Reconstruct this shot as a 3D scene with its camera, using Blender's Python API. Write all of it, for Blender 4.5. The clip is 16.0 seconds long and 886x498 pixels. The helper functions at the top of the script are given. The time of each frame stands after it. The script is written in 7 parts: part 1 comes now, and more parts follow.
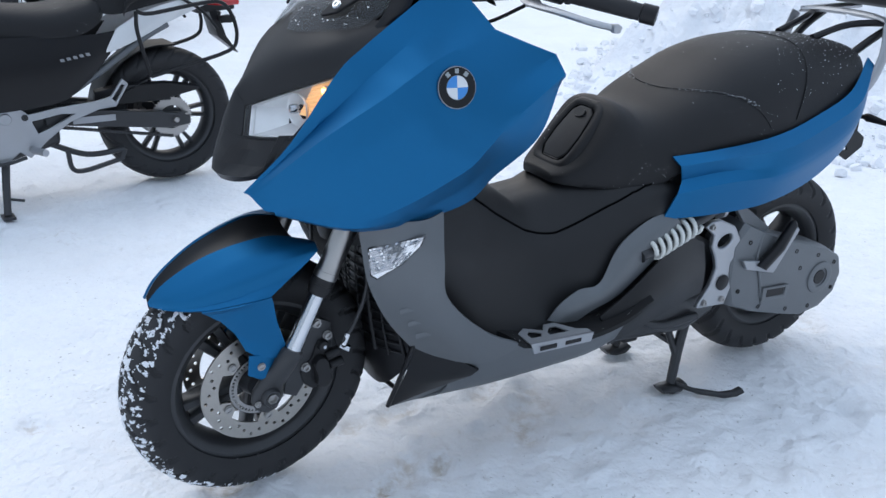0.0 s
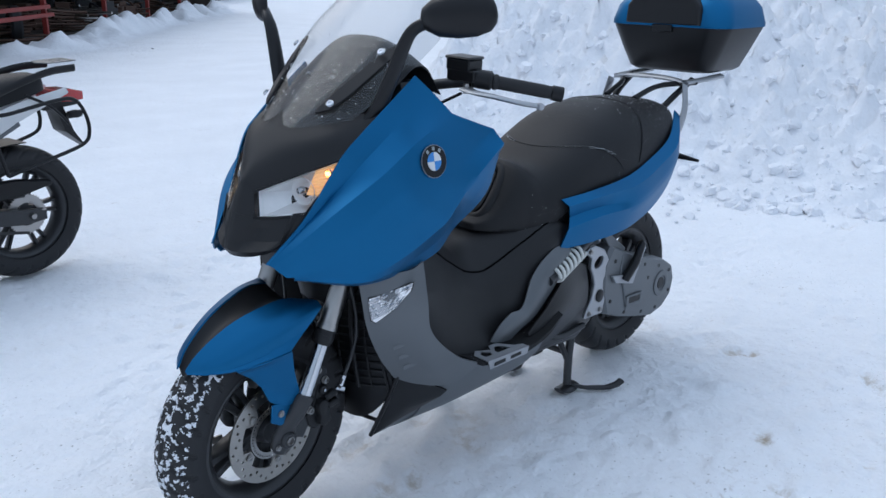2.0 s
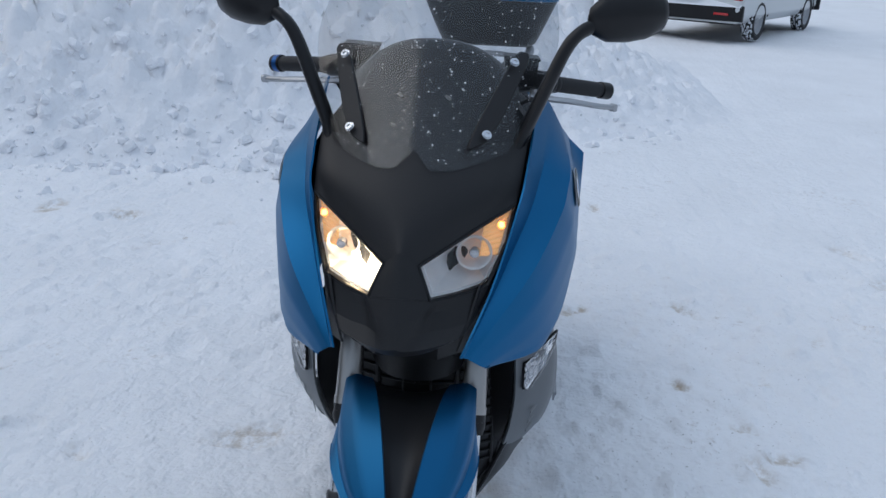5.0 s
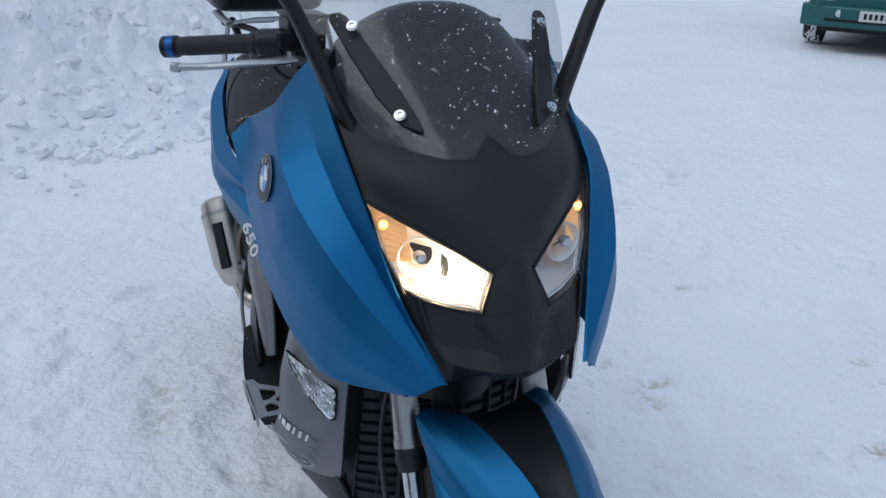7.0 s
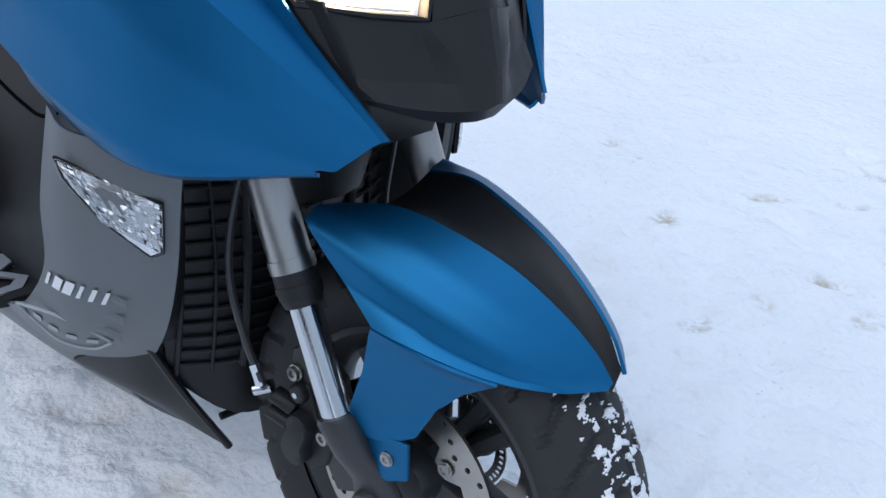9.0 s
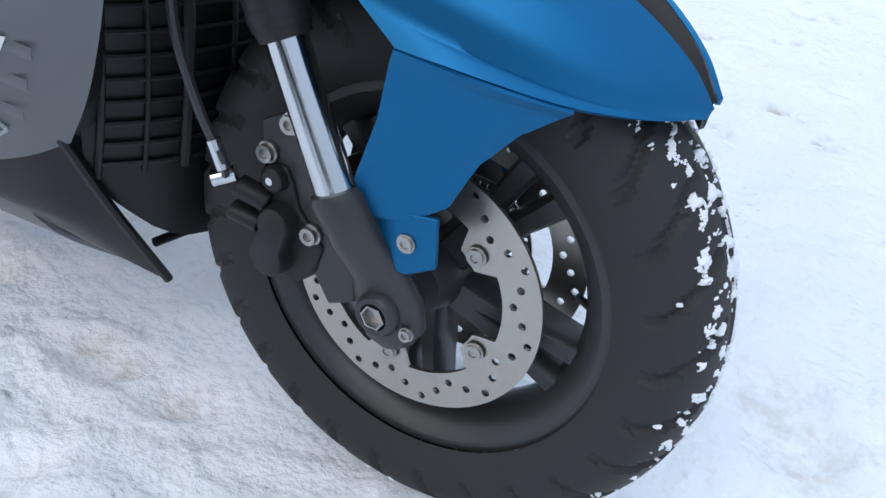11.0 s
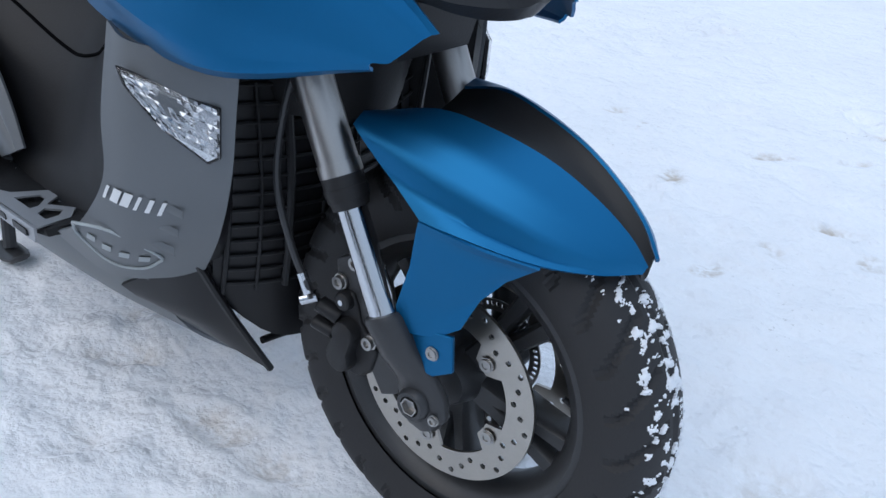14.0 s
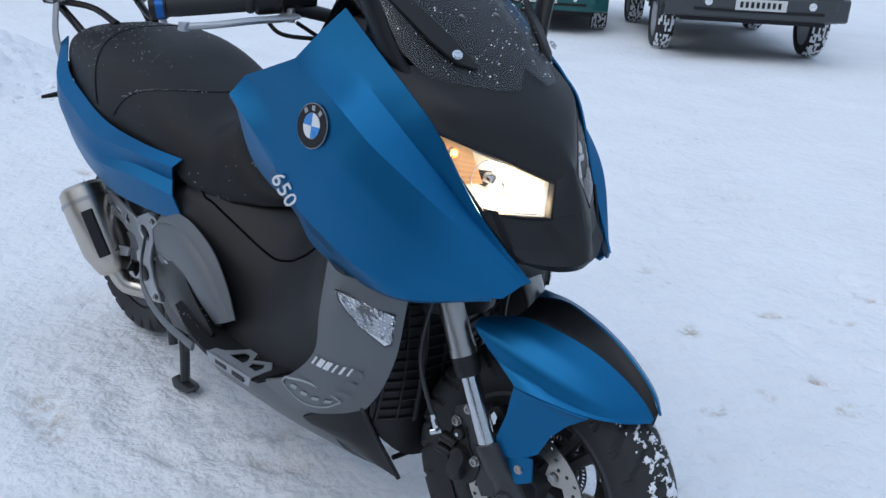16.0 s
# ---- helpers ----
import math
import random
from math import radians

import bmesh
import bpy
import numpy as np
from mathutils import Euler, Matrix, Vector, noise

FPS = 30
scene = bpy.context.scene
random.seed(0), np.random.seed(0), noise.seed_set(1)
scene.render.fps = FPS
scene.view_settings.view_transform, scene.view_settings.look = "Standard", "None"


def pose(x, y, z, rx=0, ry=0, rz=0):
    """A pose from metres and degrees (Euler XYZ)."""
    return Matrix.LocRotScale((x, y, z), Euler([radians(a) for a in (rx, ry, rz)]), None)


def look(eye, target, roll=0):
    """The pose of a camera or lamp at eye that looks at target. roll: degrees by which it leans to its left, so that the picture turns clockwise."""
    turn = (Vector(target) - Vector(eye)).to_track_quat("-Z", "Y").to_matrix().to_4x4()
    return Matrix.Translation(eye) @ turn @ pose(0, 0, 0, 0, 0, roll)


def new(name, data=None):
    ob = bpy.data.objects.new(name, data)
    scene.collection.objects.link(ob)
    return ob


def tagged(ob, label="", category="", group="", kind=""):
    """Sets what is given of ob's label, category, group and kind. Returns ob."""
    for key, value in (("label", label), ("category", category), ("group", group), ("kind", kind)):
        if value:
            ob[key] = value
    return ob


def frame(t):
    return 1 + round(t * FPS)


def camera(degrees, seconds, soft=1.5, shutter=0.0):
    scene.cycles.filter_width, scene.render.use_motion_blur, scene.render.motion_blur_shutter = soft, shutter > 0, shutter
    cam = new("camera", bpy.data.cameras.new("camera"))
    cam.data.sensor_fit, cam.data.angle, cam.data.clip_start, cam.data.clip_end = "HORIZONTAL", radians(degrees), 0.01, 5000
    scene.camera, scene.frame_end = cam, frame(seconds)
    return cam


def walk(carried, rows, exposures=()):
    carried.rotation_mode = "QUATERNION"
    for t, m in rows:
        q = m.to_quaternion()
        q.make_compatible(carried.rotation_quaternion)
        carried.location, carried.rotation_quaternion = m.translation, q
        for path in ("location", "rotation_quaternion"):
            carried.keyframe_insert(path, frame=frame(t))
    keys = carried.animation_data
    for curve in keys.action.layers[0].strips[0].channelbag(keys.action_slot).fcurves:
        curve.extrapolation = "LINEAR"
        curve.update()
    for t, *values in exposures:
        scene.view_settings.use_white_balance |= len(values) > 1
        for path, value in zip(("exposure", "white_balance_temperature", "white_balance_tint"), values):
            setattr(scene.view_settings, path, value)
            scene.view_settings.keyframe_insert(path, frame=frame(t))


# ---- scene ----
cam = camera(53.8, 16.0)
PATH = [
    (0, (0.489, 1.726, 1.328), (-0.433, 0.118, 0.574), 2.62),
    (0.5, (0.626, 1.903, 1.357), (-0.384, 0.319, 0.671), 1.91),
    (1, (0.798, 1.993, 1.380), (-0.301, 0.442, 0.759), 0.58),
    (1.5, (1.027, 1.913, 1.399), (-0.221, 0.469, 0.802), 0.14),
    (2, (1.137, 1.740, 1.426), (-0.246, 0.429, 0.818), 0.97),
    (2.5, (1.206, 1.473, 1.438), (-0.283, 0.308, 0.787), 0.93),
    (3, (1.360, 1.174, 1.456), (-0.268, 0.234, 0.774), 0.50),
    (3.5, (1.417, 0.918, 1.463), (-0.310, 0.194, 0.761), 1.93),
    (4, (1.394, 0.647, 1.466), (-0.407, 0.134, 0.764), 3.19),
    (4.5, (1.401, 0.365, 1.467), (-0.454, 0.080, 0.777), 3.57),
    (4.7, (1.403, 0.315, 1.472), (-0.456, 0.048, 0.783), 2.76),
    (6.8, (1.103, -0.498, 1.424), (-0.660, 0.128, 0.718), 2.28),
    (7, (1.056, -0.534, 1.419), (-0.675, 0.148, 0.685), 1.84),
    (7.5, (0.914, -0.596, 1.362), (-0.725, 0.261, 0.602), 1.91),
    (8, (0.820, -0.648, 1.308), (-0.645, 0.435, 0.482), 3.46),
    (8.5, (0.707, -0.678, 1.198), (-0.612, 0.550, 0.330), 4.48),
    (9, (0.558, -0.625, 1.063), (-0.618, 0.677, 0.101), 3.99),
    (9.5, (0.450, -0.584, 0.893), (-0.617, 0.728, -0.175), 3.85),
    (10, (0.377, -0.608, 0.809), (-0.577, 0.764, -0.290), 5.62),
    (10.2, (0.361, -0.615, 0.798), (-0.550, 0.787, -0.301), 6.14),
    (12.3, (0.460, -0.626, 0.820), (-0.412, 0.788, -0.294), 6.29),
    (12.5, (0.469, -0.636, 0.839), (-0.422, 0.768, -0.273), 6.54),
    (13, (0.506, -0.624, 0.856), (-0.503, 0.722, -0.226), 4.82),
    (13.5, (0.536, -0.649, 0.910), (-0.554, 0.668, -0.128), 3.99),
    (14, (0.595, -0.733, 0.989), (-0.574, 0.576, 0.029), 3.04),
    (14.5, (0.650, -0.817, 1.072), (-0.577, 0.485, 0.177), 2.96),
    (15, (0.737, -0.910, 1.165), (-0.529, 0.390, 0.324), 3.12),
    (15.5, (0.839, -1.048, 1.269), (-0.460, 0.267, 0.506), 3.03),
    (16, (0.881, -1.195, 1.349), (-0.434, 0.128, 0.628), 2.98),
]
walk(cam, [(t, look(eye, target, roll)) for t, eye, target, roll in PATH],
     [(0, 0.24, 6450, 10), (0.5, 0.08, 6350, 10), (1.0, 0.02, 6250, 10), (1.5, -0.05, 6200, 10), (2.5, -0.1, 6200, 10), (3, -0.26, 6250, 10), (3.5, -0.22, 6300, 10), (4.0, -0.22, 6300, 10), (4.5, -0.46, 6300, 10),
      (7, -0.40, 6250, 10), (8, -0.13, 6300, 10), (9, 0.04, 6200, 10), (9.5, 0.24, 6350, 10), (10, 0.34, 6450, 10), (12.5, 0.2, 6400, 10), (13.5, 0.1, 6300, 10), (14.5, 0.06, 6250, 10), (15.5, -0.12, 6200, 10), (16, -0.2, 6150, 10)])

# ---- sky and light: a bright overcast winter day ----
world = bpy.data.worlds.new("world")
scene.world = world
world.use_nodes = True
wn, wl = world.node_tree.nodes, world.node_tree.links
wn.clear()
sky = wn.new("ShaderNodeTexSky")
sky.sky_type = "NISHITA"
sky.sun_disc = False
sky.sun_elevation, sky.sun_rotation = radians(32), radians(200)
sky.air_density, sky.dust_density, sky.ozone_density = 1.0, 4.0, 1.0
cloud = wn.new("ShaderNodeMix")
cloud.data_type = "RGBA"
cloud.inputs[0].default_value = 0.72
cloud.inputs[7].default_value = (7.3, 8.85, 11.0, 1)
back = wn.new("ShaderNodeBackground")
back.inputs[1].default_value = 0.1
wout = wn.new("ShaderNodeOutputWorld")
wl.new(sky.outputs[0], cloud.inputs[6])
wl.new(cloud.outputs[2], back.inputs[0])
# an overcast sky is brighter overhead than at the horizon
way, axes, lift = wn.new("ShaderNodeTexCoord"), wn.new("ShaderNodeSeparateXYZ"), wn.new("ShaderNodeMapRange")
lift.inputs[3].default_value, lift.inputs[4].default_value = 0.062, 0.128
wl.new(way.outputs["Generated"], axes.inputs[0])
wl.new(axes.outputs[2], lift.inputs[0])
wl.new(lift.outputs[0], back.inputs[1])
wl.new(back.outputs[0], wout.inputs[0])

sun_data = bpy.data.lights.new("sun", "SUN")
sun_data.energy, sun_data.angle, sun_data.color = 0.6, radians(40), (1.0, 0.97, 0.93)
sun = new("sun", sun_data)
sun.matrix_world = look((2.0, -6.0, 10.0), (0, 0, 0))


# ---- materials ----
def mat(name, colour, rough=0.5, metal=0.0, vary=0.12, scale=8.0, fine=120.0, bump=0.0, dust=0.0, coat=0.0, rough_vary=0.08, spec=0.5, trans=0.0, ior=1.45, bscale=None):
    """Paint, plastic or metal: colour varied at two scales, uneven gloss, fine relief and, with dust, specks of fine snow."""
    m = bpy.data.materials.new(name)
    m.use_nodes = True
    n, l = m.node_tree.nodes, m.node_tree.links
    b = n["Principled BSDF"]
    co = n.new("ShaderNodeTexCoord")
    big, small = n.new("ShaderNodeTexNoise"), n.new("ShaderNodeTexNoise")
    big.inputs["Scale"].default_value, small.inputs["Scale"].default_value = scale, fine
    big.inputs["Detail"].default_value = 5.0
    l.new(co.outputs["Object"], big.inputs["Vector"])
    l.new(co.outputs["Object"], small.inputs["Vector"])
    ramp = n.new("ShaderNodeMix")
    ramp.data_type = "RGBA"
    ramp.inputs[6].default_value = (*[c * (1 - vary) for c in colour], 1)
    ramp.inputs[7].default_value = (*[min(1, c * (1 + vary)) for c in colour], 1)
    mix = n.new("ShaderNodeMath")
    mix.operation = "MULTIPLY_ADD"
    mix.inputs[1].default_value = 0.35
    l.new(small.outputs["Fac"], mix.inputs[0])
    sub = n.new("ShaderNodeMath")
    sub.operation = "MULTIPLY"
    sub.inputs[1].default_value = 0.65
    l.new(big.outputs["Fac"], sub.inputs[0])
    l.new(sub.outputs[0], mix.inputs[2])
    l.new(mix.outputs[0], ramp.inputs[0])
    colour_out = ramp.outputs[2]
    r = n.new("ShaderNodeMapRange")
    r.inputs[3].default_value, r.inputs[4].default_value = max(0.02, rough - rough_vary), min(1, rough + rough_vary)
    l.new(big.outputs["Fac"], r.inputs[0])
    rough_out = r.outputs[0]
    if dust:
        spot = n.new("ShaderNodeTexVoronoi")
        spot.inputs["Scale"].default_value = 95.0
        spot.inputs["Randomness"].default_value = 1.0
        l.new(co.outputs["Object"], spot.inputs["Vector"])
        cut = n.new("ShaderNodeMath")
        cut.operation = "LESS_THAN"
        size = n.new("ShaderNodeTexNoise")
        size.inputs["Scale"].default_value = 5.0
        l.new(co.outputs["Object"], size.inputs["Vector"])
        amount = n.new("ShaderNodeMapRange")
        amount.inputs[1].default_value, amount.inputs[2].default_value = 0.35, 0.8
        amount.inputs[3].default_value, amount.inputs[4].default_value = 0.0, dust
        l.new(size.outputs["Fac"], amount.inputs[0])
        l.new(spot.outputs["Distance"], cut.inputs[0])
        l.new(amount.outputs[0], cut.inputs[1])
        white = n.new("ShaderNodeMix")
        white.data_type = "RGBA"
        white.inputs[7].default_value = (0.75, 0.78, 0.82, 1)
        l.new(cut.outputs[0], white.inputs[0])
        l.new(colour_out, white.inputs[6])
        colour_out = white.outputs[2]
    l.new(colour_out, b.inputs["Base Color"])
    l.new(rough_out, b.inputs["Roughness"])
    b.inputs["Metallic"].default_value = metal
    b.inputs["Coat Weight"].default_value = coat
    b.inputs["Specular IOR Level"].default_value = spec
    b.inputs["Transmission Weight"].default_value = trans
    b.inputs["IOR"].default_value = ior
    if bump:
        relief = n.new("ShaderNodeBump")
        relief.inputs["Strength"].default_value, relief.inputs["Distance"].default_value = bump, 0.002
        if bscale:
            grain = n.new("ShaderNodeTexNoise")
            grain.inputs["Scale"].default_value = bscale
            l.new(co.outputs["Object"], grain.inputs["Vector"])
            l.new(grain.outputs["Fac"], relief.inputs["Height"])
        else:
            l.new(small.outputs["Fac"], relief.inputs["Height"])
        l.new(relief.outputs[0], b.inputs["Normal"])
    return m


def glow(name, colour, strength):
    m = bpy.data.materials.new(name)
    m.use_nodes = True
    b = m.node_tree.nodes["Principled BSDF"]
    b.inputs["Base Color"].default_value = (*colour, 1)
    b.inputs["Emission Color"].default_value = (*colour, 1)
    b.inputs["Emission Strength"].default_value = strength
    return m


def clear(name, colour=(1, 1, 1), rough=0.02, base=0.04, edge=0.85):
    m = bpy.data.materials.new(name)
    m.use_nodes = True
    n, l = m.node_tree.nodes, m.node_tree.links
    n.remove(n["Principled BSDF"])
    see, shine, mix, face = n.new("ShaderNodeBsdfTransparent"), n.new("ShaderNodeBsdfGlossy"), n.new("ShaderNodeMixShader"), n.new("ShaderNodeLayerWeight")
    power, gain = n.new("ShaderNodeMath"), n.new("ShaderNodeMath")
    power.operation, gain.operation = "POWER", "MULTIPLY_ADD"
    power.inputs[1].default_value = 4.0
    gain.inputs[1].default_value, gain.inputs[2].default_value = edge, base
    see.inputs[0].default_value = (*colour, 1)
    shine.inputs["Roughness"].default_value = rough
    face.inputs[0].default_value = 0.5
    l.new(face.outputs["Facing"], power.inputs[0])
    l.new(power.outputs[0], gain.inputs[0])
    l.new(gain.outputs[0], mix.inputs[0])
    l.new(see.outputs[0], mix.inputs[1])
    l.new(shine.outputs[0], mix.inputs[2])
    l.new(mix.outputs[0], n["Material Output"].inputs[0])
    return m


def snow_mat(name, base=(0.91, 0.92, 0.945), dirt=0.5, track=False, grain=60.0, strength=0.6):
    """Packed or loose snow: cloudy whiteness, brown road dirt in rare patches, crumbly relief at three sizes."""
    m = bpy.data.materials.new(name)
    m.use_nodes = True
    n, l = m.node_tree.nodes, m.node_tree.links
    b = n["Principled BSDF"]
    co = n.new("ShaderNodeTexCoord")

    def noise_at(s, detail=6.0, rough=0.6):
        t = n.new("ShaderNodeTexNoise")
        t.inputs["Scale"].default_value, t.inputs["Detail"].default_value, t.inputs["Roughness"].default_value = s, detail, rough
        l.new(co.outputs["Object"], t.inputs["Vector"])
        return t

    def mixed(fac, a, c):
        x = n.new("ShaderNodeMix")
        x.data_type = "RGBA"
        l.new(fac, x.inputs[0])
        if isinstance(a, tuple):
            x.inputs[6].default_value = (*a, 1)
        else:
            l.new(a, x.inputs[6])
        x.inputs[7].default_value = (*c, 1)
        return x.outputs[2]

    def ranged(sock, lo, hi, out=1.0):
        x = n.new("ShaderNodeMapRange")
        x.inputs[1].default_value, x.inputs[2].default_value, x.inputs[4].default_value = lo, hi, out
        l.new(sock, x.inputs[0])
        return x.outputs[0]

    cloudy, mid, fine = noise_at(1.3), noise_at(11.0, 3.0, 0.5), noise_at(grain, 4.0)
    colour = mixed(ranged(cloudy.outputs["Fac"], 0.35, 0.7), base, tuple(c * 0.93 for c in base))
    colour = mixed(ranged(mid.outputs["Fac"], 0.5, 0.75, 0.2), colour, tuple(c * 0.9 for c in base))
    colour = mixed(ranged(fine.outputs["Fac"], 0.52, 0.72, 0.35), colour, tuple(c * 0.84 for c in base))
    if dirt:
        stretch, streak = n.new("ShaderNodeVectorMath"), n.new("ShaderNodeTexNoise")
        stretch.operation = "MULTIPLY"
        stretch.inputs[1].default_value = (0.30, 2.2, 1.0)
        streak.inputs["Scale"].default_value, streak.inputs["Detail"].default_value, streak.inputs["Roughness"].default_value = 1.0, 7.0, 0.65
        l.new(co.outputs["Object"], stretch.inputs[0])
        l.new(stretch.outputs[0], streak.inputs["Vector"])
        colour = mixed(ranged(streak.outputs["Fac"], 0.46, 0.66, 0.2), colour, tuple(c * 0.88 for c in base))
        patch, speck = noise_at(2.1, 7.0, 0.65), noise_at(26.0, 5.0, 0.7)
        both = n.new("ShaderNodeMath")
        both.operation = "MULTIPLY"
        l.new(ranged(patch.outputs["Fac"], 0.57, 0.70), both.inputs[0])
        l.new(ranged(speck.outputs["Fac"], 0.55, 0.72, dirt), both.inputs[1])
        colour = mixed(both.outputs[0], colour, (0.30, 0.21, 0.13))
        grit = noise_at(75.0, 2.0, 0.5)
        far = n.new("ShaderNodeMath")
        far.operation = "MULTIPLY"
        l.new(ranged(grit.outputs["Fac"], 0.67, 0.74, 0.7 * dirt), far.inputs[0])
        l.new(ranged(noise_at(0.8, 5.0).outputs["Fac"], 0.48, 0.62), far.inputs[1])
        colour = mixed(far.outputs[0], colour, (0.16, 0.14, 0.12))
        spot, soiled = n.new("ShaderNodeAttribute"), n.new("ShaderNodeMath")
        spot.attribute_name = "stain"
        soiled.operation = "MULTIPLY"
        l.new(spot.outputs["Fac"], soiled.inputs[0])
        l.new(ranged(noise_at(24.0, 5.0, 0.65).outputs["Fac"], 0.42, 0.62), soiled.inputs[1])
        colour = mixed(soiled.outputs[0], colour, (0.46, 0.38, 0.29))
    l.new(colour, b.inputs["Base Color"])
    b.inputs["Roughness"].default_value = 0.75
    b.inputs["Specular IOR Level"].default_value = 0.25
    add = n.new("ShaderNodeMath")
    add.operation = "MULTIPLY_ADD"
    add.inputs[1].default_value = 0.30
    crust = n.new("ShaderNodeMath")
    crust.operation = "MULTIPLY_ADD"
    crust.inputs[1].default_value = 0.6
    l.new(noise_at(26.0, 2.0, 0.5).outputs["Fac"], crust.inputs[0])
    l.new(mid.outputs["Fac"], crust.inputs[2])
    l.new(fine.outputs["Fac"], add.inputs[0])
    l.new(crust.outputs[0], add.inputs[2])
    relief = n.new("ShaderNodeBump")
    relief.inputs["Strength"].default_value, relief.inputs["Distance"].default_value = strength, 0.03
    l.new(add.outputs[0], relief.inputs["Height"])
    l.new(relief.outputs[0], b.inputs["Normal"])
    return m


BLUE = mat("satin_blue_paint", (0.0062, 0.122, 0.285), 0.40, 0.70, 0.06, 3.0, 400.0, 0.03, coat=0.0, rough_vary=0.05)
GREY = mat("grey_paint", (0.135, 0.145, 0.155), 0.42, 0.35, 0.08, 5.0, 300.0, 0.03)
BLACK = mat("black_plastic", (0.015, 0.015, 0.0165), 0.46, 0.0, 0.2, 6.0, 300.0, 0.12, spec=0.36)
SATIN = mat("satin_black_plastic", (0.010, 0.010, 0.0115), 0.36, 0.0, 0.15, 5.0, 400.0, 0.06, spec=0.36)
DARK = mat("dark_steel", (0.040, 0.041, 0.044), 0.36, 0.2, 0.2, 12.0, 200.0, 0.08, spec=0.5)
VINYL = mat("black_seat_vinyl", (0.016, 0.016, 0.0175), 0.52, 0.0, 0.15, 6.0, 500.0, 0.25, dust=0.14, bscale=700.0, spec=0.3)
RUBBER = mat("tyre_rubber", (0.026, 0.026, 0.028), 0.6, 0.0, 0.2, 10.0, 250.0, 0.15, spec=0.35)
MAT_RUBBER = mat("footboard_rubber", (0.013, 0.013, 0.014), 0.6, 0.0, 0.2, 9.0, 250.0, 0.3, dust=0.2, spec=0.22)
DISC = mat("worn_disc_steel", (0.45, 0.425, 0.39), 0.34, 1.0, 0.12, 40.0, 260.0, 0.05)
GAP = mat("dark_panel_gap", (0.002, 0.002, 0.0025), 0.9, 0.0, 0.1, 8.0, 200.0, spec=0.05)
CHROME = mat("chrome", (0.62, 0.64, 0.67), 0.14, 1.0, 0.08, 12.0, 200.0, 0.0, rough_vary=0.05)
ALU = mat("cast_aluminium", (0.42, 0.43, 0.45), 0.42, 0.85, 0.1, 14.0, 300.0, 0.15)
STEEL = mat("brushed_steel", (0.40, 0.39, 0.38), 0.34, 1.0, 0.12, 20.0, 260.0, 0.08)
MUFFLER = mat("warm_stainless", (0.55, 0.50, 0.44), 0.3, 1.0, 0.15, 9.0, 200.0, 0.06)
SILVER = mat("silver_paint", (0.36, 0.37, 0.39), 0.4, 0.6, 0.08, 10.0, 300.0, 0.06)
ENGINE = mat("engine_grey", (0.17, 0.18, 0.19), 0.5, 0.5, 0.15, 14.0, 260.0, 0.2)
WHITE = mat("white_paint", (0.72, 0.73, 0.74), 0.4, 0.0, 0.06, 8.0, 200.0, 0.03)
SPRING = mat("white_spring_paint", (0.66, 0.66, 0.62), 0.4, 0.0, 0.1, 14.0, 200.0, 0.03)
RED = mat("red_lens", (0.45, 0.012, 0.014), 0.2, 0.0, 0.15, 9.0, 90.0, 0.0, coat=0.6)
RED_PAINT = mat("faded_red_paint", (0.24, 0.028, 0.022), 0.55, 0.0, 0.3, 5.0, 80.0, 0.2)
REFLECT = mat("lamp_reflector", (0.45, 0.46, 0.48), 0.12, 1.0, 0.1, 20.0, 90.0, 0.0)
FACET = mat("faceted_lamp_reflector", (0.8, 0.82, 0.85), 0.08, 1.0, 0.25, 60.0, 140.0, 0.9, bscale=85.0)
LAMP_BOWL = mat("silvered_lamp_bowl", (0.86, 0.86, 0.86), 0.42, 0.5, 0.15, 30.0, 90.0, 0.0)
# faint emission that stands in for bulb light on the ribbed insert
AMBER_GLOW = glow("self_glowing_amber_plastic", (1.0, 0.60, 0.27), 0.28)
GLASS = clear("clear_glass")
SCREEN = clear("clear_windscreen", (0.86, 0.87, 0.88), 0.12, 0.034, 0.3)
LAMP_ON = glow("low_beam_glow", (1.0, 0.86, 0.62), 24.0)
SIDE_ON = glow("parking_lamp_glow", (1.0, 0.50, 0.16), 5.0)
TEAL = mat("teal_car_paint", (0.012, 0.10, 0.10), 0.35, 0.3, 0.15, 3.0, 80.0, 0.02, coat=0.3)
CAR_GREY = mat("dark_grey_car_paint", (0.055, 0.06, 0.065), 0.4, 0.3, 0.15, 3.0, 80.0, 0.02, coat=0.2)
CAR_WHITE = mat("white_car_paint", (0.62, 0.64, 0.65), 0.35, 0.0, 0.06, 3.0, 80.0, 0.02, coat=0.3)
CAR_GLASS = mat("car_window_glass", (0.01, 0.012, 0.014), 0.08, 0.0, 0.1, 3.0, 40.0)
PLATE = mat("number_plate", (0.6, 0.61, 0.6), 0.4, 0.0, 0.05, 10.0, 100.0)
SHED = mat("weathered_shed_boards", (0.06, 0.05, 0.045), 0.8, 0.0, 0.4, 3.0, 40.0, 0.5)
RUST = mat("rusty_scrap_metal", (0.10, 0.06, 0.045), 0.7, 0.4, 0.5, 4.0, 60.0, 0.4)
FENCE = mat("grey_fence_sheet", (0.28, 0.30, 0.33), 0.5, 0.4, 0.1, 2.0, 60.0, 0.05)
STICKER = mat("pale_grey_sticker", (0.33, 0.36, 0.37), 0.45, 0.0, 0.06, 20.0, 200.0)
LIGHT_BLUE = mat("sky_blue_enamel", (0.05, 0.25, 0.62), 0.3, 0.0, 0.05, 20.0, 200.0, coat=0.4)
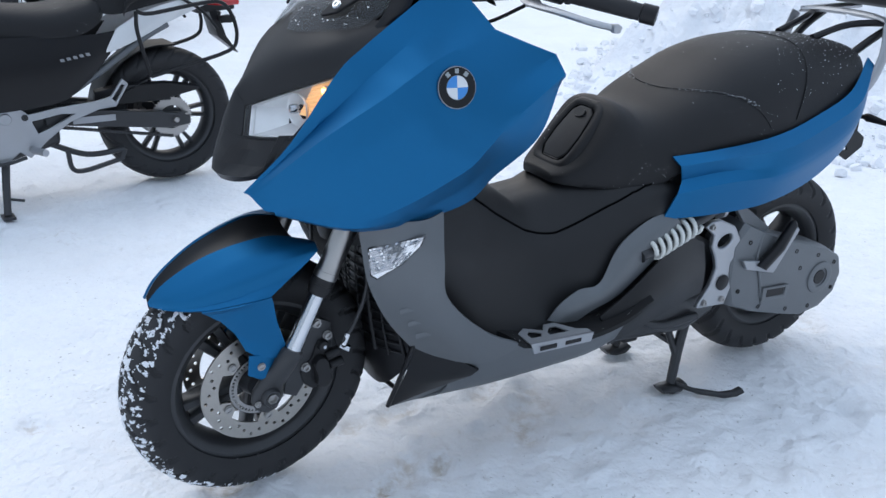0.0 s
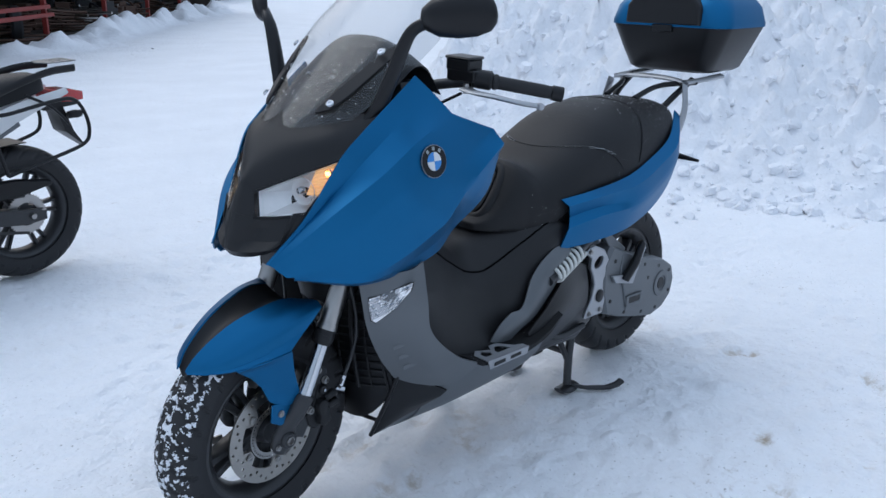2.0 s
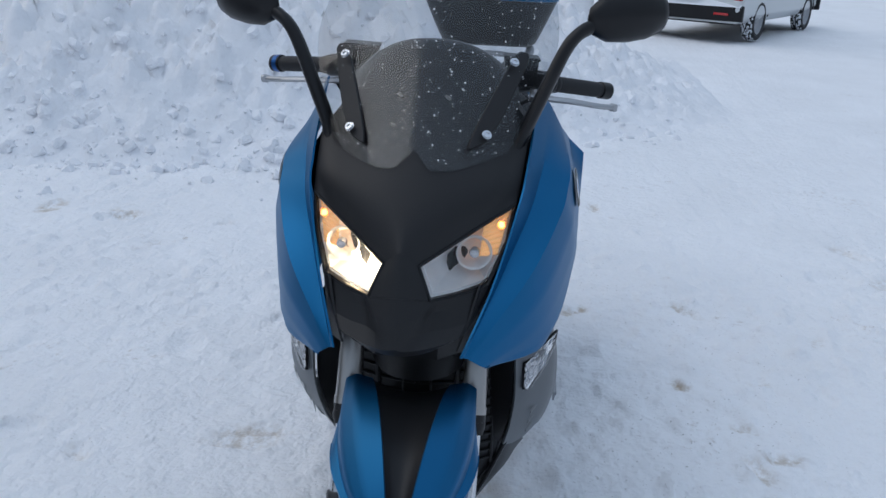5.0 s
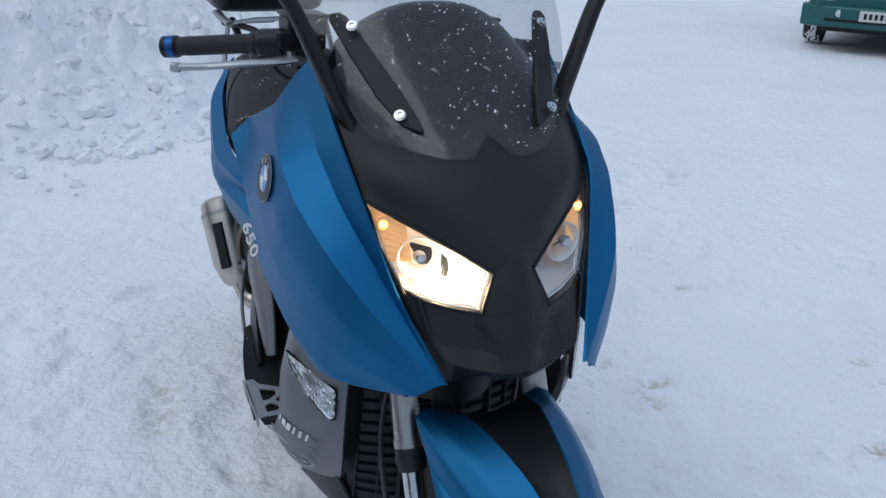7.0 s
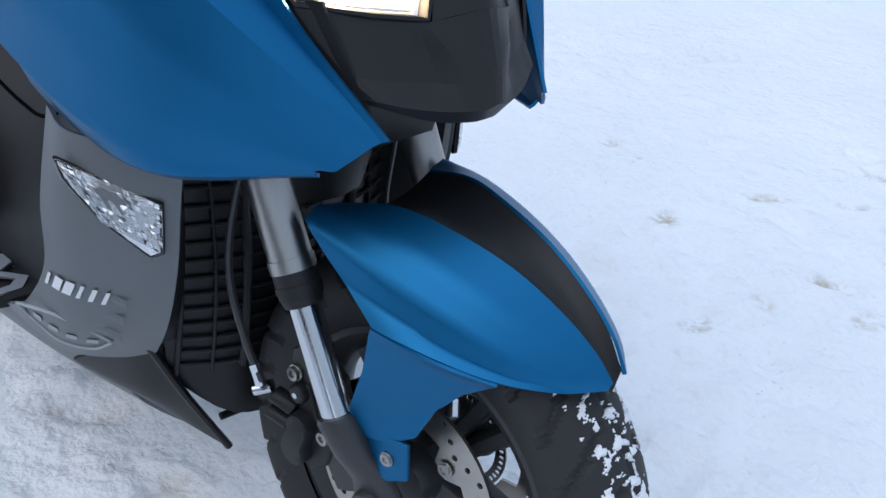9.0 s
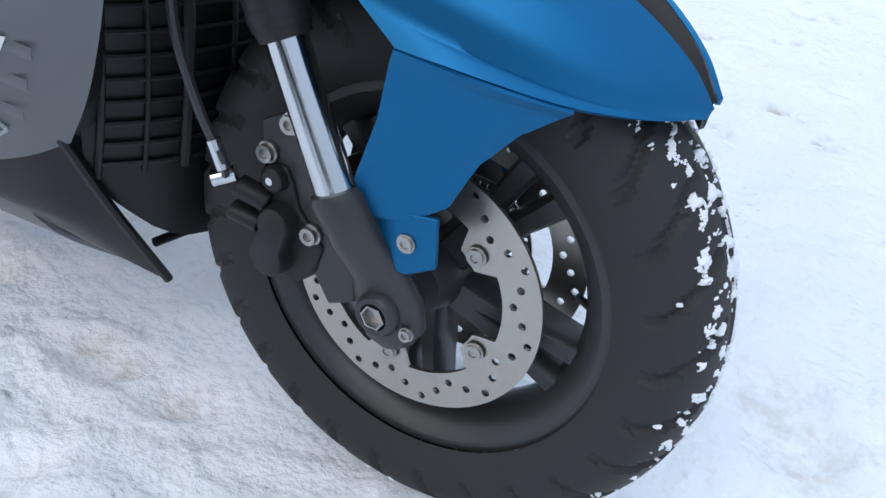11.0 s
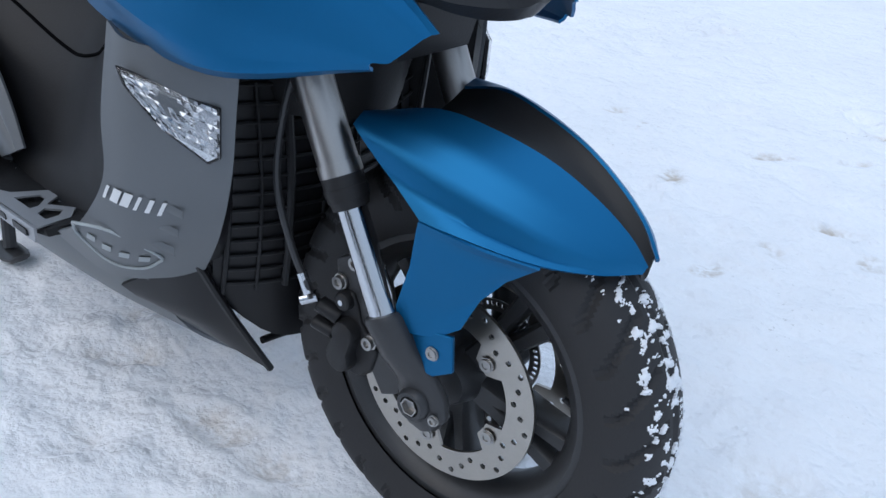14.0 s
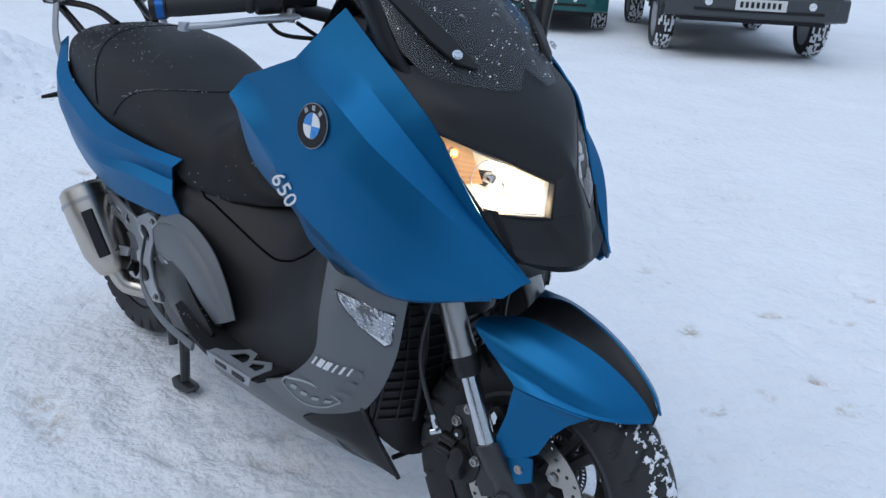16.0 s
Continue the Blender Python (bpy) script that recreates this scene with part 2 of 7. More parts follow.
ANODISED = mat("blue_anodised_ring", (0.02, 0.10, 0.32), 0.3, 0.8, 0.05, 20.0, 200.0)
SNOW = snow_mat("packed_snow", dirt=0.75, strength=0.70)
BANK = snow_mat("piled_snow", (0.89, 0.90, 0.93), dirt=0.25, grain=30.0, strength=0.5)
CLEAN = snow_mat("fresh_snow", (0.84, 0.86, 0.9), dirt=0.0, grain=90.0, strength=0.4)


# ---- mesh helpers ----
def V(*a):
    return Vector(a)


def spline(pts, n):
    """n points per span on a smooth curve through pts."""
    pts = [Vector(p) for p in pts]
    if len(pts) == 2:
        return [pts[0].lerp(pts[1], i / n) for i in range(n + 1)]
    out = []
    for i in range(len(pts) - 1):
        a, b = pts[i], pts[i + 1]
        z = pts[i - 1] if i else a * 2 - b
        c = pts[i + 2] if i + 2 < len(pts) else b * 2 - a
        for k in range(n):
            t = k / n
            out.append(0.5 * (2 * a + (b - z) * t + (2 * z - 5 * a + 4 * b - c) * t * t + (3 * a - z - 3 * b + c) * t ** 3))
    return out + [pts[-1]]


def shell(grid, thick, flip=False):
    """A thin-walled panel over a grid of points; the thickness goes to the back of its faces."""
    nr, nc = len(grid), len(grid[0])
    nrm = []
    for i in range(nr):
        row = []
        for j in range(nc):
            du = grid[min(i + 1, nr - 1)][j] - grid[max(i - 1, 0)][j]
            dv = grid[i][min(j + 1, nc - 1)] - grid[i][max(j - 1, 0)]
            v = du.cross(dv)
            if v.length < 1e-9:
                du = grid[min(i + 1, nr - 1)][nc // 2] - grid[max(i - 1, 0)][nc // 2]
                v = du.cross(dv) if du.cross(dv).length > 1e-9 else V(0, 0, 1)
            row.append(v.normalized() * (-1 if flip else 1))
        nrm.append(row)
    vs = [p for r in grid for p in r] + [grid[i][j] - nrm[i][j] * thick for i in range(nr) for j in range(nc)]
    n = nr * nc
    fs = []
    for i in range(nr - 1):
        for j in range(nc - 1):
            a, b, c, d = i * nc + j, (i + 1) * nc + j, (i + 1) * nc + j + 1, i * nc + j + 1
            f, g = (a, b, c, d), (n + d, n + c, n + b, n + a)
            fs += [f[::-1], g[::-1]] if flip else [f, g]
    rim = [(0, j) for j in range(nc)] + [(i, nc - 1) for i in range(1, nr)] + [(nr - 1, j) for j in range(nc - 2, -1, -1)] + [(i, 0) for i in range(nr - 2, 0, -1)]
    for k in range(len(rim)):
        (a, b), (c, d) = rim[k], rim[(k + 1) % len(rim)]
        p, q = a * nc + b, c * nc + d
        f = (p, q, n + q, n + p)
        fs.append(f[::-1] if flip else f)
    return vs, fs


def sheet(rows, nu=5, nv=4, thick=0.004, smooth=False, side=1, flip=False):
    """A panel through rows of points. Along a row the surface is smooth; across the rows it is folded, or smooth if asked."""
    rows = [[V(p[0], p[1] * side, p[2]) for p in r] for r in rows]
    lines = [spline(r, nu) for r in rows]
    cols = []
    for j in range(len(lines[0])):
        col = [ln[j] for ln in lines]
        if smooth:
            cols.append(spline(col, nv))
        else:
            cols.append([a.lerp(b, k / nv) for a, b in zip(col, col[1:]) for k in range(nv)] + [col[-1]])
    grid = [[cols[j][i] for j in range(len(cols))] for i in range(len(cols[0]))]
    return shell(grid, thick, flip != (side < 0))


def tube(pts, r, n=10, per=6, close=True, smooth=True):
    """A round bar along pts; r: one radius or one for each point."""
    pts = [Vector(p) for p in pts]
    rr = r if isinstance(r, (list, tuple)) else [r] * len(pts)
    line = spline(pts, per) if smooth and len(pts) > 2 else pts
    m = len(line)
    rad = [rr[min(len(rr) - 1, int(i * (len(pts) - 1) / (m - 1)))] * (1 - f) + rr[min(len(rr) - 1, int(i * (len(pts) - 1) / (m - 1)) + 1)] * f for i, f in ((i, (i * (len(pts) - 1) / (m - 1)) % 1) for i in range(m))]
    vs, fs = [], []
    up = None
    for i, p in enumerate(line):
        d = (line[min(i + 1, m - 1)] - line[max(i - 1, 0)]).normalized()
        if up is None:
            up = V(0, 0, 1) if abs(d.z) < 0.9 else V(1, 0, 0)
        s = d.cross(up).normalized()
        up = s.cross(d).normalized()
        vs += [p + (s * math.cos(2 * math.pi * k / n) + up * math.sin(2 * math.pi * k / n)) * rad[i] for k in range(n)]
    for i in range(m - 1):
        for k in range(n):
            fs.append((i * n + k, i * n + (k + 1) % n, (i + 1) * n + (k + 1) % n, (i + 1) * n + k))
    if close:
        fs += [tuple(range(n))[::-1], tuple(range((m - 1) * n, m * n))]
    return vs, fs


def loft(loops, caps=True):
    """A skin over closed loops of equal length."""
    n = len(loops[0])
    vs = [Vector(p) for lp in loops for p in lp]
    fs = [(i * n + k, i * n + (k + 1) % n, (i + 1) * n + (k + 1) % n, (i + 1) * n + k) for i in range(len(loops) - 1) for k in range(n)]
    if caps:
        fs += [tuple(range(n))[::-1], tuple(range((len(loops) - 1) * n, len(loops) * n))]
    return vs, fs


def lathe(profile, n=32, a0=0.0, a1=360.0):
    """Turns a profile of (radius, height) round the y axis; y is the height."""
    full = abs(a1 - a0) >= 359.9
    m = n if full else n + 1
    vs, fs = [], []
    for i in range(m):
        a = radians(a0 + (a1 - a0) * i / n)
        vs += [V(r * math.cos(a), h, r * math.sin(a)) for r, h in profile]
    k = len(profile)
    for i in range(n):
        for j in range(k - 1):
            p, q = i * k, ((i + 1) % m) * k
            fs.append((p + j, p + j + 1, q + j + 1, q + j))
    return vs, fs


def box(cx, cy, cz, sx, sy, sz):
    x, y, z = sx / 2, sy / 2, sz / 2
    vs = [V(cx + a * x, cy + b * y, cz + c * z) for a in (-1, 1) for b in (-1, 1) for c in (-1, 1)]
    return vs, [(0, 1, 3, 2), (4, 6, 7, 5), (0, 4, 5, 1), (2, 3, 7, 6), (0, 2, 6, 4), (1, 5, 7, 3)]


def plate(outline, holes=(), thick=0.005, at=lambda u, v, w: (u, w, v)):
    """A flat plate with holes; outline and holes are lists of (u, v); at() places u, v and depth w."""
    bm = bmesh.new()
    for lp in (outline, *holes):
        vv = [bm.verts.new((u, v, 0)) for u, v in lp]
        for a, b in zip(vv, vv[1:] + vv[:1]):
            bm.edges.new((a, b))
    bmesh.ops.triangle_fill(bm, use_beauty=True, edges=bm.edges[:], normal=(0, 0, 1))
    top = bm.faces[:]
    r = bmesh.ops.extrude_face_region(bm, geom=top)
    for v in r["geom"]:
        if isinstance(v, bmesh.types.BMVert):
            v.co.z += thick
    bmesh.ops.recalc_face_normals(bm, faces=bm.faces[:])
    bm.verts.index_update()
    vs = [V(*at(v.co.x, v.co.y, v.co.z)) for v in bm.verts]
    fs = [tuple(v.index for v in f.verts) for f in bm.faces]
    bm.free()
    return vs, fs


def ring(r, n=12, u=0.0, v=0.0, a0=0.0):
    return [(u + r * math.cos(a0 + 2 * math.pi * i / n), v + r * math.sin(a0 + 2 * math.pi * i / n)) for i in range(n)]


def joined(*parts):
    vs, fs = [], []
    for v, f in parts:
        k = len(vs)
        vs += v
        fs += [tuple(i + k for i in g) for g in f]
    return vs, fs


def moved(m, g):
    return [m @ Vector(v) for v in g[0]], g[1]


def mirrored(g):
    return [V(v[0], -v[1], v[2]) for v in g[0]], [f[::-1] for f in g[1]]


def part(name, g, material, parent=None, label="", m=None, bevel=0.0, angle=35.0, fix=True, creases=()):
    """Links a mesh as one object under a thing or a part. creases: lines of points along which the surface has a fold."""
    me = bpy.data.meshes.new(name)
    me.from_pydata([tuple(v) for v in g[0]], [], g[1])
    if fix:
        bm = bmesh.new()
        bm.from_mesh(me)
        bmesh.ops.remove_doubles(bm, verts=bm.verts[:], dist=1e-5)
        bmesh.ops.recalc_face_normals(bm, faces=bm.faces[:])
        bm.to_mesh(me)
        bm.free()
    me.materials.append(material)
    me.polygons.foreach_set("use_smooth", [True] * len(me.polygons))
    me.set_sharp_from_angle(angle=radians(angle))
    if creases:
        fold = {tuple(round(c, 4) for c in p) for line in creases for p in line}
        hard = [tuple(round(c, 4) for c in v.co) in fold for v in me.vertices]
        for e in me.edges:
            if hard[e.vertices[0]] and hard[e.vertices[1]]:
                e.use_edge_sharp = True
    ob = new(name, me)
    if parent:
        ob.parent = parent
    if m:
        ob.matrix_basis = m
    if bevel:
        b = ob.modifiers.new("bevel", "BEVEL")
        b.width, b.segments, b.limit_method = bevel, 2, "ANGLE"
    if label:
        ob["label"] = label
    return ob


def empty(name, m=None):
    ob = new(name)
    ob.empty_display_size = 0.1
    if m:
        ob.matrix_basis = m
    return ob


def bolt(r=0.006, h=0.004):
    """A bolt head with a socket, its axis along y."""
    return joined(lathe([(0, 0), (r * 1.25, 0), (r * 1.25, h * 0.35), (r, h * 0.4), (r, h), (r * 0.55, h), (r * 0.5, h * 0.55), (0, h * 0.55)], 12))


def lettering(text, size, depth=0.0015):
    cu = bpy.data.curves.new("lettering", "FONT")
    cu.body, cu.size, cu.extrude, cu.align_x, cu.align_y = text, size, depth, "CENTER", "CENTER"
    cu.resolution_u = 3
    ob = bpy.data.objects.new("lettering", cu)
    scene.collection.objects.link(ob)
    me = bpy.data.meshes.new_from_object(ob.evaluated_get(bpy.context.evaluated_depsgraph_get()))
    g = ([v.co.copy() for v in me.vertices], [tuple(p.vertices) for p in me.polygons])
    bpy.data.objects.remove(ob)
    bpy.data.curves.remove(cu)
    bpy.data.meshes.remove(me)
    return g


# ---- ground: one sheet of packed snow to the horizon ----
def fbm(x, y, s, o=4, seed=0.0):
    return noise.fractal(V(x * s, y * s, seed), 0.9, 2.1, o)


def steps(near, fine, far, grow):
    out, x, d = [0.0], 0.0, fine
    while x < far:
        x += d
        out.append(x)
        if x > near:
            d *= grow
    return [-v for v in out[:0:-1]] + out


rnd = random.Random(21)
SPOTS = [(0.0, 1.44, 0.07), (-0.13, 1.02, 0.06), (-0.07, 1.22, 0.04), (-0.34, 1.81, 0.07), (-0.47, 1.43, 0.08), (-0.13, 1.96, 0.06), (-0.16, 2.29, 0.1), (0.13, 1.32, 0.05), (-1.47, 1.05, 0.04), (-1.15, 0.95, 0.05),
         (-0.91, 0.94, 0.08), (-0.99, 1.03, 0.07), (-1.41, 0.77, 0.06), (-2.1, 0.87, 0.09), (-3.5, 0.55, 0.08), (-2.0, 0.41, 0.09), (-0.24, 0.18, 0.06), (-0.07, 0.16, 0.06), (-0.9, 1.8, 0.06), (-1.6, 1.6, 0.07)]
# trodden dents: x, y, heading, length, depth, dirt
DENTS = [(-0.45, -0.12, 20, 0.09, 0.012, 0.4), (-0.30, -0.11, 20, 0.08, 0.008, 0.35), (-0.74, -0.13, 30, 0.09, 0.011, 0.35), (-0.58, -0.30, 100, 0.08, 0.012, 0.15), (-0.36, -0.30, 60, 0.07, 0.012, 0.1), (-0.95, -0.32, 20, 0.09, 0.012, 0.2), (-0.72, 0.09, 70, 0.09, 0.008, 0.5), (-0.44, 0.14, 40, 0.06, 0.008, 0.7), (-0.34, 0.13, 40, 0.09, 0.006, 0.5), (-0.82, 0.0, 80, 0.12, 0.006, 0.3)]
for x, y, r in SPOTS:
    DENTS.append((x, y, rnd.uniform(0, 180), r, rnd.uniform(0.006, 0.014), rnd.uniform(0.5, 1.0)))
for i in range(130):
    a, r = rnd.uniform(0, 6.28), rnd.uniform(0.7, 4.5)
    DENTS.append((-0.7 + r * math.cos(a), 0.2 + r * math.sin(a), rnd.uniform(0, 180), rnd.uniform(0.05, 0.16), rnd.uniform(0.004, 0.018), rnd.choice((0, 0, 0, 0.3, 0.6))))
CELLS = {}
for dent in DENTS:
    for i in range(-1, 2):
        for k in range(-1, 2):
            CELLS.setdefault((math.floor(dent[0] / 0.3) + i, math.floor(dent[1] / 0.3) + k), []).append(dent)


def dents_at(x, y):
    """Depth and dirt of the trodden dents at a place."""
    h, dirt = 0.0, 0.0
    for cx, cy, a, r, d, soil in CELLS.get((math.floor(x / 0.3), math.floor(y / 0.3)), ()):
        c, s = math.cos(radians(a)), math.sin(radians(a))
        u, v = ((x - cx) * c + (y - cy) * s) / r, (-(x - cx) * s + (y - cy) * c) / (r * 0.5)
        q = math.hypot(u, v) + 0.35 * noise.noise(V(x * 16, y * 16, cx))
        if q < 1.5:
            h += -d * 1.5 * max(0.0, 1 - q * q) + d * 0.5 * math.exp(-((q - 1.1) / 0.18) ** 2)
            dirt = max(dirt, soil * max(0.0, min(1.0, 1.9 * (1.05 - q))))
    return h, dirt


def ground_height(x, y):
    d = math.hypot(x + 0.6, y)
    h = fbm(x, y, 2.0, 3) * 0.010 * min(1.0, 0.3 + d * 0.4) + fbm(x, y, 9.0, 4, 5.0) * 0.007 + fbm(x, y, 0.5, 2, 9.0) * 0.025 * max(0.0, min(1.0, (d - 2.0) / 3))
    worn = max(0.0, min(1.0, fbm(x, y, 0.8, 2, 7.0) * 1.3 + 0.5))
    if d > 5:
        return h - 0.006
    lump = max(0.0, fbm(x, y, 13.0, 3, 3.0) - 0.05) * 0.03 * worn
    pit = -max(0.0, fbm(x, y, 7.0, 2, 13.0) - 0.38) * 0.04 * worn
    near_wheel = min(1.0, max(0.15, math.hypot(x, y) * 4 - 0.3), max(0.15, math.hypot(x + 1.63, y) * 4 - 0.3))
    return h + (lump + pit) * near_wheel + dents_at(x, y)[0] - 0.006


gx = [v - 0.7 for v in steps(2.3, 0.019, 1800.0, 1.09)]
gy = steps(2.4, 0.019, 1800.0, 1.09)
ground_v = [(x, y, ground_height(x, y) if abs(x) < 40 and abs(y) < 40 else 0.0) for x in gx for y in gy]
ground_f = [(i * len(gy) + j, (i + 1) * len(gy) + j, (i + 1) * len(gy) + j + 1, i * len(gy) + j + 1) for i in range(len(gx) - 1) for j in range(len(gy) - 1)]
ground = part("ground", (ground_v, ground_f), SNOW, angle=180, fix=False)
soil = ground.data.attributes.new("stain", "FLOAT", "POINT")
soil.data.foreach_set("value", [dents_at(p[0], p[1])[1] if abs(p[0]) < 6 and abs(p[1]) < 6 else 0.0 for p in ground_v])
tagged(ground, "packed white snow ground with brown dirt specks and tracks", "snow ground", kind="structure")


# ---- the ploughed snow bank ----
def bank_front(y):
    """The x of the bank's foot."""
    f = -3.55 - 0.33 * (y + 2.5) if y > -3.5 else -3.22 + 1.2 * (y + 3.5)
    return f - 0.5 * max(0.0, y - 0.2) + 0.25 * fbm(1.0, y, 0.9, 2, 8.0)


def bank_height(x, y):
    """The bank's ridge runs along y behind the scooter and dies out towards +y."""
    front = bank_front(y)
    s = (front - x)
    if s < -0.4:
        return -0.05
    top = 1.25 if y < -1.5 else max(0.0, 1.25 - 0.36 * (y + 1.5))
    top *= 1.0 + 0.22 * fbm(x, y, 0.5, 2, 1.0)
    rise = max(0.0, min(1.0, s / 2.3))
    fall = max(0.0, min(1.0, (5.2 - s) / 2.0)) if y > -3 else max(0.0, min(1.0, (7.5 - s) / 2.0))
    h = top * (rise * rise * (3 - 2 * rise)) * fall
    amp = min(1.0, 0.25 + max(0.0, s + 0.3) * 0.6) * (1.0 if h > 0.02 or s < 0.9 else 0.3)
    lumps = max(0.0, fbm(x, y, 2.6, 5, 2.0)) * 0.28 + abs(fbm(x, y, 6.0, 4, 4.0)) * 0.2 + abs(fbm(x, y, 14.0, 3, 6.0)) * 0.08
    edge = max(0.0, min(1.0, (s + 0.4) / 0.8))
    dies = max(0.0, min(1.0, (2.6 - y) / 2.0))
    return h + lumps * amp * edge * max(0.25, min(1.0, 0.35 + h)) * dies - 0.03 - 0.05 * (1 - edge)


bx = [-3.2 - 0.035 * i for i in range(225)]
by = [-9.0 + 0.035 * i for i in range(337)]
bank_v = [(x, y, bank_height(x, y)) for x in bx for y in by]
bank_f = [(i * len(by) + j, i * len(by) + j + 1, (i + 1) * len(by) + j + 1, (i + 1) * len(by) + j) for i in range(len(bx) - 1) for j in range(len(by) - 1)]
bank_f = [f for f in bank_f if max(bank_v[k][2] for k in f) > -0.035]
bank = part("snow_bank", (bank_v, bank_f), BANK, angle=180, fix=False)
tagged(bank, "lumpy bank of ploughed white snow behind the scooter", "snow bank", kind="stuff")


def snow_lump(r, seed, flat=0.75):
    """A broken lump of frozen snow."""
    bm = bmesh.new()
    bmesh.ops.create_icosphere(bm, subdivisions=3, radius=1)
    for v in bm.verts:
        k = 1 + 0.32 * noise.noise(v.co * 1.3 + V(seed, 0, 0)) + 0.14 * noise.noise(v.co * 3.5 + V(0, seed, 0)) + 0.05 * noise.noise(v.co * 9)
        q = v.co * k
        q = V(max(-0.8, min(0.8, q.x)), max(-0.8, min(0.8, q.y)), max(-0.7, min(0.72, q.z)))
        v.co = V(q.x * r, q.y * r, q.z * r * flat)
    bm.verts.index_update()
    g = ([v.co.copy() for v in bm.verts], [tuple(v.index for v in f.verts) for f in bm.faces])
    bm.free()
    return g


rnd = random.Random(4)
PEBBLE = ([V(0, 0, 0.9), V(0.8, 0.3, 0.1), V(-0.2, 0.9, 0.2), V(-0.9, -0.1, 0), V(0.1, -0.9, 0.15), V(0, 0, -0.8)], [(0, 1, 2), (0, 2, 3), (0, 3, 4), (0, 4, 1), (5, 2, 1), (5, 3, 2), (5, 4, 3), (5, 1, 4)])
clods_g = []
for i in range(3600):
    y = rnd.uniform(-5.5, 1.4)
    x = bank_front(y) - abs(rnd.gauss(0.1, 0.9))
    if rnd.random() < 0.04:
        x, y = bank_front(y) + abs(rnd.gauss(0, 0.3)), y
    if y > 0.3 and rnd.random() < 0.8:
        continue
    r = 0.007 + 0.055 * rnd.random() ** 6
    z = max(bank_height(x, y), 0.0)
    turn = Matrix.Translation((x, y, z + r * 0.05)) @ pose(0, 0, 0, rnd.uniform(-40, 40), rnd.uniform(-40, 40), rnd.uniform(0, 360))
    clods_g.append(moved(turn, snow_lump(r, i * 1.7) if r > 0.035 else moved(Matrix.Diagonal((r, r * rnd.uniform(0.7, 1.2), r * 0.8, 1)), PEBBLE)))
clods = part("snow_clods", joined(*clods_g), BANK, angle=12)
tagged(clods, "loose frozen snow clods strewn along the bank", "snow clods", kind="stuff")
block = part("snow_block", snow_lump(0.42, 3.3, 0.95), BANK, m=Matrix.Translation((-14.1, 0.58, 0.26)), angle=60)
tagged(block, "single squarish block of frozen snow on the flat", "snow block")


# ---- the scooter: x ahead, y to its left, z up; origin on the ground near the front axle ----
scooter = empty("scooter")
tagged(scooter, "satin blue and black maxi scooter on its centre stand", "scooter")
AXIS = V(-0.429, 0, 0.903).normalized()
STEER = Matrix.Translation((0.092, 0, 0)) @ Matrix.Rotation(radians(5.9), 4, AXIS) @ Matrix.Translation((-0.092, 0, 0))
FA = V(-0.004, 0, 0.297)
RA = V(-1.638, 0, 0.306)


def tyre_mesh(r, w, bead, wide, groove, n=420, flatten=2.2):
    """A tyre round the y axis with cut grooves; groove(angle, across) gives the depth of the cut, from 0 to 1."""
    sec = []
    m = 34
    for j in range(m + 1):
        u = -1 + 2 * j / m
        a = u * math.radians(118)
        y = w / 2 * math.sin(a) if abs(a) < math.pi / 2 else math.copysign(w / 2 - (w - wide) / 2 * ((abs(a) - math.pi / 2) / math.radians(28)) ** 1.5, a)
        if abs(a) < math.pi / 2:
            rr = r - (r - bead) * 0.52 * (1 - math.cos(a) ** 0.85)
        else:
            rr = r - (r - bead) * (0.52 + 0.48 * (abs(a) - math.pi / 2) / math.radians(28))
        sec.append((rr, y, u, a))
    vs, fs = [], []
    for i in range(n):
        ang = 2 * math.pi * i / n
        for rr, y, u, a in sec:
            d = 0.005 * groove(ang, u) if abs(u) < 0.84 else 0.0
            q, side = rr - d * max(0.0, math.cos(a)), y - d * math.sin(a)
            vs.append(V(q * math.cos(ang), side, q * math.sin(ang)))
    k = len(sec)
    for i in range(n):
        for j in range(k - 1):
            fs.append((i * k + j, i * k + j + 1, ((i + 1) % n) * k + j + 1, ((i + 1) % n) * k + j))
    return vs, fs


def slanted(count, lean, duty=0.2):
    def groove(a, u):
        s = abs(u)
        if s < 0.035:
            return 0.8
        if s < 0.12 or s > 0.78:
            return 0.0
        t = (a * count / (2 * math.pi) + lean * s * (1 if u > 0 else 1) + (0.5 if u > 0 else 0)) % 1.0
        return 1.0 if t < duty else 0.0
    return groove


def rim_mesh(bead, w):
    return lathe([(bead - 0.018, -w / 2 + 0.008), (bead - 0.004, -w / 2), (bead + 0.008, -w / 2 + 0.002), (bead + 0.008, -w / 2 + 0.008), (bead - 0.006, -w / 2 + 0.014),
                  (bead - 0.016, -w / 2 + 0.03), (bead - 0.022, 0), (bead - 0.016, w / 2 - 0.03), (bead - 0.006, w / 2 - 0.014), (bead + 0.008, w / 2 - 0.008), (bead + 0.008, w / 2 - 0.002),
                  (bead - 0.004, w / 2), (bead - 0.018, w / 2 - 0.008), (bead - 0.030, w / 2 - 0.03), (bead - 0.034, 0), (bead - 0.030, -w / 2 + 0.03), (bead - 0.018, -w / 2 + 0.008)], 96)


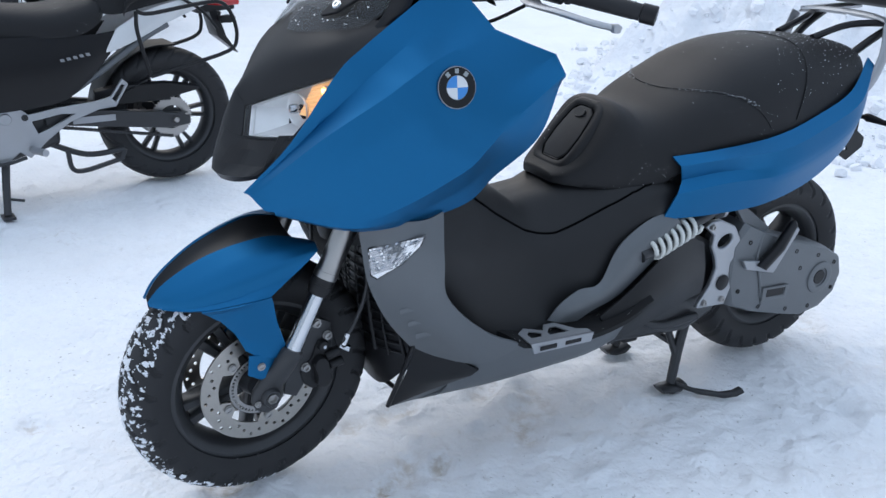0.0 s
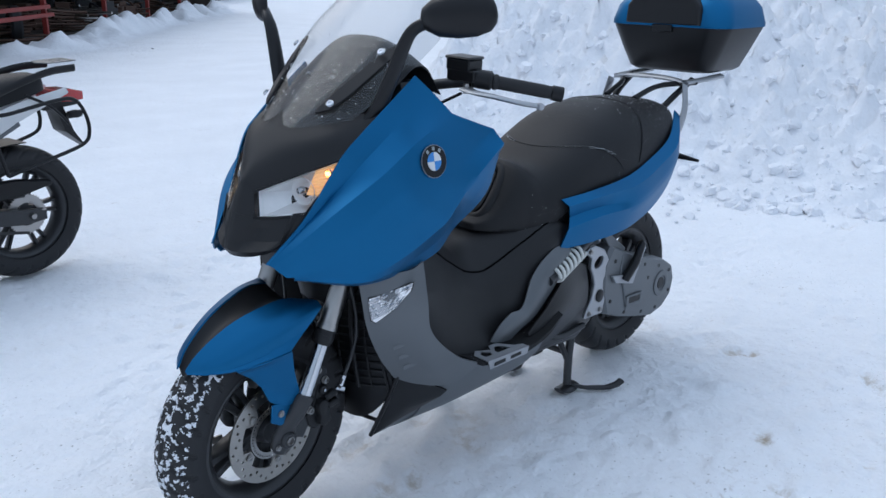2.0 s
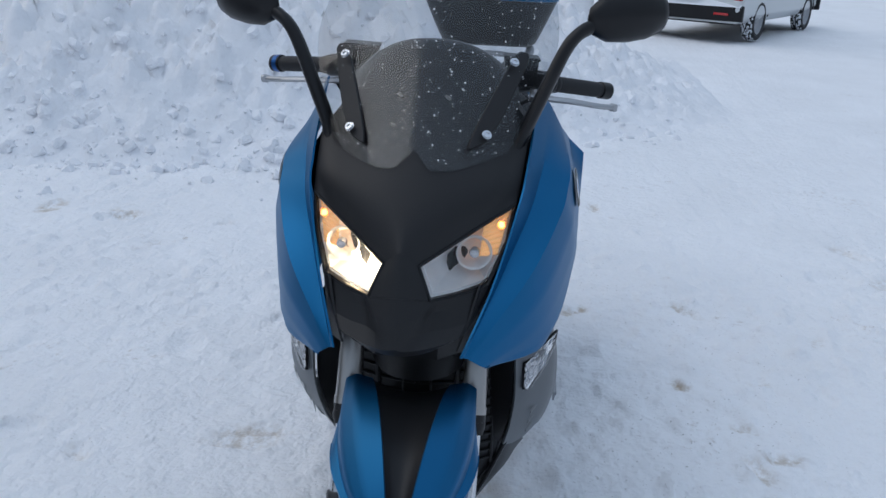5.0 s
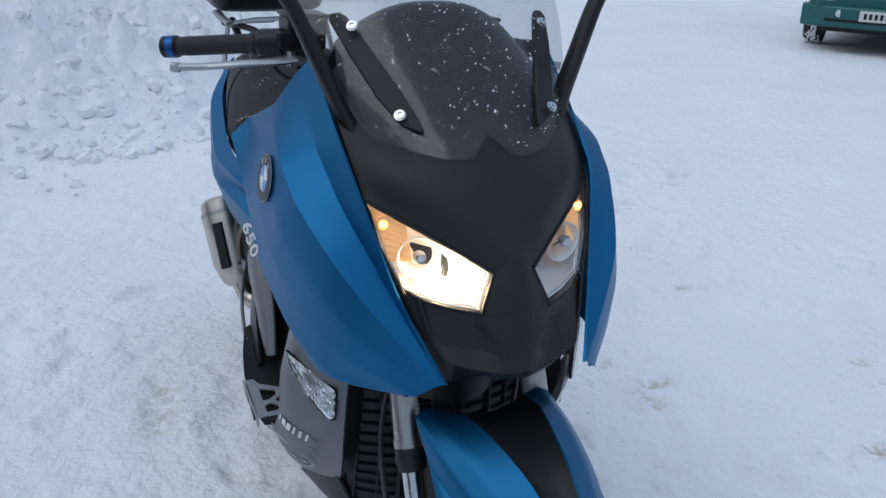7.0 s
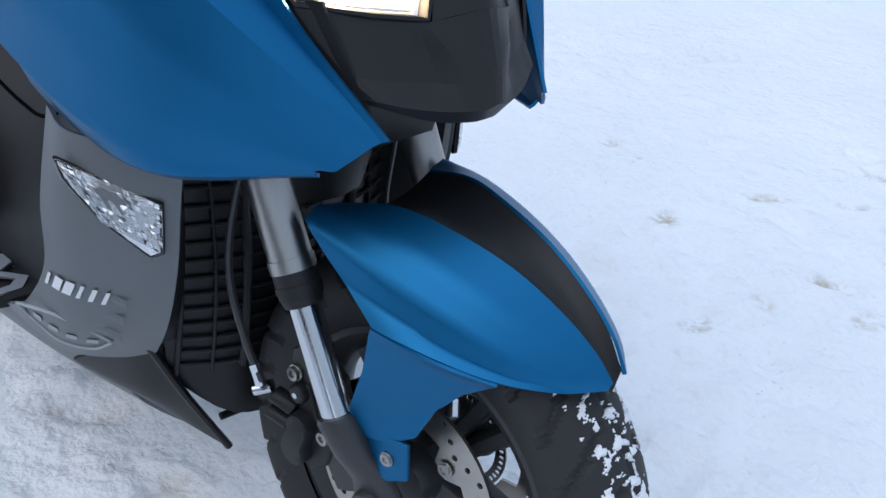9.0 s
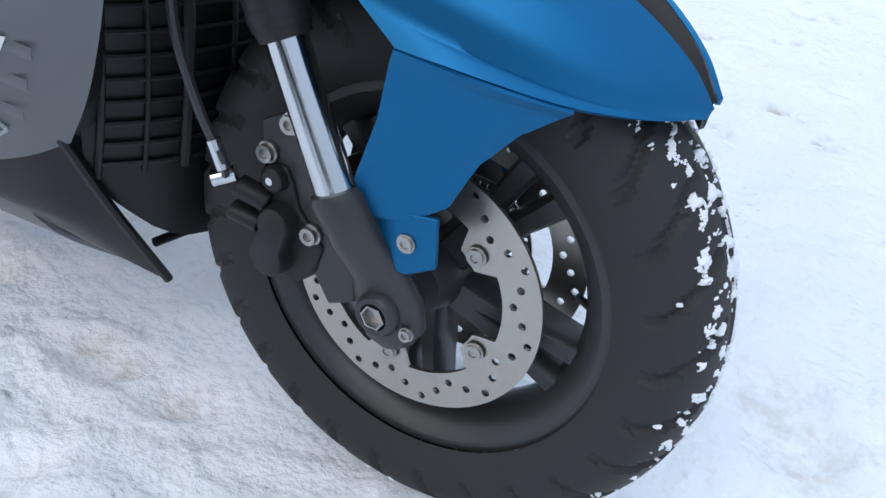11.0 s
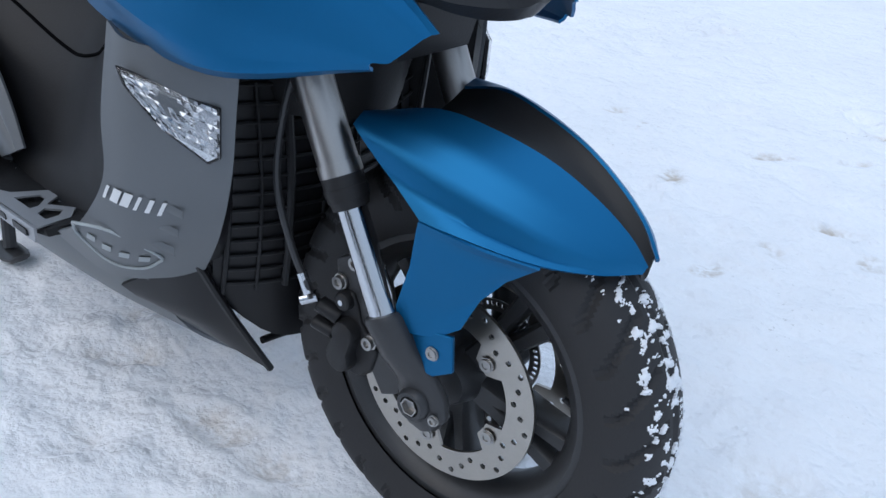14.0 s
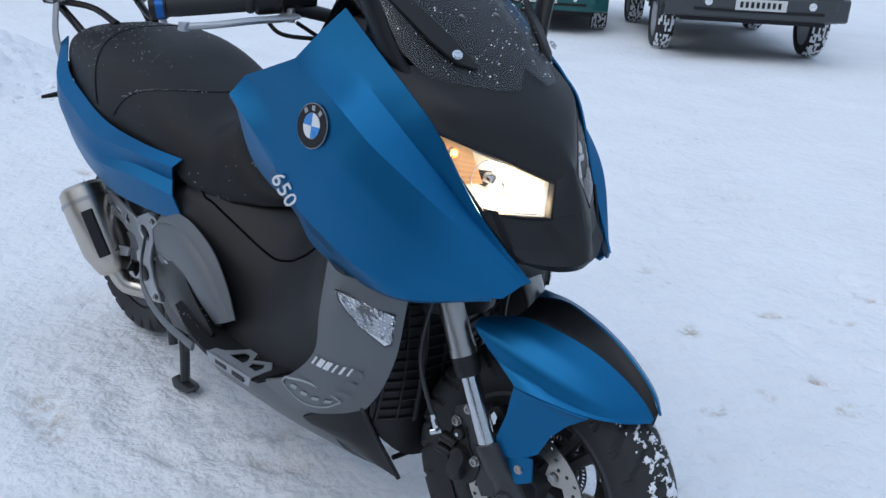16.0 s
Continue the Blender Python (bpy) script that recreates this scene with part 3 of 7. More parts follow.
def spoke(a, r0, r1, w0, w1, d0, d1):
    lp = []
    for r, w, d in ((r0, w0, d0), ((r0 * 2 + r1) / 3, w0 * 0.72, (d0 * 2 + d1) / 3), ((r0 + r1 * 2) / 3, (w0 + w1) * 0.38, (d0 + d1 * 2) / 3), (r1, w1, d1)):
        lp.append([V(r, -d / 2, -w / 2 + 0.004), V(r, -d / 2 + 0.006, -w / 2), V(r, d / 2 - 0.006, -w / 2), V(r, d / 2, -w / 2 + 0.004), V(r, d / 2, w / 2 - 0.004), V(r, d / 2 - 0.006, w / 2), V(r, -d / 2 + 0.006, w / 2), V(r, -d / 2, w / 2 - 0.004)])
    return moved(Matrix.Rotation(a, 4, "Y"), loft(lp))


def disc_mesh(r_out, r_in, lugs, r_lug, holes):
    """A drilled brake disc with fixing lugs on its inner edge, thick along y."""
    inner = []
    n = lugs * 24
    for i in range(n):
        a = 2 * math.pi * i / n
        off = abs(((a * lugs / (2 * math.pi) + 0.5) % 1.0) - 0.5) * 2 * math.pi / lugs
        r = r_in - (r_in - r_lug + 0.012) * max(0.0, min(1.0, (0.255 - off) / 0.10)) ** 0.7
        inner.append((r * math.cos(a), r * math.sin(a)))
    dots = []
    for i in range(holes):
        a = 2 * math.pi * (i + 0.5) / holes
        rr = r_in + (r_out - r_in) * (0.28, 0.52, 0.76, 0.52)[i % 4]
        dots.append(ring(0.0042, 8, rr * math.cos(a), rr * math.sin(a)))
    return plate(ring(r_out, 96), [inner, *dots], 0.0045)


# front wheel
front_wheel = part("front_wheel", moved(Matrix.Translation(FA), joined(rim_mesh(0.1935, 0.094))), DARK, scooter, "black cast wheel with twin spokes", STEER)
hub = part("hub", moved(Matrix.Translation(FA), lathe([(0.0, -0.058), (0.03, -0.058), (0.034, -0.05), (0.04, -0.03), (0.04, 0.03), (0.034, 0.05), (0.03, 0.058), (0, 0.058)], 32)), DARK, front_wheel)
for i in range(5):
    for s in (-1, 1):
        part("spoke", moved(Matrix.Translation(FA), spoke(2 * math.pi * (i + s * 0.11) / 5 + 0.35, 0.033, 0.168, 0.03, 0.026, 0.062, 0.042)), DARK, front_wheel)
front_tyre = part("tyre", moved(Matrix.Translation(FA), tyre_mesh(0.2905, 0.124, 0.199, 0.1, slanted(26, 1.3))), RUBBER, front_wheel, "black treaded tyre with snow packed in the tread", angle=25)
part("valve_stem", tube([FA + V(0.184, -0.004, 0.0), FA + V(0.172, -0.008, 0.012), FA + V(0.162, -0.012, 0.022), FA + V(0.150, -0.016, 0.030)], [0.0055, 0.0045, 0.004, 0.0042], 10), SATIN, front_wheel, "short black tyre valve")
# snow frozen to the front tread
def tyre_snow(r, w, seed, a0, a1, cut):
    vs, fs = [], []
    na, nu = 640, 62
    keep = {}
    for i in range(na):
        for j in range(nu):
            a, u = a0 + (a1 - a0) * i / na, -0.62 + 1.24 * j / nu
            q = noise.fractal(V(math.cos(a) * 22, math.sin(a) * 22, u * 9 + seed), 0.8, 2.3, 5) - 0.3 * abs(u - 0.06) - 1.5 * max(0.0, -0.33 - u) + 0.09
            keep[i, j] = q > cut
    def at(i, j, h):
        a, u = a0 + (a1 - a0) * i / na, (-0.62 + 1.24 * j / nu)
        t = u * math.radians(118)
        rr = r - 0.0476 * (1 - math.cos(t) ** 0.85) + h
        return V(rr * math.cos(a), w / 2 * math.sin(t), rr * math.sin(a))
    index = {}
    def vid(i, j, top):
        k = (i, j, top)
        if k not in index:
            inside = sum(keep.get((i - a, j - b), False) for a in (0, 1) for b in (0, 1))
            h = (-0.003 if not top else (0.0005 if inside < 4 else 0.0025 + 0.002 * noise.noise(V(i * 0.4, j * 0.4, seed))))
            index[k] = len(vs)
            vs.append(at(i, j, h))
        return index[k]
    for (i, j), k in keep.items():
        if k:
            fs.append((vid(i, j, 1), vid(i, j + 1, 1), vid(i + 1, j + 1, 1), vid(i + 1, j, 1)))
            fs.append((vid(i, j, 0), vid(i + 1, j, 0), vid(i + 1, j + 1, 0), vid(i, j + 1, 0)))
            for a, b, c, d in ((i, j, i + 1, j), (i + 1, j, i + 1, j + 1), (i + 1, j + 1, i, j + 1), (i, j + 1, i, j)):
                o = {(i, j, i + 1, j): (i, j - 1), (i + 1, j, i + 1, j + 1): (i + 1, j), (i + 1, j + 1, i, j + 1): (i, j + 1), (i, j + 1, i, j): (i - 1, j)}[a, b, c, d]
                if not keep.get(o, False):
                    fs.append((vid(a, b, 1), vid(c, d, 1), vid(c, d, 0), vid(a, b, 0)))
    return vs, fs


part("packed_snow", moved(Matrix.Translation(FA), tyre_snow(0.2905, 0.124, 2.0, -1.7, 1.15, 0.31)), CLEAN, front_wheel, "white snow stuck to the tread", angle=60)
for s in (1, -1):
    disc = part("brake_disc", moved(Matrix.Translation(FA + V(0, 0.058 * s - 0.002, 0)) @ Matrix.Rotation(0.5, 4, "Y"), disc_mesh(0.138, 0.098, 5, 0.088, 40)), DISC, front_wheel, "drilled steel brake disc", angle=30)
    for i in range(5):
        a = 2 * math.pi * i / 5 - 0.5
        b = bolt(0.0085, 0.004)
        b = b if s > 0 else mirrored(b)
        part("disc_bolt", moved(Matrix.Translation(FA + V(0.088 * math.cos(a), 0.0625 * s, 0.088 * math.sin(a))), b), STEEL, front_wheel)
    if s > 0:
        teeth = joined(*[moved(Matrix.Rotation(2 * math.pi * i / 48, 4, "Y"), box(0.066, 0, 0, 0.008, 0.002, 0.0045)) for i in range(48)], lathe([(0.056, -0.001), (0.063, -0.001), (0.063, 0.001), (0.056, 0.001), (0.056, -0.001)], 48), lathe([(0.069, -0.001), (0.073, -0.001), (0.073, 0.001), (0.069, 0.001), (0.069, -0.001)], 48))
        part("sensor_ring", moved(Matrix.Translation(FA + V(0, 0.0605 * s, 0)), teeth), STEEL, front_wheel, "toothed wheel-speed sensor ring")

# fork legs
FD = V(-0.429, 0, 0.903)
for s in (1, -1):
    def on(d, out=0.0, s=s):
        return V(-0.004, (0.127 + out) * s, 0.31) + FD * d
    leg = part("fork_leg", tube([on(0.10), on(0.28)], 0.0185, 24, smooth=False), CHROME, scooter, "bright chromed fork slider", STEER)
    part("fork_tube", joined(tube([on(0.285), on(0.30), on(0.30), on(0.62)], [0.0265, 0.0265, 0.0248, 0.0248], 28, smooth=False)), STEEL, leg, "polished upper fork tube")
    part("seal_collar", joined(tube([on(0.245), on(0.255), on(0.255), on(0.287)], [0.0225, 0.0245, 0.0258, 0.0258], 24, smooth=False), tube([on(0.262), on(0.27)], 0.0268, 24, smooth=False)), BLACK, leg)
    slant = V(0.903, 0, 0.429)
    low = []
    for at, rx, ry in ((on(0.112), 0.023, 0.023), (on(0.105), 0.026, 0.025), (on(0.06, -0.008), 0.026, 0.022), (FA + V(-0.010, 0.104 * s, 0.032), 0.031, 0.017), (FA + V(0.002, 0.101 * s, 0.0), 0.038, 0.018), (FA + V(0.010, 0.099 * s, -0.028), 0.034, 0.016), (FA + V(0.013, 0.098 * s, -0.042), 0.018, 0.010)):
        low.append([at + slant * rx * c + V(0, ry * q, 0) for c, q in ring(1, 16)])
    part("fork_foot", loft(low), DARK, leg, "black cast fork foot", angle=50)
    collar = lathe([(0.0132, 0.002), (0.0140, 0.010), (0.019, 0.010), (0.022, 0.006), (0.023, 0.0)], 24)
    part("axle_collar", moved(Matrix.Translation(FA + V(0.0, 0.1175 * s, 0)) @ Matrix.Scale(s, 4, (0, 1, 0)), collar), DARK, leg)
    nut = lathe([(0.0, 0.004), (0.0095, 0.004), (0.0108, 0.0115), (0.0128, 0.0115), (0.0132, 0.001)], 6)
    part("axle_nut", moved(Matrix.Translation(FA + V(0.0, 0.1175 * s, 0)) @ Matrix.Scale(s, 4, (0, 1, 0)), nut), STEEL, leg, "bright hexagon-socket axle end")
    pinch = bolt(0.006, 0.006)
    part("pinch_bolt", moved(Matrix.Translation(FA + V(0.030, 0.114 * s, -0.012)) @ Matrix.Scale(s, 4, (0, 1, 0)), pinch), STEEL, leg)
    # caliper behind the leg
    def cal(x, y, z, s=s):
        return V(x, y * s, z)
    ends = ((-0.171, 0.356), (-0.161, 0.376), (-0.151, 0.392), (-0.137, 0.392), (-0.129, 0.378), (-0.121, 0.352), (-0.109, 0.338), (-0.090, 0.316), (-0.099, 0.284), (-0.124, 0.262), (-0.150, 0.266), (-0.169, 0.284), (-0.177, 0.320))
    body = joined(loft([[cal(x + (-0.137 - x) * k, y, z + (0.326 - z) * k) for x, z in ends] for y, k in ((0.052, 0.0), (0.078, 0.0), (0.088, 0.08))]),
                  tube([cal(-0.147, 0.07, 0.375), cal(-0.147, 0.094, 0.375), cal(-0.147, 0.097, 0.375)], [0.014, 0.0135, 0.011], 18, smooth=False),
                  tube([cal(-0.155, 0.088, 0.345), cal(-0.186, 0.096, 0.358)], 0.011, 12, smooth=False), tube([cal(-0.165, 0.088, 0.318), cal(-0.196, 0.094, 0.327)], 0.010, 12, smooth=False))
    caliper = part("brake_caliper", body, BLACK, scooter, "black two-piston brake caliper", STEER @ Matrix.Translation((0.011, 0, 0.009)) @ Matrix.Diagonal((1, 1.16, 1, 1)), bevel=0.004)
    eight = [(-0.1385 + 0.018 * math.cos(radians(a)), 0.333 + 0.018 * math.sin(radians(a))) for a in range(-25, 206, 23)] + [(-0.1465 + 0.0205 * math.cos(radians(a)), 0.293 + 0.0205 * math.sin(radians(a))) for a in range(150, 391, 24)]
    part("piston_cap", loft([[cal(-0.1425 + (x + 0.1425) * k, y, 0.313 + (z - 0.313) * k) for x, z in eight] for y, k in ((0.080, 1.06), (0.098, 1.0), (0.102, 0.97), (0.104, 0.88))]), BLACK, caliper, "twin piston housing shaped like an eight", angle=40)
    part("guide_pin", tube([cal(-0.147, 0.096, 0.375), cal(-0.147, 0.0985, 0.375)], 0.004, 10, smooth=False), CHROME, caliper)
    part("caliper_bracket", plate([(-0.17, 0.425), (-0.125, 0.45), (-0.085, 0.42), (-0.06, 0.33), (-0.055, 0.27), (-0.085, 0.255), (-0.115, 0.30), (-0.14, 0.36), (-0.168, 0.40)], [], 0.012, lambda u, v, w, s=s: (u, (0.072 + w) * s, v)), DARK, caliper, bevel=0.002)
    for x, z in ((-0.159, 0.397), (-0.106, 0.328), (-0.132, 0.434)):
        part("caliper_bolt", moved(Matrix.Translation((x, 0.085 * s, z)) @ Matrix.Scale(s, 4, (0, 1, 0)), bolt(0.009, 0.008)), STEEL, caliper)
    part("banjo_bolt", tube([cal(-0.184, 0.1, 0.372), cal(-0.20, 0.112, 0.366)], 0.0085, 12, smooth=False), CHROME, caliper)
    part("brake_hose", tube([cal(-0.188, 0.108, 0.372), cal(-0.182, 0.118, 0.395), cal(-0.21, 0.118, 0.44), cal(-0.236, 0.118, 0.52), cal(-0.225, 0.115, 0.62), cal(-0.20, 0.10, 0.72)], 0.0045, 8), DARK, caliper, "steel-braided brake hose")
    part("hose_end", tube([cal(-0.182, 0.117, 0.385), cal(-0.192, 0.119, 0.412)], 0.0065, 10, smooth=False), CHROME, caliper)

# front mudguard: two folded blue shells with a sunken dark crown between them
guard = None
RIDGE = [(-0.105, 0.076, 0.636), (-0.035, 0.062, 0.652), (0.03, 0.049, 0.643), (0.095, 0.037, 0.624), (0.15, 0.027, 0.595), (0.19, 0.019, 0.564), (0.214, 0.012, 0.533)]
for s in (1, -1):
    rows = [RIDGE,
            [(-0.112, 0.108, 0.640), (-0.045, 0.101, 0.639), (0.022, 0.093, 0.624), (0.088, 0.080, 0.601), (0.145, 0.063, 0.573), (0.188, 0.041, 0.549), (0.2128, 0.0155, 0.531)],
            [(-0.110, 0.125, 0.632), (-0.035, 0.1235, 0.613), (0.022, 0.117, 0.596), (0.082, 0.104, 0.577), (0.138, 0.083, 0.556), (0.183, 0.053, 0.540), (0.2122, 0.0165, 0.529)],
            [(-0.056, 0.126, 0.589), (-0.008, 0.124, 0.574), (0.036, 0.118, 0.562), (0.085, 0.106, 0.550), (0.136, 0.0865, 0.539), (0.180, 0.058, 0.532), (0.2116, 0.0175, 0.528)],
            [(0.0, 0.1345, 0.553), (0.036, 0.1310, 0.549), (0.073, 0.1225, 0.543), (0.112, 0.108, 0.536), (0.147, 0.0885, 0.531), (0.181, 0.0595, 0.528), (0.2112, 0.018, 0.527)]]
    g = part("side_shell" if guard else "front_mudguard", sheet(rows, 6, 4, 0.004, False, s), BLUE, guard or scooter, "satin blue mudguard shell", None if guard else STEER, angle=60, creases=[spline([V(p[0], p[1] * s, p[2]) for p in rows[k]], 6) for k in (3, 4)])
    cheek = [[(0.0, 0.1362, 0.5545), (0.040, 0.1322, 0.5500), (0.084, 0.1212, 0.5428), (0.134, 0.0985, 0.5342)],
             [(-0.004, 0.1338, 0.542), (0.034, 0.1292, 0.538), (0.076, 0.1172, 0.533), (0.126, 0.0965, 0.5275)],
             [(-0.014, 0.1285, 0.492), (0.020, 0.122, 0.488), (0.056, 0.1125, 0.488), (0.096, 0.099, 0.505)],
             [(-0.035, 0.1235, 0.430), (-0.003, 0.117, 0.433), (0.032, 0.110, 0.444), (0.068, 0.102, 0.470)],
             [(-0.032, 0.1175, 0.394), (-0.006, 0.1145, 0.397), (0.020, 0.110, 0.405), (0.048, 0.106, 0.424)]]
    part("cheek", sheet(cheek, 5, 4, 0.004, False, s), BLUE, guard or g, "satin blue mudguard cheek", angle=28)
    tab = plate([(-0.032, 0.400), (-0.019, 0.369), (0.009, 0.346), (0.018, 0.346), (0.046, 0.364), (0.042, 0.412)], [ring(0.004, 8, 0.016, 0.379)], 0.006, lambda u, v, w, s=s: (u, (0.109 + w) * s, v))
    part("fixing_tab", tab, BLUE, guard or g, bevel=0.0015)
    part("tab_bolt", moved(Matrix.Translation((0.016, 0.1155 * s, 0.379)) @ Matrix.Scale(s, 4, (0, 1, 0)), bolt(0.0075, 0.004)), STEEL, guard or g)
    guard = guard or g
crown = [[(x - 0.003, y * k * 1.04, z + 0.0012 - 0.022 * (1 - k * k)) for x, y, z in RIDGE] for k in (1.0, 0.55, 0.0)]
crown += [[(x, -y, z) for x, y, z in r] for r in crown[1::-1]]
part("crown", sheet(crown, 6, 3, 0.004, True), BLACK, guard, "dusty black mudguard crown", angle=40)
# blue front fairing, one shell a side
fair = None
for s in (1, -1):
    rows = [[(-0.364, 0.212, 1.182), (-0.25, 0.207, 1.098), (-0.142, 0.194, 1.006), (-0.062, 0.158, 0.872), (0.022, 0.112, 0.765)],
            [(-0.400, 0.238, 1.140), (-0.282, 0.234, 1.066), (-0.174, 0.211, 0.974), (-0.088, 0.170, 0.878), (0.016, 0.117, 0.763)],
            [(-0.442, 0.264, 1.087), (-0.312, 0.284, 1.040), (-0.204, 0.271, 0.968), (-0.094, 0.222, 0.882), (0.010, 0.124, 0.759)],
            [(-0.514, 0.276, 1.060), (-0.358, 0.297, 0.998), (-0.234, 0.290, 0.918), (-0.110, 0.240, 0.830), (0.003, 0.136, 0.749)],
            [(-0.578, 0.284, 1.037), (-0.415, 0.306, 0.955), (-0.27, 0.299, 0.855), (-0.135, 0.250, 0.775), (-0.008, 0.150, 0.736)],
            [(-0.580, 0.321, 1.004), (-0.465, 0.315, 0.918), (-0.352, 0.309, 0.818), (-0.18, 0.268, 0.736), (-0.024, 0.162, 0.735)]]
    rows = [[*r[:2], tuple(spline(r, 2)[3]), *r[2:]] for r in rows]
    rows += [[(-0.577, 0.312, 0.994), (-0.515, 0.302, 0.893), (-0.450, 0.275, 0.824), (-0.366, 0.272, 0.766), (-0.175, 0.260, 0.716), (-0.026, 0.160, 0.730)],
             [(-0.574, 0.310, 0.984), (-0.548, 0.288, 0.872), (-0.474, 0.248, 0.786), (-0.386, 0.254, 0.730), (-0.18, 0.246, 0.704), (-0.028, 0.154, 0.727)]]
    g = part("side_panel" if fair else "front_fairing", sheet(rows, 8, 5, 0.004, False, s), BLUE, fair or scooter, "satin blue front side fairing", angle=24, creases=[spline([V(p[0], p[1] * s, p[2]) for p in rows[k]], 8) for k in (1, 2, 5)])
    fair = fair or g
# fairing badges: a roundel on each side, and a number on the right
def on_panel(p, s, out=0.004):
    """A frame on the outside of the fairing: x along the panel as seen from outside, y up, z out."""
    here = V(p[0], p[1] * s, p[2])
    z = V(0, 0, 0)
    for dx, dz in ((0, 0), (0.02, 0), (-0.02, 0), (0, 0.02), (0, -0.02)):
        nn = shells[s].closest_point_on_mesh(here + V(dx, 0.02 * s, dz))[2]
        z += nn if nn.y * s > 0 else -nn
    z.normalize()
    up = (V(0, 0, 1) - z * z.z).normalized()
    x = up.cross(z)
    m = Matrix((x, up, z)).transposed().to_4x4()
    return Matrix.Translation(here + z * out) @ m


bpy.context.view_layer.update()
shells = {1: fair, -1: fair.children[0]}


def snap(p, s, ob=None):
    """The nearest place on the fairing shell (or another panel) of that side, given for the left side."""
    ok, q, _, _ = (ob or shells[s]).closest_point_on_mesh(V(p[0], p[1] * s, p[2]))
    return (q.x, q.y * s, q.z)


def flat_ring(r0, r1, h, n=48, a0=0.0, a1=360.0):
    g = lathe([(r0, 0), (r1, 0), (r1, h), (r0, h), (r0, 0)], n, a0, a1)
    return moved(Matrix.Rotation(radians(90), 4, "X"), g)


for s in (1, -1):
    m = on_panel(snap((-0.34, 0.31, 0.990), s), s, 0.0015)
    badge = part("roundel", moved(m, flat_ring(0.0005, 0.040, 0.002)), SILVER, fair, "round silver-rimmed black badge with blue and white quarters")
    part("badge_ring", moved(m @ Matrix.Translation((0, 0, 0.0021)), flat_ring(0.0232, 0.0385, 0.001)), SATIN, badge)
    for q in range(4):
        part("quarter", moved(m @ Matrix.Translation((0, 0, 0.0021)), flat_ring(0.0004, 0.0222, 0.001, 12, 90 * q, 90 * q + 90)), WHITE if q % 2 else LIGHT_BLUE, badge)
    for a in (-38, 0, 38):
        part("rim_bar", moved(m @ Matrix.Rotation(radians(a), 4, "Z") @ Matrix.Translation((0, 0.031, 0.0032)), box(0, 0, 0, 0.008, 0.009, 0.001)), STICKER, badge)
here, z_out = V(*snap((-0.412, 0.335, 0.852), -1)), V(0.34, -0.93, 0.12).normalized()
here.y = -here.y
up = (V(0, 0, 1) - z_out * z_out.z).normalized()
m = Matrix.Translation(here + z_out * 0.007) @ Matrix((up.cross(z_out), up, z_out)).transposed().to_4x4() @ Matrix.Rotation(radians(-50), 4, "Z")
number = part("model_number", moved(m, lettering("650", 0.044, 0.0012)), WHITE, fair, "white raised number 650", angle=30)

# black nose between the shells
UP = [[(-0.150, 0.0, 1.112), (-0.165, 0.07, 1.105), (-0.215, 0.15, 1.098), (-0.262, 0.202, 1.102)],
      [(-0.062, 0.0, 1.02), (-0.074, 0.07, 1.022), (-0.128, 0.147, 1.04), (-0.19, 0.196, 1.045)],
      [(0.0, 0.0, 0.945), (-0.011, 0.03, 0.921), (-0.085, 0.118, 0.968), (-0.148, 0.190, 1.003)]]
LOW = [[(0.030, 0, 0.872), (0.008, 0.052, 0.862), (-0.004, 0.07, 0.8635), (-0.03, 0.108, 0.867), (-0.066, 0.152, 0.872)],
       [(0.040, 0, 0.84), (0.030, 0.036, 0.835), (-0.002, 0.062, 0.838), (-0.018, 0.1, 0.842), (-0.05, 0.142, 0.848)],
       [(0.050, 0, 0.809), (0.043, 0.022, 0.804), (0.013, 0.056, 0.807), (-0.002, 0.09, 0.810), (-0.026, 0.126, 0.816)],
       [(0.054, 0, 0.786), (0.050, 0.018, 0.782), (0.038, 0.052, 0.784), (0.020, 0.085, 0.789), (0.0, 0.112, 0.796)],
       [(0.040, 0, 0.767), (0.036, 0.018, 0.766), (0.024, 0.05, 0.769), (0.006, 0.08, 0.777), (-0.012, 0.105, 0.787)],
       [(-0.05, 0, 0.771), (-0.05, 0.02, 0.771), (-0.055, 0.05, 0.774), (-0.06, 0.075, 0.781), (-0.065, 0.10, 0.791)]]


# the chin's flanks run back behind the fairing
LOW = [r + [(r[-1][0] - 0.060, r[-1][1] + 0.020, r[-1][2])] for r in LOW]


def both(rows):
    return [[(x, -y, z) for x, y, z in r[:0:-1]] + r for r in rows]


nose = part("nose_panel", sheet(both(UP), 6, 5, 0.004, True), BLACK, scooter, "black moulded nose with two headlamp openings", angle=40)
for s in (1, -1):
    part("inner_wall", sheet([[(-0.045, 0.135, 0.88), (-0.02, 0.12, 0.82), (-0.005, 0.102, 0.765)], [(-0.20, 0.185, 0.88), (-0.19, 0.18, 0.80), (-0.17, 0.165, 0.70)]], 4, 3, 0.004, True, s), BLACK, nose)
part("chin_panel", sheet(both(LOW), 4, 4, 0.004, False), BLACK, nose, angle=9)
bridge = [[(-0.011, -0.03, 0.921), (0.0, 0, 0.945), (-0.011, 0.03, 0.921)], [(-0.001, -0.0435, 0.891), (0.018, 0, 0.905), (-0.001, 0.0435, 0.891)], [(0.008, -0.052, 0.862), (0.030, 0, 0.872), (0.008, 0.052, 0.862)]]
part("nose_bridge", sheet(bridge, 5, 4, 0.004, True), BLACK, nose, angle=40)

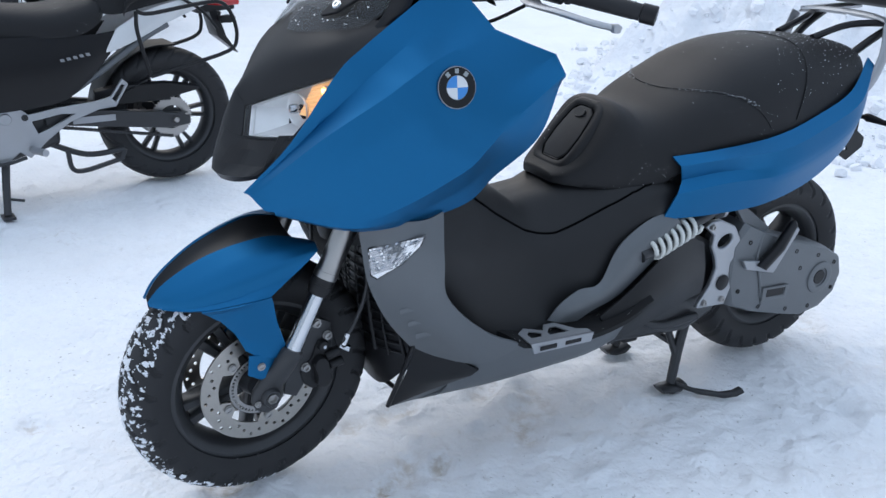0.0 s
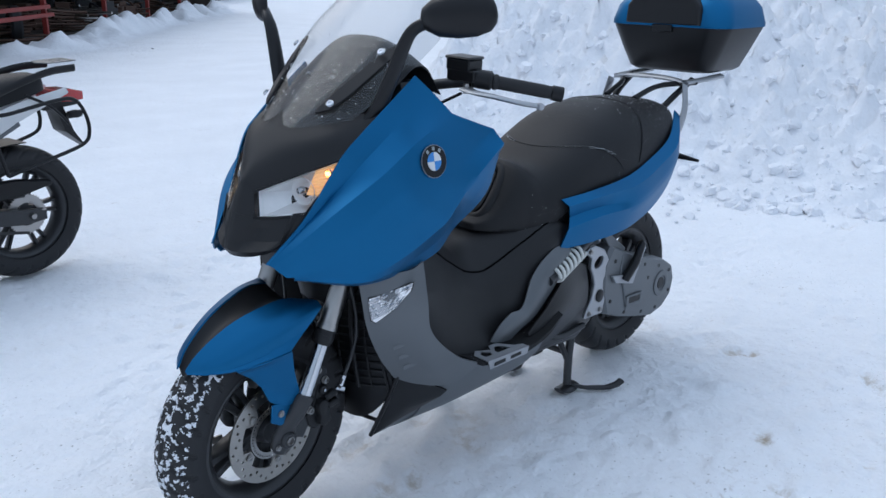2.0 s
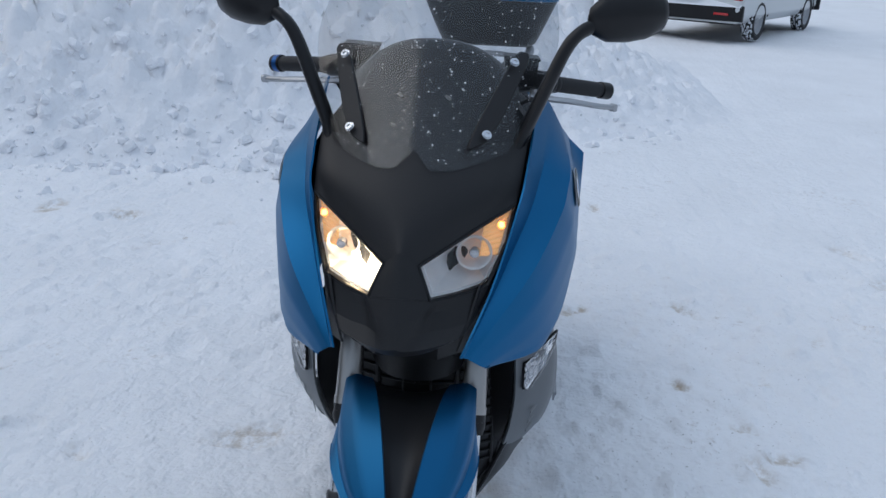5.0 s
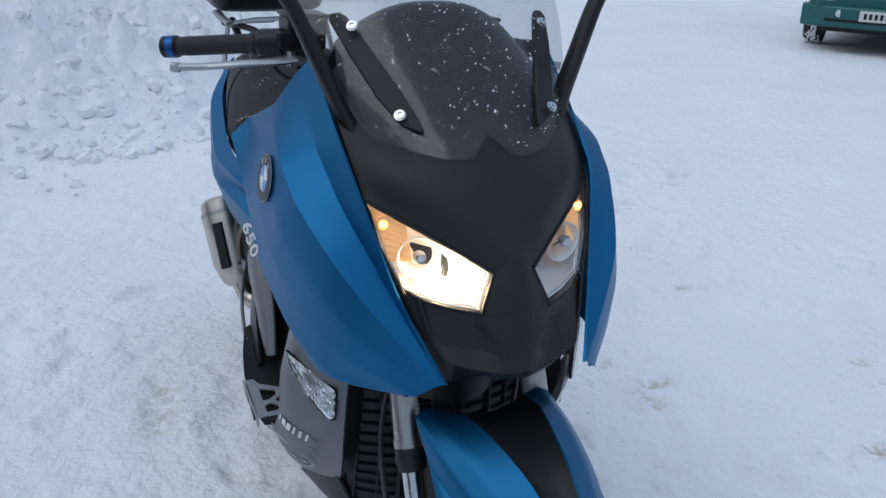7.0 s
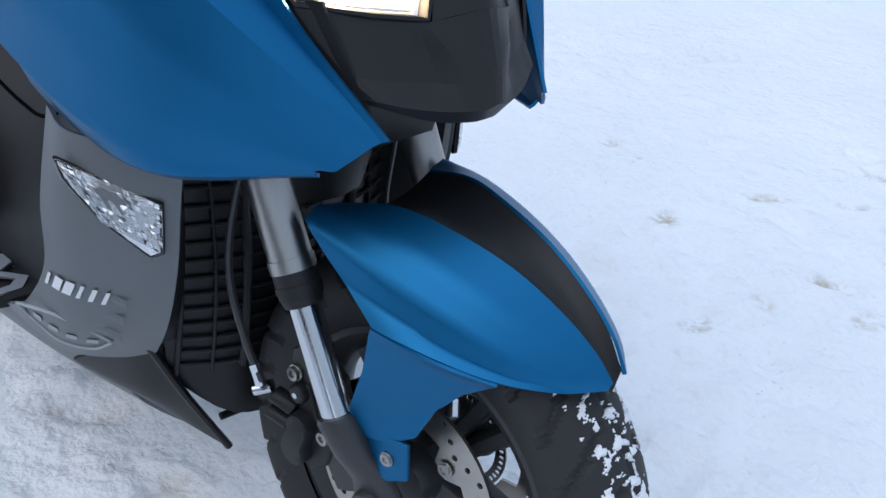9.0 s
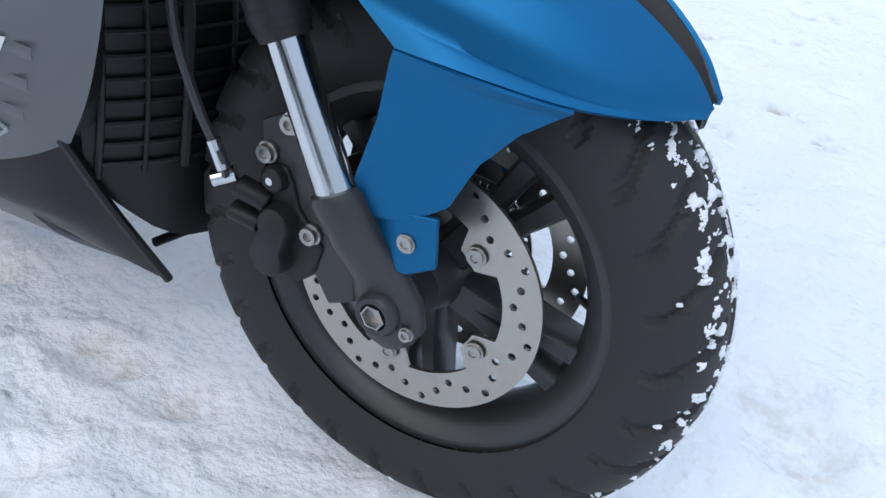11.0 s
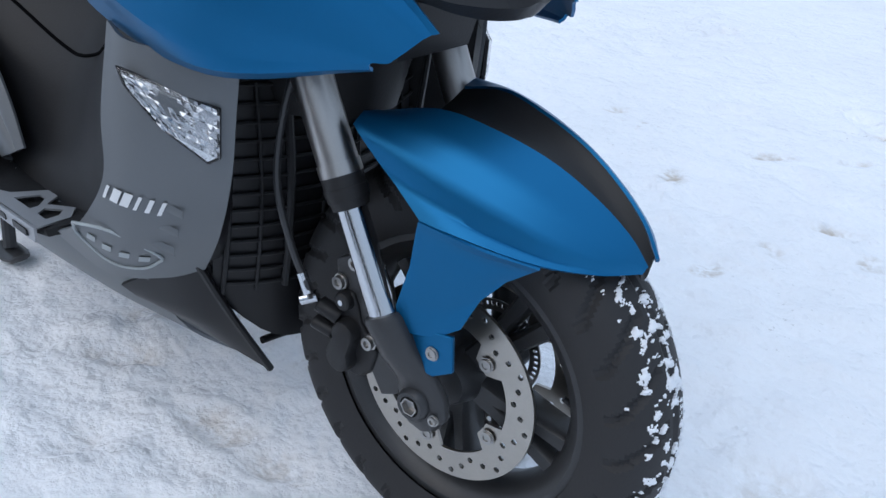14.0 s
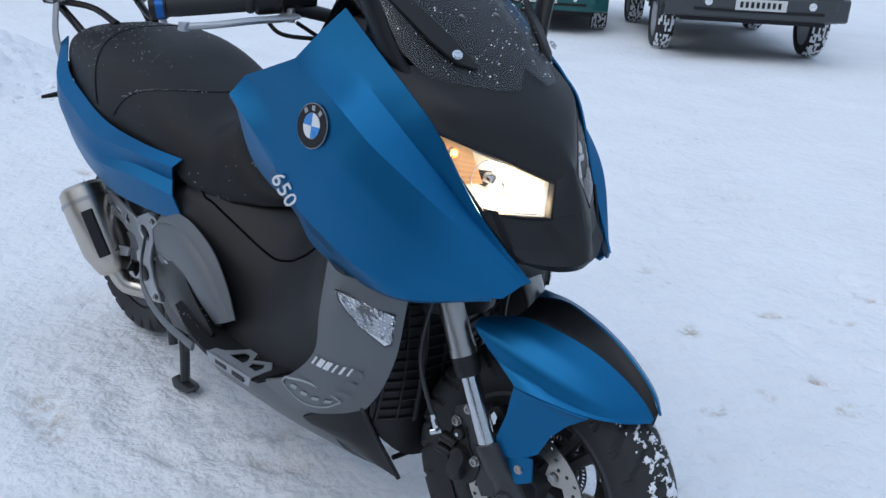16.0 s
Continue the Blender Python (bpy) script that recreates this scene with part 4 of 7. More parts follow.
for s in (1, -1):
    edge = [V(*p) for p in ((-0.011, 0.031, 0.919), (-0.085, 0.118, 0.966), (-0.146, 0.188, 1.001), (-0.112, 0.178, 0.94), (-0.066, 0.150, 0.874), (-0.022, 0.099, 0.867), (0.005, 0.055, 0.863))]
    if s < 0:
        edge = [V(p.x, -p.y, p.z) for p in edge]
    mid = sum(edge, V(0, 0, 0)) / len(edge)
    fine = [a.lerp(b, k / 4) for a, b in zip(edge, edge[1:] + edge[:1]) for k in range(4)]
    deep = V(-0.055, -0.012 * s, -0.006)
    lamp = part("headlamp", loft([fine, [p + deep * 0.25 + (mid - p) * 0.02 for p in fine]], False), SATIN, nose, "clear pentagonal headlamp" + (", low beam burning" if s < 0 else ", main bulb off"), angle=50)
    bowl = loft([[p + deep * 0.25 + (mid - p) * 0.02 for p in fine], [p + deep * 0.6 + (mid - p) * 0.16 for p in fine], [p + deep * 0.95 + (mid - p) * 0.45 for p in fine], [p + deep * 1.1 + (mid - p) * 0.75 for p in fine], [p + deep * 1.15 + (mid - p) * 0.99 for p in fine]], False)
    part("reflector", bowl, LAMP_BOWL, lamp, "silvered lamp bowl", angle=25)
    lens = [[p + V(0.001, 0, 0) for p in fine], [p + (mid - p) * 0.4 + V(0.008, 0.003 * s, 0) for p in fine], [p + (mid - p) * 0.9 + V(0.010, 0.004 * s, 0) for p in fine]]
    cover = part("lens", loft(lens, False), GLASS, lamp, "clear lens", angle=60)
    cover.visible_shadow = False
    # bezel line round the lens, and a silvered inner rim
    part("bezel", tube(fine + fine[:1], 0.0034, 6, smooth=False, close=False), SATIN, lamp)
    inner = [p + deep * 0.3 + (mid - p) * 0.09 for p in fine]
    part("inner_rim", tube(inner + inner[:1], 0.0016, 6, smooth=False, close=False), LAMP_BOWL, lamp)
    # ribbed corner with the parking bulb; the ribs emit the bulb's amber light themselves
    a, b, c, d = (q + deep * 0.28 + (mid - q) * 0.05 for q in (edge[1].lerp(edge[2], 0.30), edge[2], edge[3].lerp(edge[4], 0.35), edge[1].lerp(edge[4], 0.52)))
    gv, gf = [], []
    for i in range(11):
        for k in range(8):
            q = [a.lerp(b, u).lerp(d.lerp(c, u), v) for u, v in ((i / 11, k / 8), ((i + 1) / 11, k / 8), ((i + 1) / 11, (k + 1) / 8), (i / 11, (k + 1) / 8))]
            o = len(gv)
            gv += q + [sum(q, V(0, 0, 0)) / 4 - deep.normalized() * 0.003]
            gf += [(o + e, o + (e + 1) % 4, o + 4) for e in range(4)]
    part("ribbed_insert", (gv, gf), AMBER_GLOW, lamp, "cross-ribbed insert with an added amber glow for the parking bulb's light", fix=False, angle=5)
    bulb = a.lerp(b, 0.74).lerp(d.lerp(c, 0.74), 0.3) - deep * 0.12
    part("bulb_collar", tube([bulb + deep * 0.12, bulb - deep * 0.02], [0.010, 0.009], 14, smooth=False, close=False), LAMP_BOWL, lamp)
    part("parking_bulb", moved(Matrix.Translation(bulb), moved(Matrix.Scale(0.006, 4), snow_lump(1.0, 50.0, 1.0))), SIDE_ON, lamp, "small amber-lit parking bulb")
    # round reflector rim, and the bulb shade in front of it
    eye = mid + deep * 0.5 + V(0, 0.010 * s, 0.008)
    part("reflector_rim", moved(Matrix.Translation(eye) @ Matrix.Rotation(radians(-90 + 14 * s), 4, "Z"), lathe([(0.030, 0.0), (0.033, 0.003), (0.0335, 0.0), (0.030, -0.004), (0.022, -0.016)], 36)), LAMP_BOWL, lamp, "round silvered reflector")
    hub = mid + deep * 0.55 + V(0, 0.012 * s, 0.012)
    cup = moved(Matrix.Translation(hub) @ Matrix.Rotation(radians(-90), 4, "Z"), lathe([(0.003, 0.0), (0.009, 0.004), (0.010, 0.012), (0.008, 0.02), (0.0, 0.022)], 20))
    part("bulb_shade", cup, REFLECT, lamp)
    part("shade_stem", tube([hub + V(0.004, 0, -0.002), hub + deep * 0.35 + V(0, 0, -0.016)], 0.002, 8, smooth=False), REFLECT, lamp)
    if s < 0:
        at = mid + deep * 0.42 + V(0, 0.016, -0.014)
        part("low_beam_bulb", moved(Matrix.Translation(at), moved(Matrix.Scale(0.009, 4), snow_lump(1.0, 51.0, 1.2))), LAMP_ON, lamp, "burning warm-white bulb")
        beam = bpy.data.lights.new("low_beam_lamp", "POINT")
        beam.energy, beam.color, beam.shadow_soft_size = 0.52, (1.0, 0.74, 0.42), 0.012
        bo = new("low_beam_lamp", beam)
        bo.parent, bo.location = lamp, at + V(0.014, 0.004, -0.004)

# windscreen with its two clamps
def screen_at(u, v):
    """u across from -1 to 1, v from the lower edge to the top."""
    w = 0.150 + 0.10 * math.sin(min(1.0, v * 1.6) * math.pi / 2) - 0.09 * max(0.0, v - 0.5) ** 1.3
    x = -0.098 - 0.40 * v - 0.13 * (abs(u) ** 2.2) * (0.6 + 0.4 * v)
    z = 1.068 + 0.395 * v - 0.035 * max(0.0, v - 0.6) - 0.008 * u * u
    return V(x, u * w, z)


def screen_low(u):
    a = abs(u)
    return 0.075 * (1 - a / 0.22) if a < 0.22 else (0.0 if a < 0.45 else 0.13 * (a - 0.45) ** 1.4)


def screen_top(u):
    return 1.0 - 0.22 * abs(u) ** 2.6


grid = [[screen_at(-1 + 2 * i / 40, screen_low(-1 + 2 * i / 40) + (screen_top(-1 + 2 * i / 40) - screen_low(-1 + 2 * i / 40)) * j / 24) for j in range(25)] for i in range(41)]
screen = part("windscreen", shell(grid, 0.003), SCREEN, scooter, "clear windscreen dotted with snow grains", angle=60)
screen.visible_shadow = False
rnd = random.Random(8)
flakes = []
for i in range(620):
    u = rnd.uniform(-0.9, 0.9)
    v = rnd.uniform(screen_low(u) + 0.02, 0.95)
    p = screen_at(u, v) + V(0.002, 0, 0.002)
    r = 0.00035 + 0.0008 * rnd.random() ** 2
    flakes.append(moved(Matrix.Translation(p) @ pose(0, 0, 0, rnd.uniform(0, 90), 40, rnd.uniform(0, 90)), box(0, 0, 0, r * 1.6, r * 2, r * 2)))
part("snow_grains", joined(*flakes), CLEAN, screen, fix=False)["kind"] = "stuff"
for s in (1, -1):
    a, b = V(-0.150, 0.094 * s, 1.098), V(-0.345, 0.168 * s, 1.252)
    d = (b - a).normalized()
    side = V(-0.30, 0.93 * s, -0.2).normalized()
    outn = d.cross(side).normalized()
    outn = outn if outn.x > 0 else -outn
    loops = []
    for t, w0, w1 in ((0.0, 0.0, 0.006), (0.08, -0.004, 0.026), (0.3, -0.006, 0.034), (0.7, -0.004, 0.032), (0.95, -0.002, 0.028), (1.0, 0.004, 0.02)):
        c = a.lerp(b, t)
        bow = 0.006 + 0.004 * math.sin(t * math.pi)
        loops.append([c + side * w0 + outn * 0.0, c + side * w0 + outn * bow, c + side * w1 + outn * bow, c + side * w1 + outn * 0.0])
    clamp = part("screen_clamp", loft(loops), BLACK, screen, "black screen clamp with two bolts", bevel=0.002)
    for p in ((-0.177, 0.1235, 1.116), (-0.306, 0.161, 1.231)):
        q = V(p[0], p[1] * s, p[2]) + outn * 0.010
        rot = V(0, 1, 0).rotation_difference(outn).to_matrix().to_4x4()
        part("clamp_bolt", moved(Matrix.Translation(q) @ rot, bolt(0.0075, 0.005)), CHROME, clamp)

# instrument hood behind the screen
hood = []
for x, z, w in ((-0.165, 1.098, 0.15), (-0.225, 1.150, 0.165), (-0.29, 1.205, 0.175), (-0.345, 1.250, 0.165), (-0.38, 1.262, 0.155), (-0.42, 1.245, 0.15), (-0.45, 1.15, 0.17)):
    hood.append([(x - 0.05 * abs(u) ** 2.5, w * u, z - (0.02 + 0.35 * max(0.0, z - 1.12)) * abs(u) ** 2.6) for u in (-1, -0.75, -0.4, 0, 0.4, 0.75, 1)])
dash = part("instrument_hood", sheet(hood, 6, 5, 0.004, True), SATIN, scooter, "black instrument hood behind the screen", angle=50)
for y in (-0.045, 0.045):
    part("hood_screw", moved(Matrix.Translation((-0.245, y, 1.172)) @ Matrix.Rotation(radians(55), 4, "X"), bolt(0.006, 0.004)), STEEL, dash)
inner = []
for z, x0, x1, y in ((0.70, -0.09, -0.36, 0.15), (0.80, -0.06, -0.46, 0.165), (0.90, -0.09, -0.52, 0.2), (1.0, -0.16, -0.55, 0.24), (1.05, -0.21, -0.52, 0.235), (1.11, -0.28, -0.47, 0.2), (1.16, -0.33, -0.44, 0.16)):
    inner.append([V(x0, -y * 0.4, z), V((x0 * 2 + x1) / 3, -y, z), V((x0 + x1 * 3) / 4, -y, z), V(x1, -y * 0.75, z), V(x1, y * 0.75, z), V((x0 + x1 * 3) / 4, y, z), V((x0 * 2 + x1) / 3, y, z), V(x0, y * 0.4, z)])
part("inner_fairing", loft(inner), BLACK, scooter, "black inner leg shield", angle=40)

# mirrors
for s in (1, -1):
    def my(p, s=s):
        return V(p[0], p[1] * s, p[2])
    stalk_pts = [(-0.228, 0.172, 1.05), (-0.262, 0.19, 1.105), (-0.279, 0.230, 1.20), (-0.288, 0.258, 1.265), (-0.294, 0.28, 1.296), (-0.308, 0.312, 1.315)]
    loops = []
    line = spline([my(p) for p in stalk_pts], 5)
    for i, p in enumerate(line):
        t = i / (len(line) - 1)
        w, h = 0.026 * (1 - t) + 0.014 * t, 0.014 * (1 - t) + 0.012 * t
        d = (line[min(i + 1, len(line) - 1)] - line[max(i - 1, 0)]).normalized()
        sx = V(0, 1, 0).cross(d).normalized()
        sy = d.cross(sx)
        loops.append([p + sx * w * c + sy * h * q for c, q in ring(1, 12)])
    mirror = part("mirror", loft(loops), SATIN, scooter, "black mirror on an angular stalk", angle=45)
    head = []
    c0 = my((-0.345, 0.372, 1.330))
    ax, az, ay = V(-0.50, 0.86 * s, 0.13).normalized(), V(0.1, -0.15 * s, 0.97).normalized(), None
    ay = ax.cross(az).normalized()
    for t, h, dp in ((-1.0, 0.15, 0.2), (-0.92, 0.5, 0.6), (-0.6, 0.85, 0.95), (-0.1, 1.0, 1.0), (0.4, 1.0, 0.95), (0.78, 0.82, 0.75), (0.95, 0.5, 0.5), (1.0, 0.2, 0.3)):
        head.append([c0 + ax * 0.088 * t + az * 0.052 * h * q * (1.0 if q > 0 else 0.95) + ay * s * 0.03 * dp * (c if c > 0 else c * 0.25) for c, q in ring(1, 16)])
    part("mirror_shell", loft(head), SATIN, mirror, "black mirror shell", angle=50)

# handlebar, grips, switches, levers: turned with the steering
bar = part("handlebar", tube([(-0.595, 0.24, 1.16), (-0.56, 0.16, 1.15), (-0.52, 0.06, 1.13), (-0.515, 0, 1.125), (-0.52, -0.06, 1.13), (-0.56, -0.16, 1.15), (-0.595, -0.24, 1.16)], 0.014, 14), DARK, scooter, "black handlebar", STEER)
for s in (1, -1):
    def hb(x, y, z, s=s):
        return V(x, y * s, z)
    g0, g1 = hb(-0.60, 0.255, 1.162), hb(-0.70, 0.388, 1.14)
    d = (g1 - g0).normalized()
    rings = [g0 + d * t for t in (0, 0.004, 0.010, 0.016, 0.15, 0.153)]
    prof = [(0.0, 0.019), (0.004, 0.021), (0.010, 0.021), (0.016, 0.0172)] + [(0.02 + 0.003 * i, 0.0172 if i % 2 else 0.0181) for i in range(42)] + [(0.162, 0.0168)]
    part("grip", tube([g0 + d * t for t, _ in prof], [q for _, q in prof], 20, smooth=False), RUBBER, bar, "ribbed black rubber grip", angle=40)
    part("bar_end", joined(tube([g1 - d * 0.012, g1 - d * 0.01, g1 + d * 0.018, g1 + d * 0.02], [0.017, 0.020, 0.020, 0.018], 20, smooth=False)), SATIN, bar, "black bar-end weight")
    if s < 0:
        part("bar_end_ring", tube([g1 - d * 0.006, g1 + d * 0.008], 0.0207, 20, smooth=False), ANODISED, bar, "blue ring on the bar end")
    sw = g0 - d * 0.03
    part("switch_block", joined(tube([g0 - d * 0.055, g0 - d * 0.05, g0 - d * 0.005, g0], [0.019, 0.025, 0.025, 0.02], 16, smooth=False), box(*(sw + V(-0.012, 0, 0.002)), 0.03, 0.035, 0.04)), SATIN, bar, "black switch block", bevel=0.003)
    part("switch", box(*(sw + V(-0.028, 0.004 * s, 0.008)), 0.005, 0.014, 0.008), SILVER, bar, bevel=0.001)
    mc = hb(-0.575, 0.178, 1.178)
    res = part("brake_reservoir", joined(box(*(mc + V(0, 0, 0.022)), 0.062, 0.075, 0.03), box(*(mc + V(0, 0, 0.04)), 0.068, 0.082, 0.008), box(*(mc + V(0.01, 0.01 * s, -0.004)), 0.04, 0.09, 0.03)), SATIN, bar, "black square brake-fluid reservoir", bevel=0.004)
    lv = [hb(-0.545, 0.21, 1.142), hb(-0.535, 0.245, 1.138), hb(-0.545, 0.30, 1.134), hb(-0.575, 0.36, 1.124), hb(-0.605, 0.402, 1.118)]
    line = spline(lv, 5)
    loops = []
    for i, p in enumerate(line):
        t = i / (len(line) - 1)
        dd = (line[min(i + 1, len(line) - 1)] - line[max(i - 1, 0)]).normalized()
        side2 = dd.cross(V(0, 0, 1)).normalized()
        w = 0.016 * (1 - t) ** 1.5 + 0.007
        loops.append([p + side2 * w * c + V(0, 0, 0.0065 * q) for c, q in ring(1, 10)])
    lever = part("brake_lever", loft(loops), ALU, bar, "bare aluminium brake lever", angle=50)
    part("lever_ball", moved(Matrix.Translation(lv[-1]), moved(Matrix.Scale(0.0115, 4), snow_lump(1.0, 80.0, 1.0))), ALU, lever)
    part("lever_pivot", tube([lv[0] + V(0, 0, -0.012), lv[0] + V(0, 0, 0.014)], 0.008, 12, smooth=False), STEEL, lever)
    part("control_cable", tube([hb(-0.54, 0.20, 1.13), hb(-0.52, 0.13, 1.09), hb(-0.48, 0.09, 1.07), hb(-0.42, 0.07, 1.08)], 0.004, 8), BLACK, bar)
part("throttle_cable", tube([(-0.585, -0.24, 1.135), (-0.57, -0.21, 1.105), (-0.52, -0.15, 1.10), (-0.45, -0.11, 1.10)], 0.0042, 8), BLACK, bar, "black throttle cable")
# grey lower leg shields with clear indicators
for s in (1, -1):
    rows = [[(-0.185, 0.200, 0.715), (-0.192, 0.206, 0.65), (-0.208, 0.208, 0.565), (-0.255, 0.2, 0.47), (-0.318, 0.188, 0.388)],
            [(-0.215, 0.235, 0.715), (-0.222, 0.238, 0.648), (-0.24, 0.238, 0.56), (-0.305, 0.232, 0.455), (-0.385, 0.212, 0.355)],
            [(-0.29, 0.268, 0.715), (-0.285, 0.278, 0.64), (-0.30, 0.278, 0.55), (-0.375, 0.270, 0.435), (-0.48, 0.246, 0.335)],
            [(-0.345, 0.262, 0.725), (-0.339, 0.288, 0.625), (-0.352, 0.292, 0.54), (-0.45, 0.288, 0.442), (-0.565, 0.276, 0.378)]]
    shield = part("leg_shield", sheet(rows, 6, 5, 0.005, True, s), GREY, scooter, "grey lower leg shield with stickers", angle=40)
    # lower strip under the footboard
    rows = [[(-0.43, 0.242, 0.372), (-0.565, 0.277, 0.380), (-0.68, 0.288, 0.366), (-0.78, 0.290, 0.366), (-0.87, 0.280, 0.376)],
            [(-0.42, 0.218, 0.33), (-0.565, 0.255, 0.325), (-0.68, 0.272, 0.325), (-0.78, 0.276, 0.328), (-0.865, 0.268, 0.345)],
            [(-0.42, 0.165, 0.225), (-0.55, 0.205, 0.245), (-0.68, 0.235, 0.270), (-0.78, 0.25, 0.288), (-0.86, 0.243, 0.303)],
            [(-0.345, 0.102, 0.180), (-0.52, 0.14, 0.205), (-0.68, 0.17, 0.24), (-0.78, 0.17, 0.255), (-0.85, 0.17, 0.27)]]
    part("belly_panel", sheet(rows, 5, 4, 0.005, True, s), GREY, shield, "grey belly panel", angle=40)
    # dark spoiler fin in front of it
    rows = [[(-0.320, 0.186, 0.412), (-0.37, 0.208, 0.374), (-0.42, 0.222, 0.343), (-0.475, 0.236, 0.308)],
            [(-0.326, 0.162, 0.300), (-0.365, 0.184, 0.282), (-0.41, 0.202, 0.282), (-0.465, 0.219, 0.286)],
            [(-0.314, 0.102, 0.176), (-0.35, 0.130, 0.204), (-0.40, 0.164, 0.238), (-0.455, 0.202, 0.272)]]
    part("chin_spoiler", sheet(rows, 5, 4, 0.006, False, s), SATIN, shield, "dark pointed lower spoiler", angle=30)
    rows = [[(-0.314, 0.102, 0.176), (-0.35, 0.130, 0.204), (-0.40, 0.164, 0.238), (-0.455, 0.202, 0.272)], [(-0.316, 0.100, 0.174), (-0.36, 0.116, 0.188), (-0.42, 0.142, 0.206), (-0.48, 0.176, 0.236)]]
    part("spoiler_wedge", sheet(rows, 5, 3, 0.005, False, s), GREY, shield, "grey wedge under the spoiler", angle=30)
    rows = [[(-0.192, 0.198, 0.715), (-0.200, 0.202, 0.65), (-0.216, 0.204, 0.565), (-0.263, 0.196, 0.47), (-0.326, 0.184, 0.388)], [(-0.285, 0.15, 0.715), (-0.285, 0.15, 0.65), (-0.287, 0.15, 0.565), (-0.30, 0.15, 0.45), (-0.33, 0.135, 0.33)]]
    part("duct_wall", sheet(rows, 5, 3, 0.004, False, s), BLACK, shield, "black inner duct wall", angle=30)
    part("spoiler_edge", tube([V(-0.326, 0.196 * s, 0.392), V(-0.318, 0.158 * s, 0.30), V(-0.31, 0.100 * s, 0.178)], 0.006, 8), SATIN, shield)
    # indicator in the shield
    edge = [V(x, y * s, z) for x, y, z in ((-0.198, 0.222, 0.653), (-0.296, 0.286, 0.690), (-0.288, 0.284, 0.668), (-0.255, 0.262, 0.622), (-0.214, 0.232, 0.585), (-0.203, 0.224, 0.592))]
    mid = sum(edge, V(0, 0, 0)) / len(edge)
    outn = V(0.58, 0.8 * s, 0.1).normalized()
    fine = [a.lerp(b, k / 3) for a, b in zip(edge, edge[1:] + edge[:1]) for k in range(3)]
    lamp = part("indicator", loft([[p + outn * 0.001 for p in fine], [p + outn * 0.006 for p in fine], [p + outn * 0.007 + (mid - p) * 0.05 for p in fine]], False), SATIN, shield, "clear faceted indicator lamp", angle=50)
    bowl = [[p + outn * 0.0055 + (mid - p) * 0.03 for p in fine], [p + outn * 0.003 + (mid - p) * 0.35 for p in fine], [p + outn * 0.004 + (mid - p) * 0.92 for p in fine]]
    part("faceted_bowl", loft(bowl), FACET, lamp, "glittering faceted reflector")
    q = random.Random(31)
    gv, gf = [], []
    for i in range(13):
        for k in range(8):
            quad = [edge[0].lerp(edge[1], u).lerp(edge[5].lerp(edge[3], u), v) + outn * 0.0062 for u, v in ((i / 13, k / 8), ((i + 1) / 13, k / 8), ((i + 1) / 13, (k + 1) / 8), (i / 13, (k + 1) / 8))]
            o = len(gv)
            tip = sum(quad, V(0, 0, 0)) / 4 + outn * q.uniform(-0.003, 0.003) + (quad[1] - quad[0]) * q.uniform(-0.3, 0.3) + (quad[3] - quad[0]) * q.uniform(-0.3, 0.3)
            gv += quad + [tip]
            gf += [(o + e, o + (e + 1) % 4, o + 4) for e in range(4)]
    part("reflector_cells", (gv, gf), REFLECT, lamp, fix=False, angle=4)
    cover = part("lens", loft([[p + outn * 0.007 for p in fine], [p + outn * 0.013 + (mid - p) * 0.2 for p in fine], [p + outn * 0.015 + (mid - p) * 0.95 for p in fine]], False), GLASS, lamp)
    cover.visible_shadow = False
    # moulded ribs below it
    for i in range(3):
        a = V(-0.262 - 0.022 * i, (0.246 - 0.004 * i) * s, 0.505 - 0.036 * i)
        b = a + V(-0.05, 0.026 * s, 0.016)
        part("moulded_rib", loft([[a + V(0, 0, 0.006), a + outn * 0.0015, a + V(0, 0, -0.006)], [b + V(0, 0, 0.008), b + outn * 0.001, b + V(0, 0, -0.004)]]), GREY, shield)
    # stickers: plain slanted bars for the maker's name, a shield shape for the other
    if s < 0:
        bpy.context.view_layer.update()
        def label_at(u, v):
            """A frame lying on the shield: x along the name, z out."""
            q = V(-0.366, -0.325, 0.529).lerp(V(-0.266, -0.278, 0.512), u) + V(0.030, -0.006, 0.036) * v
            ok, p, nn, _ = shield.ray_cast(q - V(-0.058, 0.08, -0.01), V(-0.58, 0.8, -0.1).normalized())
            nn = nn if nn.y < 0 else -nn
            x = V(0.100, 0.047, -0.017)
            x = (x - nn * x.dot(nn)).normalized()
            return Matrix.Translation(p + nn * 0.0022) @ Matrix((x, nn.cross(x), nn)).transposed().to_4x4()
        for i, (w, k) in enumerate(((0.006, -0.3), (0.005, 0.5), (0.0045, 0.0), (0.012, 0.0), (0.012, 0.0), (0.0045, 0.0), (0.006, -0.3), (0.005, 0.5))):
            m = label_at(0.02 + 0.134 * i, 0.0)
            q = [m @ V(x, y, 0) for x, y in ((-w / 2 - 0.006, -0.0125), (w / 2 - 0.006, -0.0125), (w / 2 + 0.006, 0.0125), (-w / 2 + 0.006, 0.0125))]
            part("maker_bar", loft([q, [p + V(0.0003, -0.0006, 0) for p in q]]), WHITE, shield, "white slanted bar of a sticker")
        facing = V(0.323, -0.837, -0.441)
        def laid(p):
            ok, q, _, _ = shield.ray_cast(V(*p) + facing * 0.08, -facing, distance=0.16)
            return (q if ok else V(*p)) + facing * 0.0015
        rim = [laid(p) for p in ((-0.438, -0.305, 0.450), (-0.38, -0.284, 0.452), (-0.342, -0.247, 0.409), (-0.356, -0.243, 0.391), (-0.394, -0.243, 0.372), (-0.44, -0.26, 0.375), (-0.47, -0.292, 0.408))]
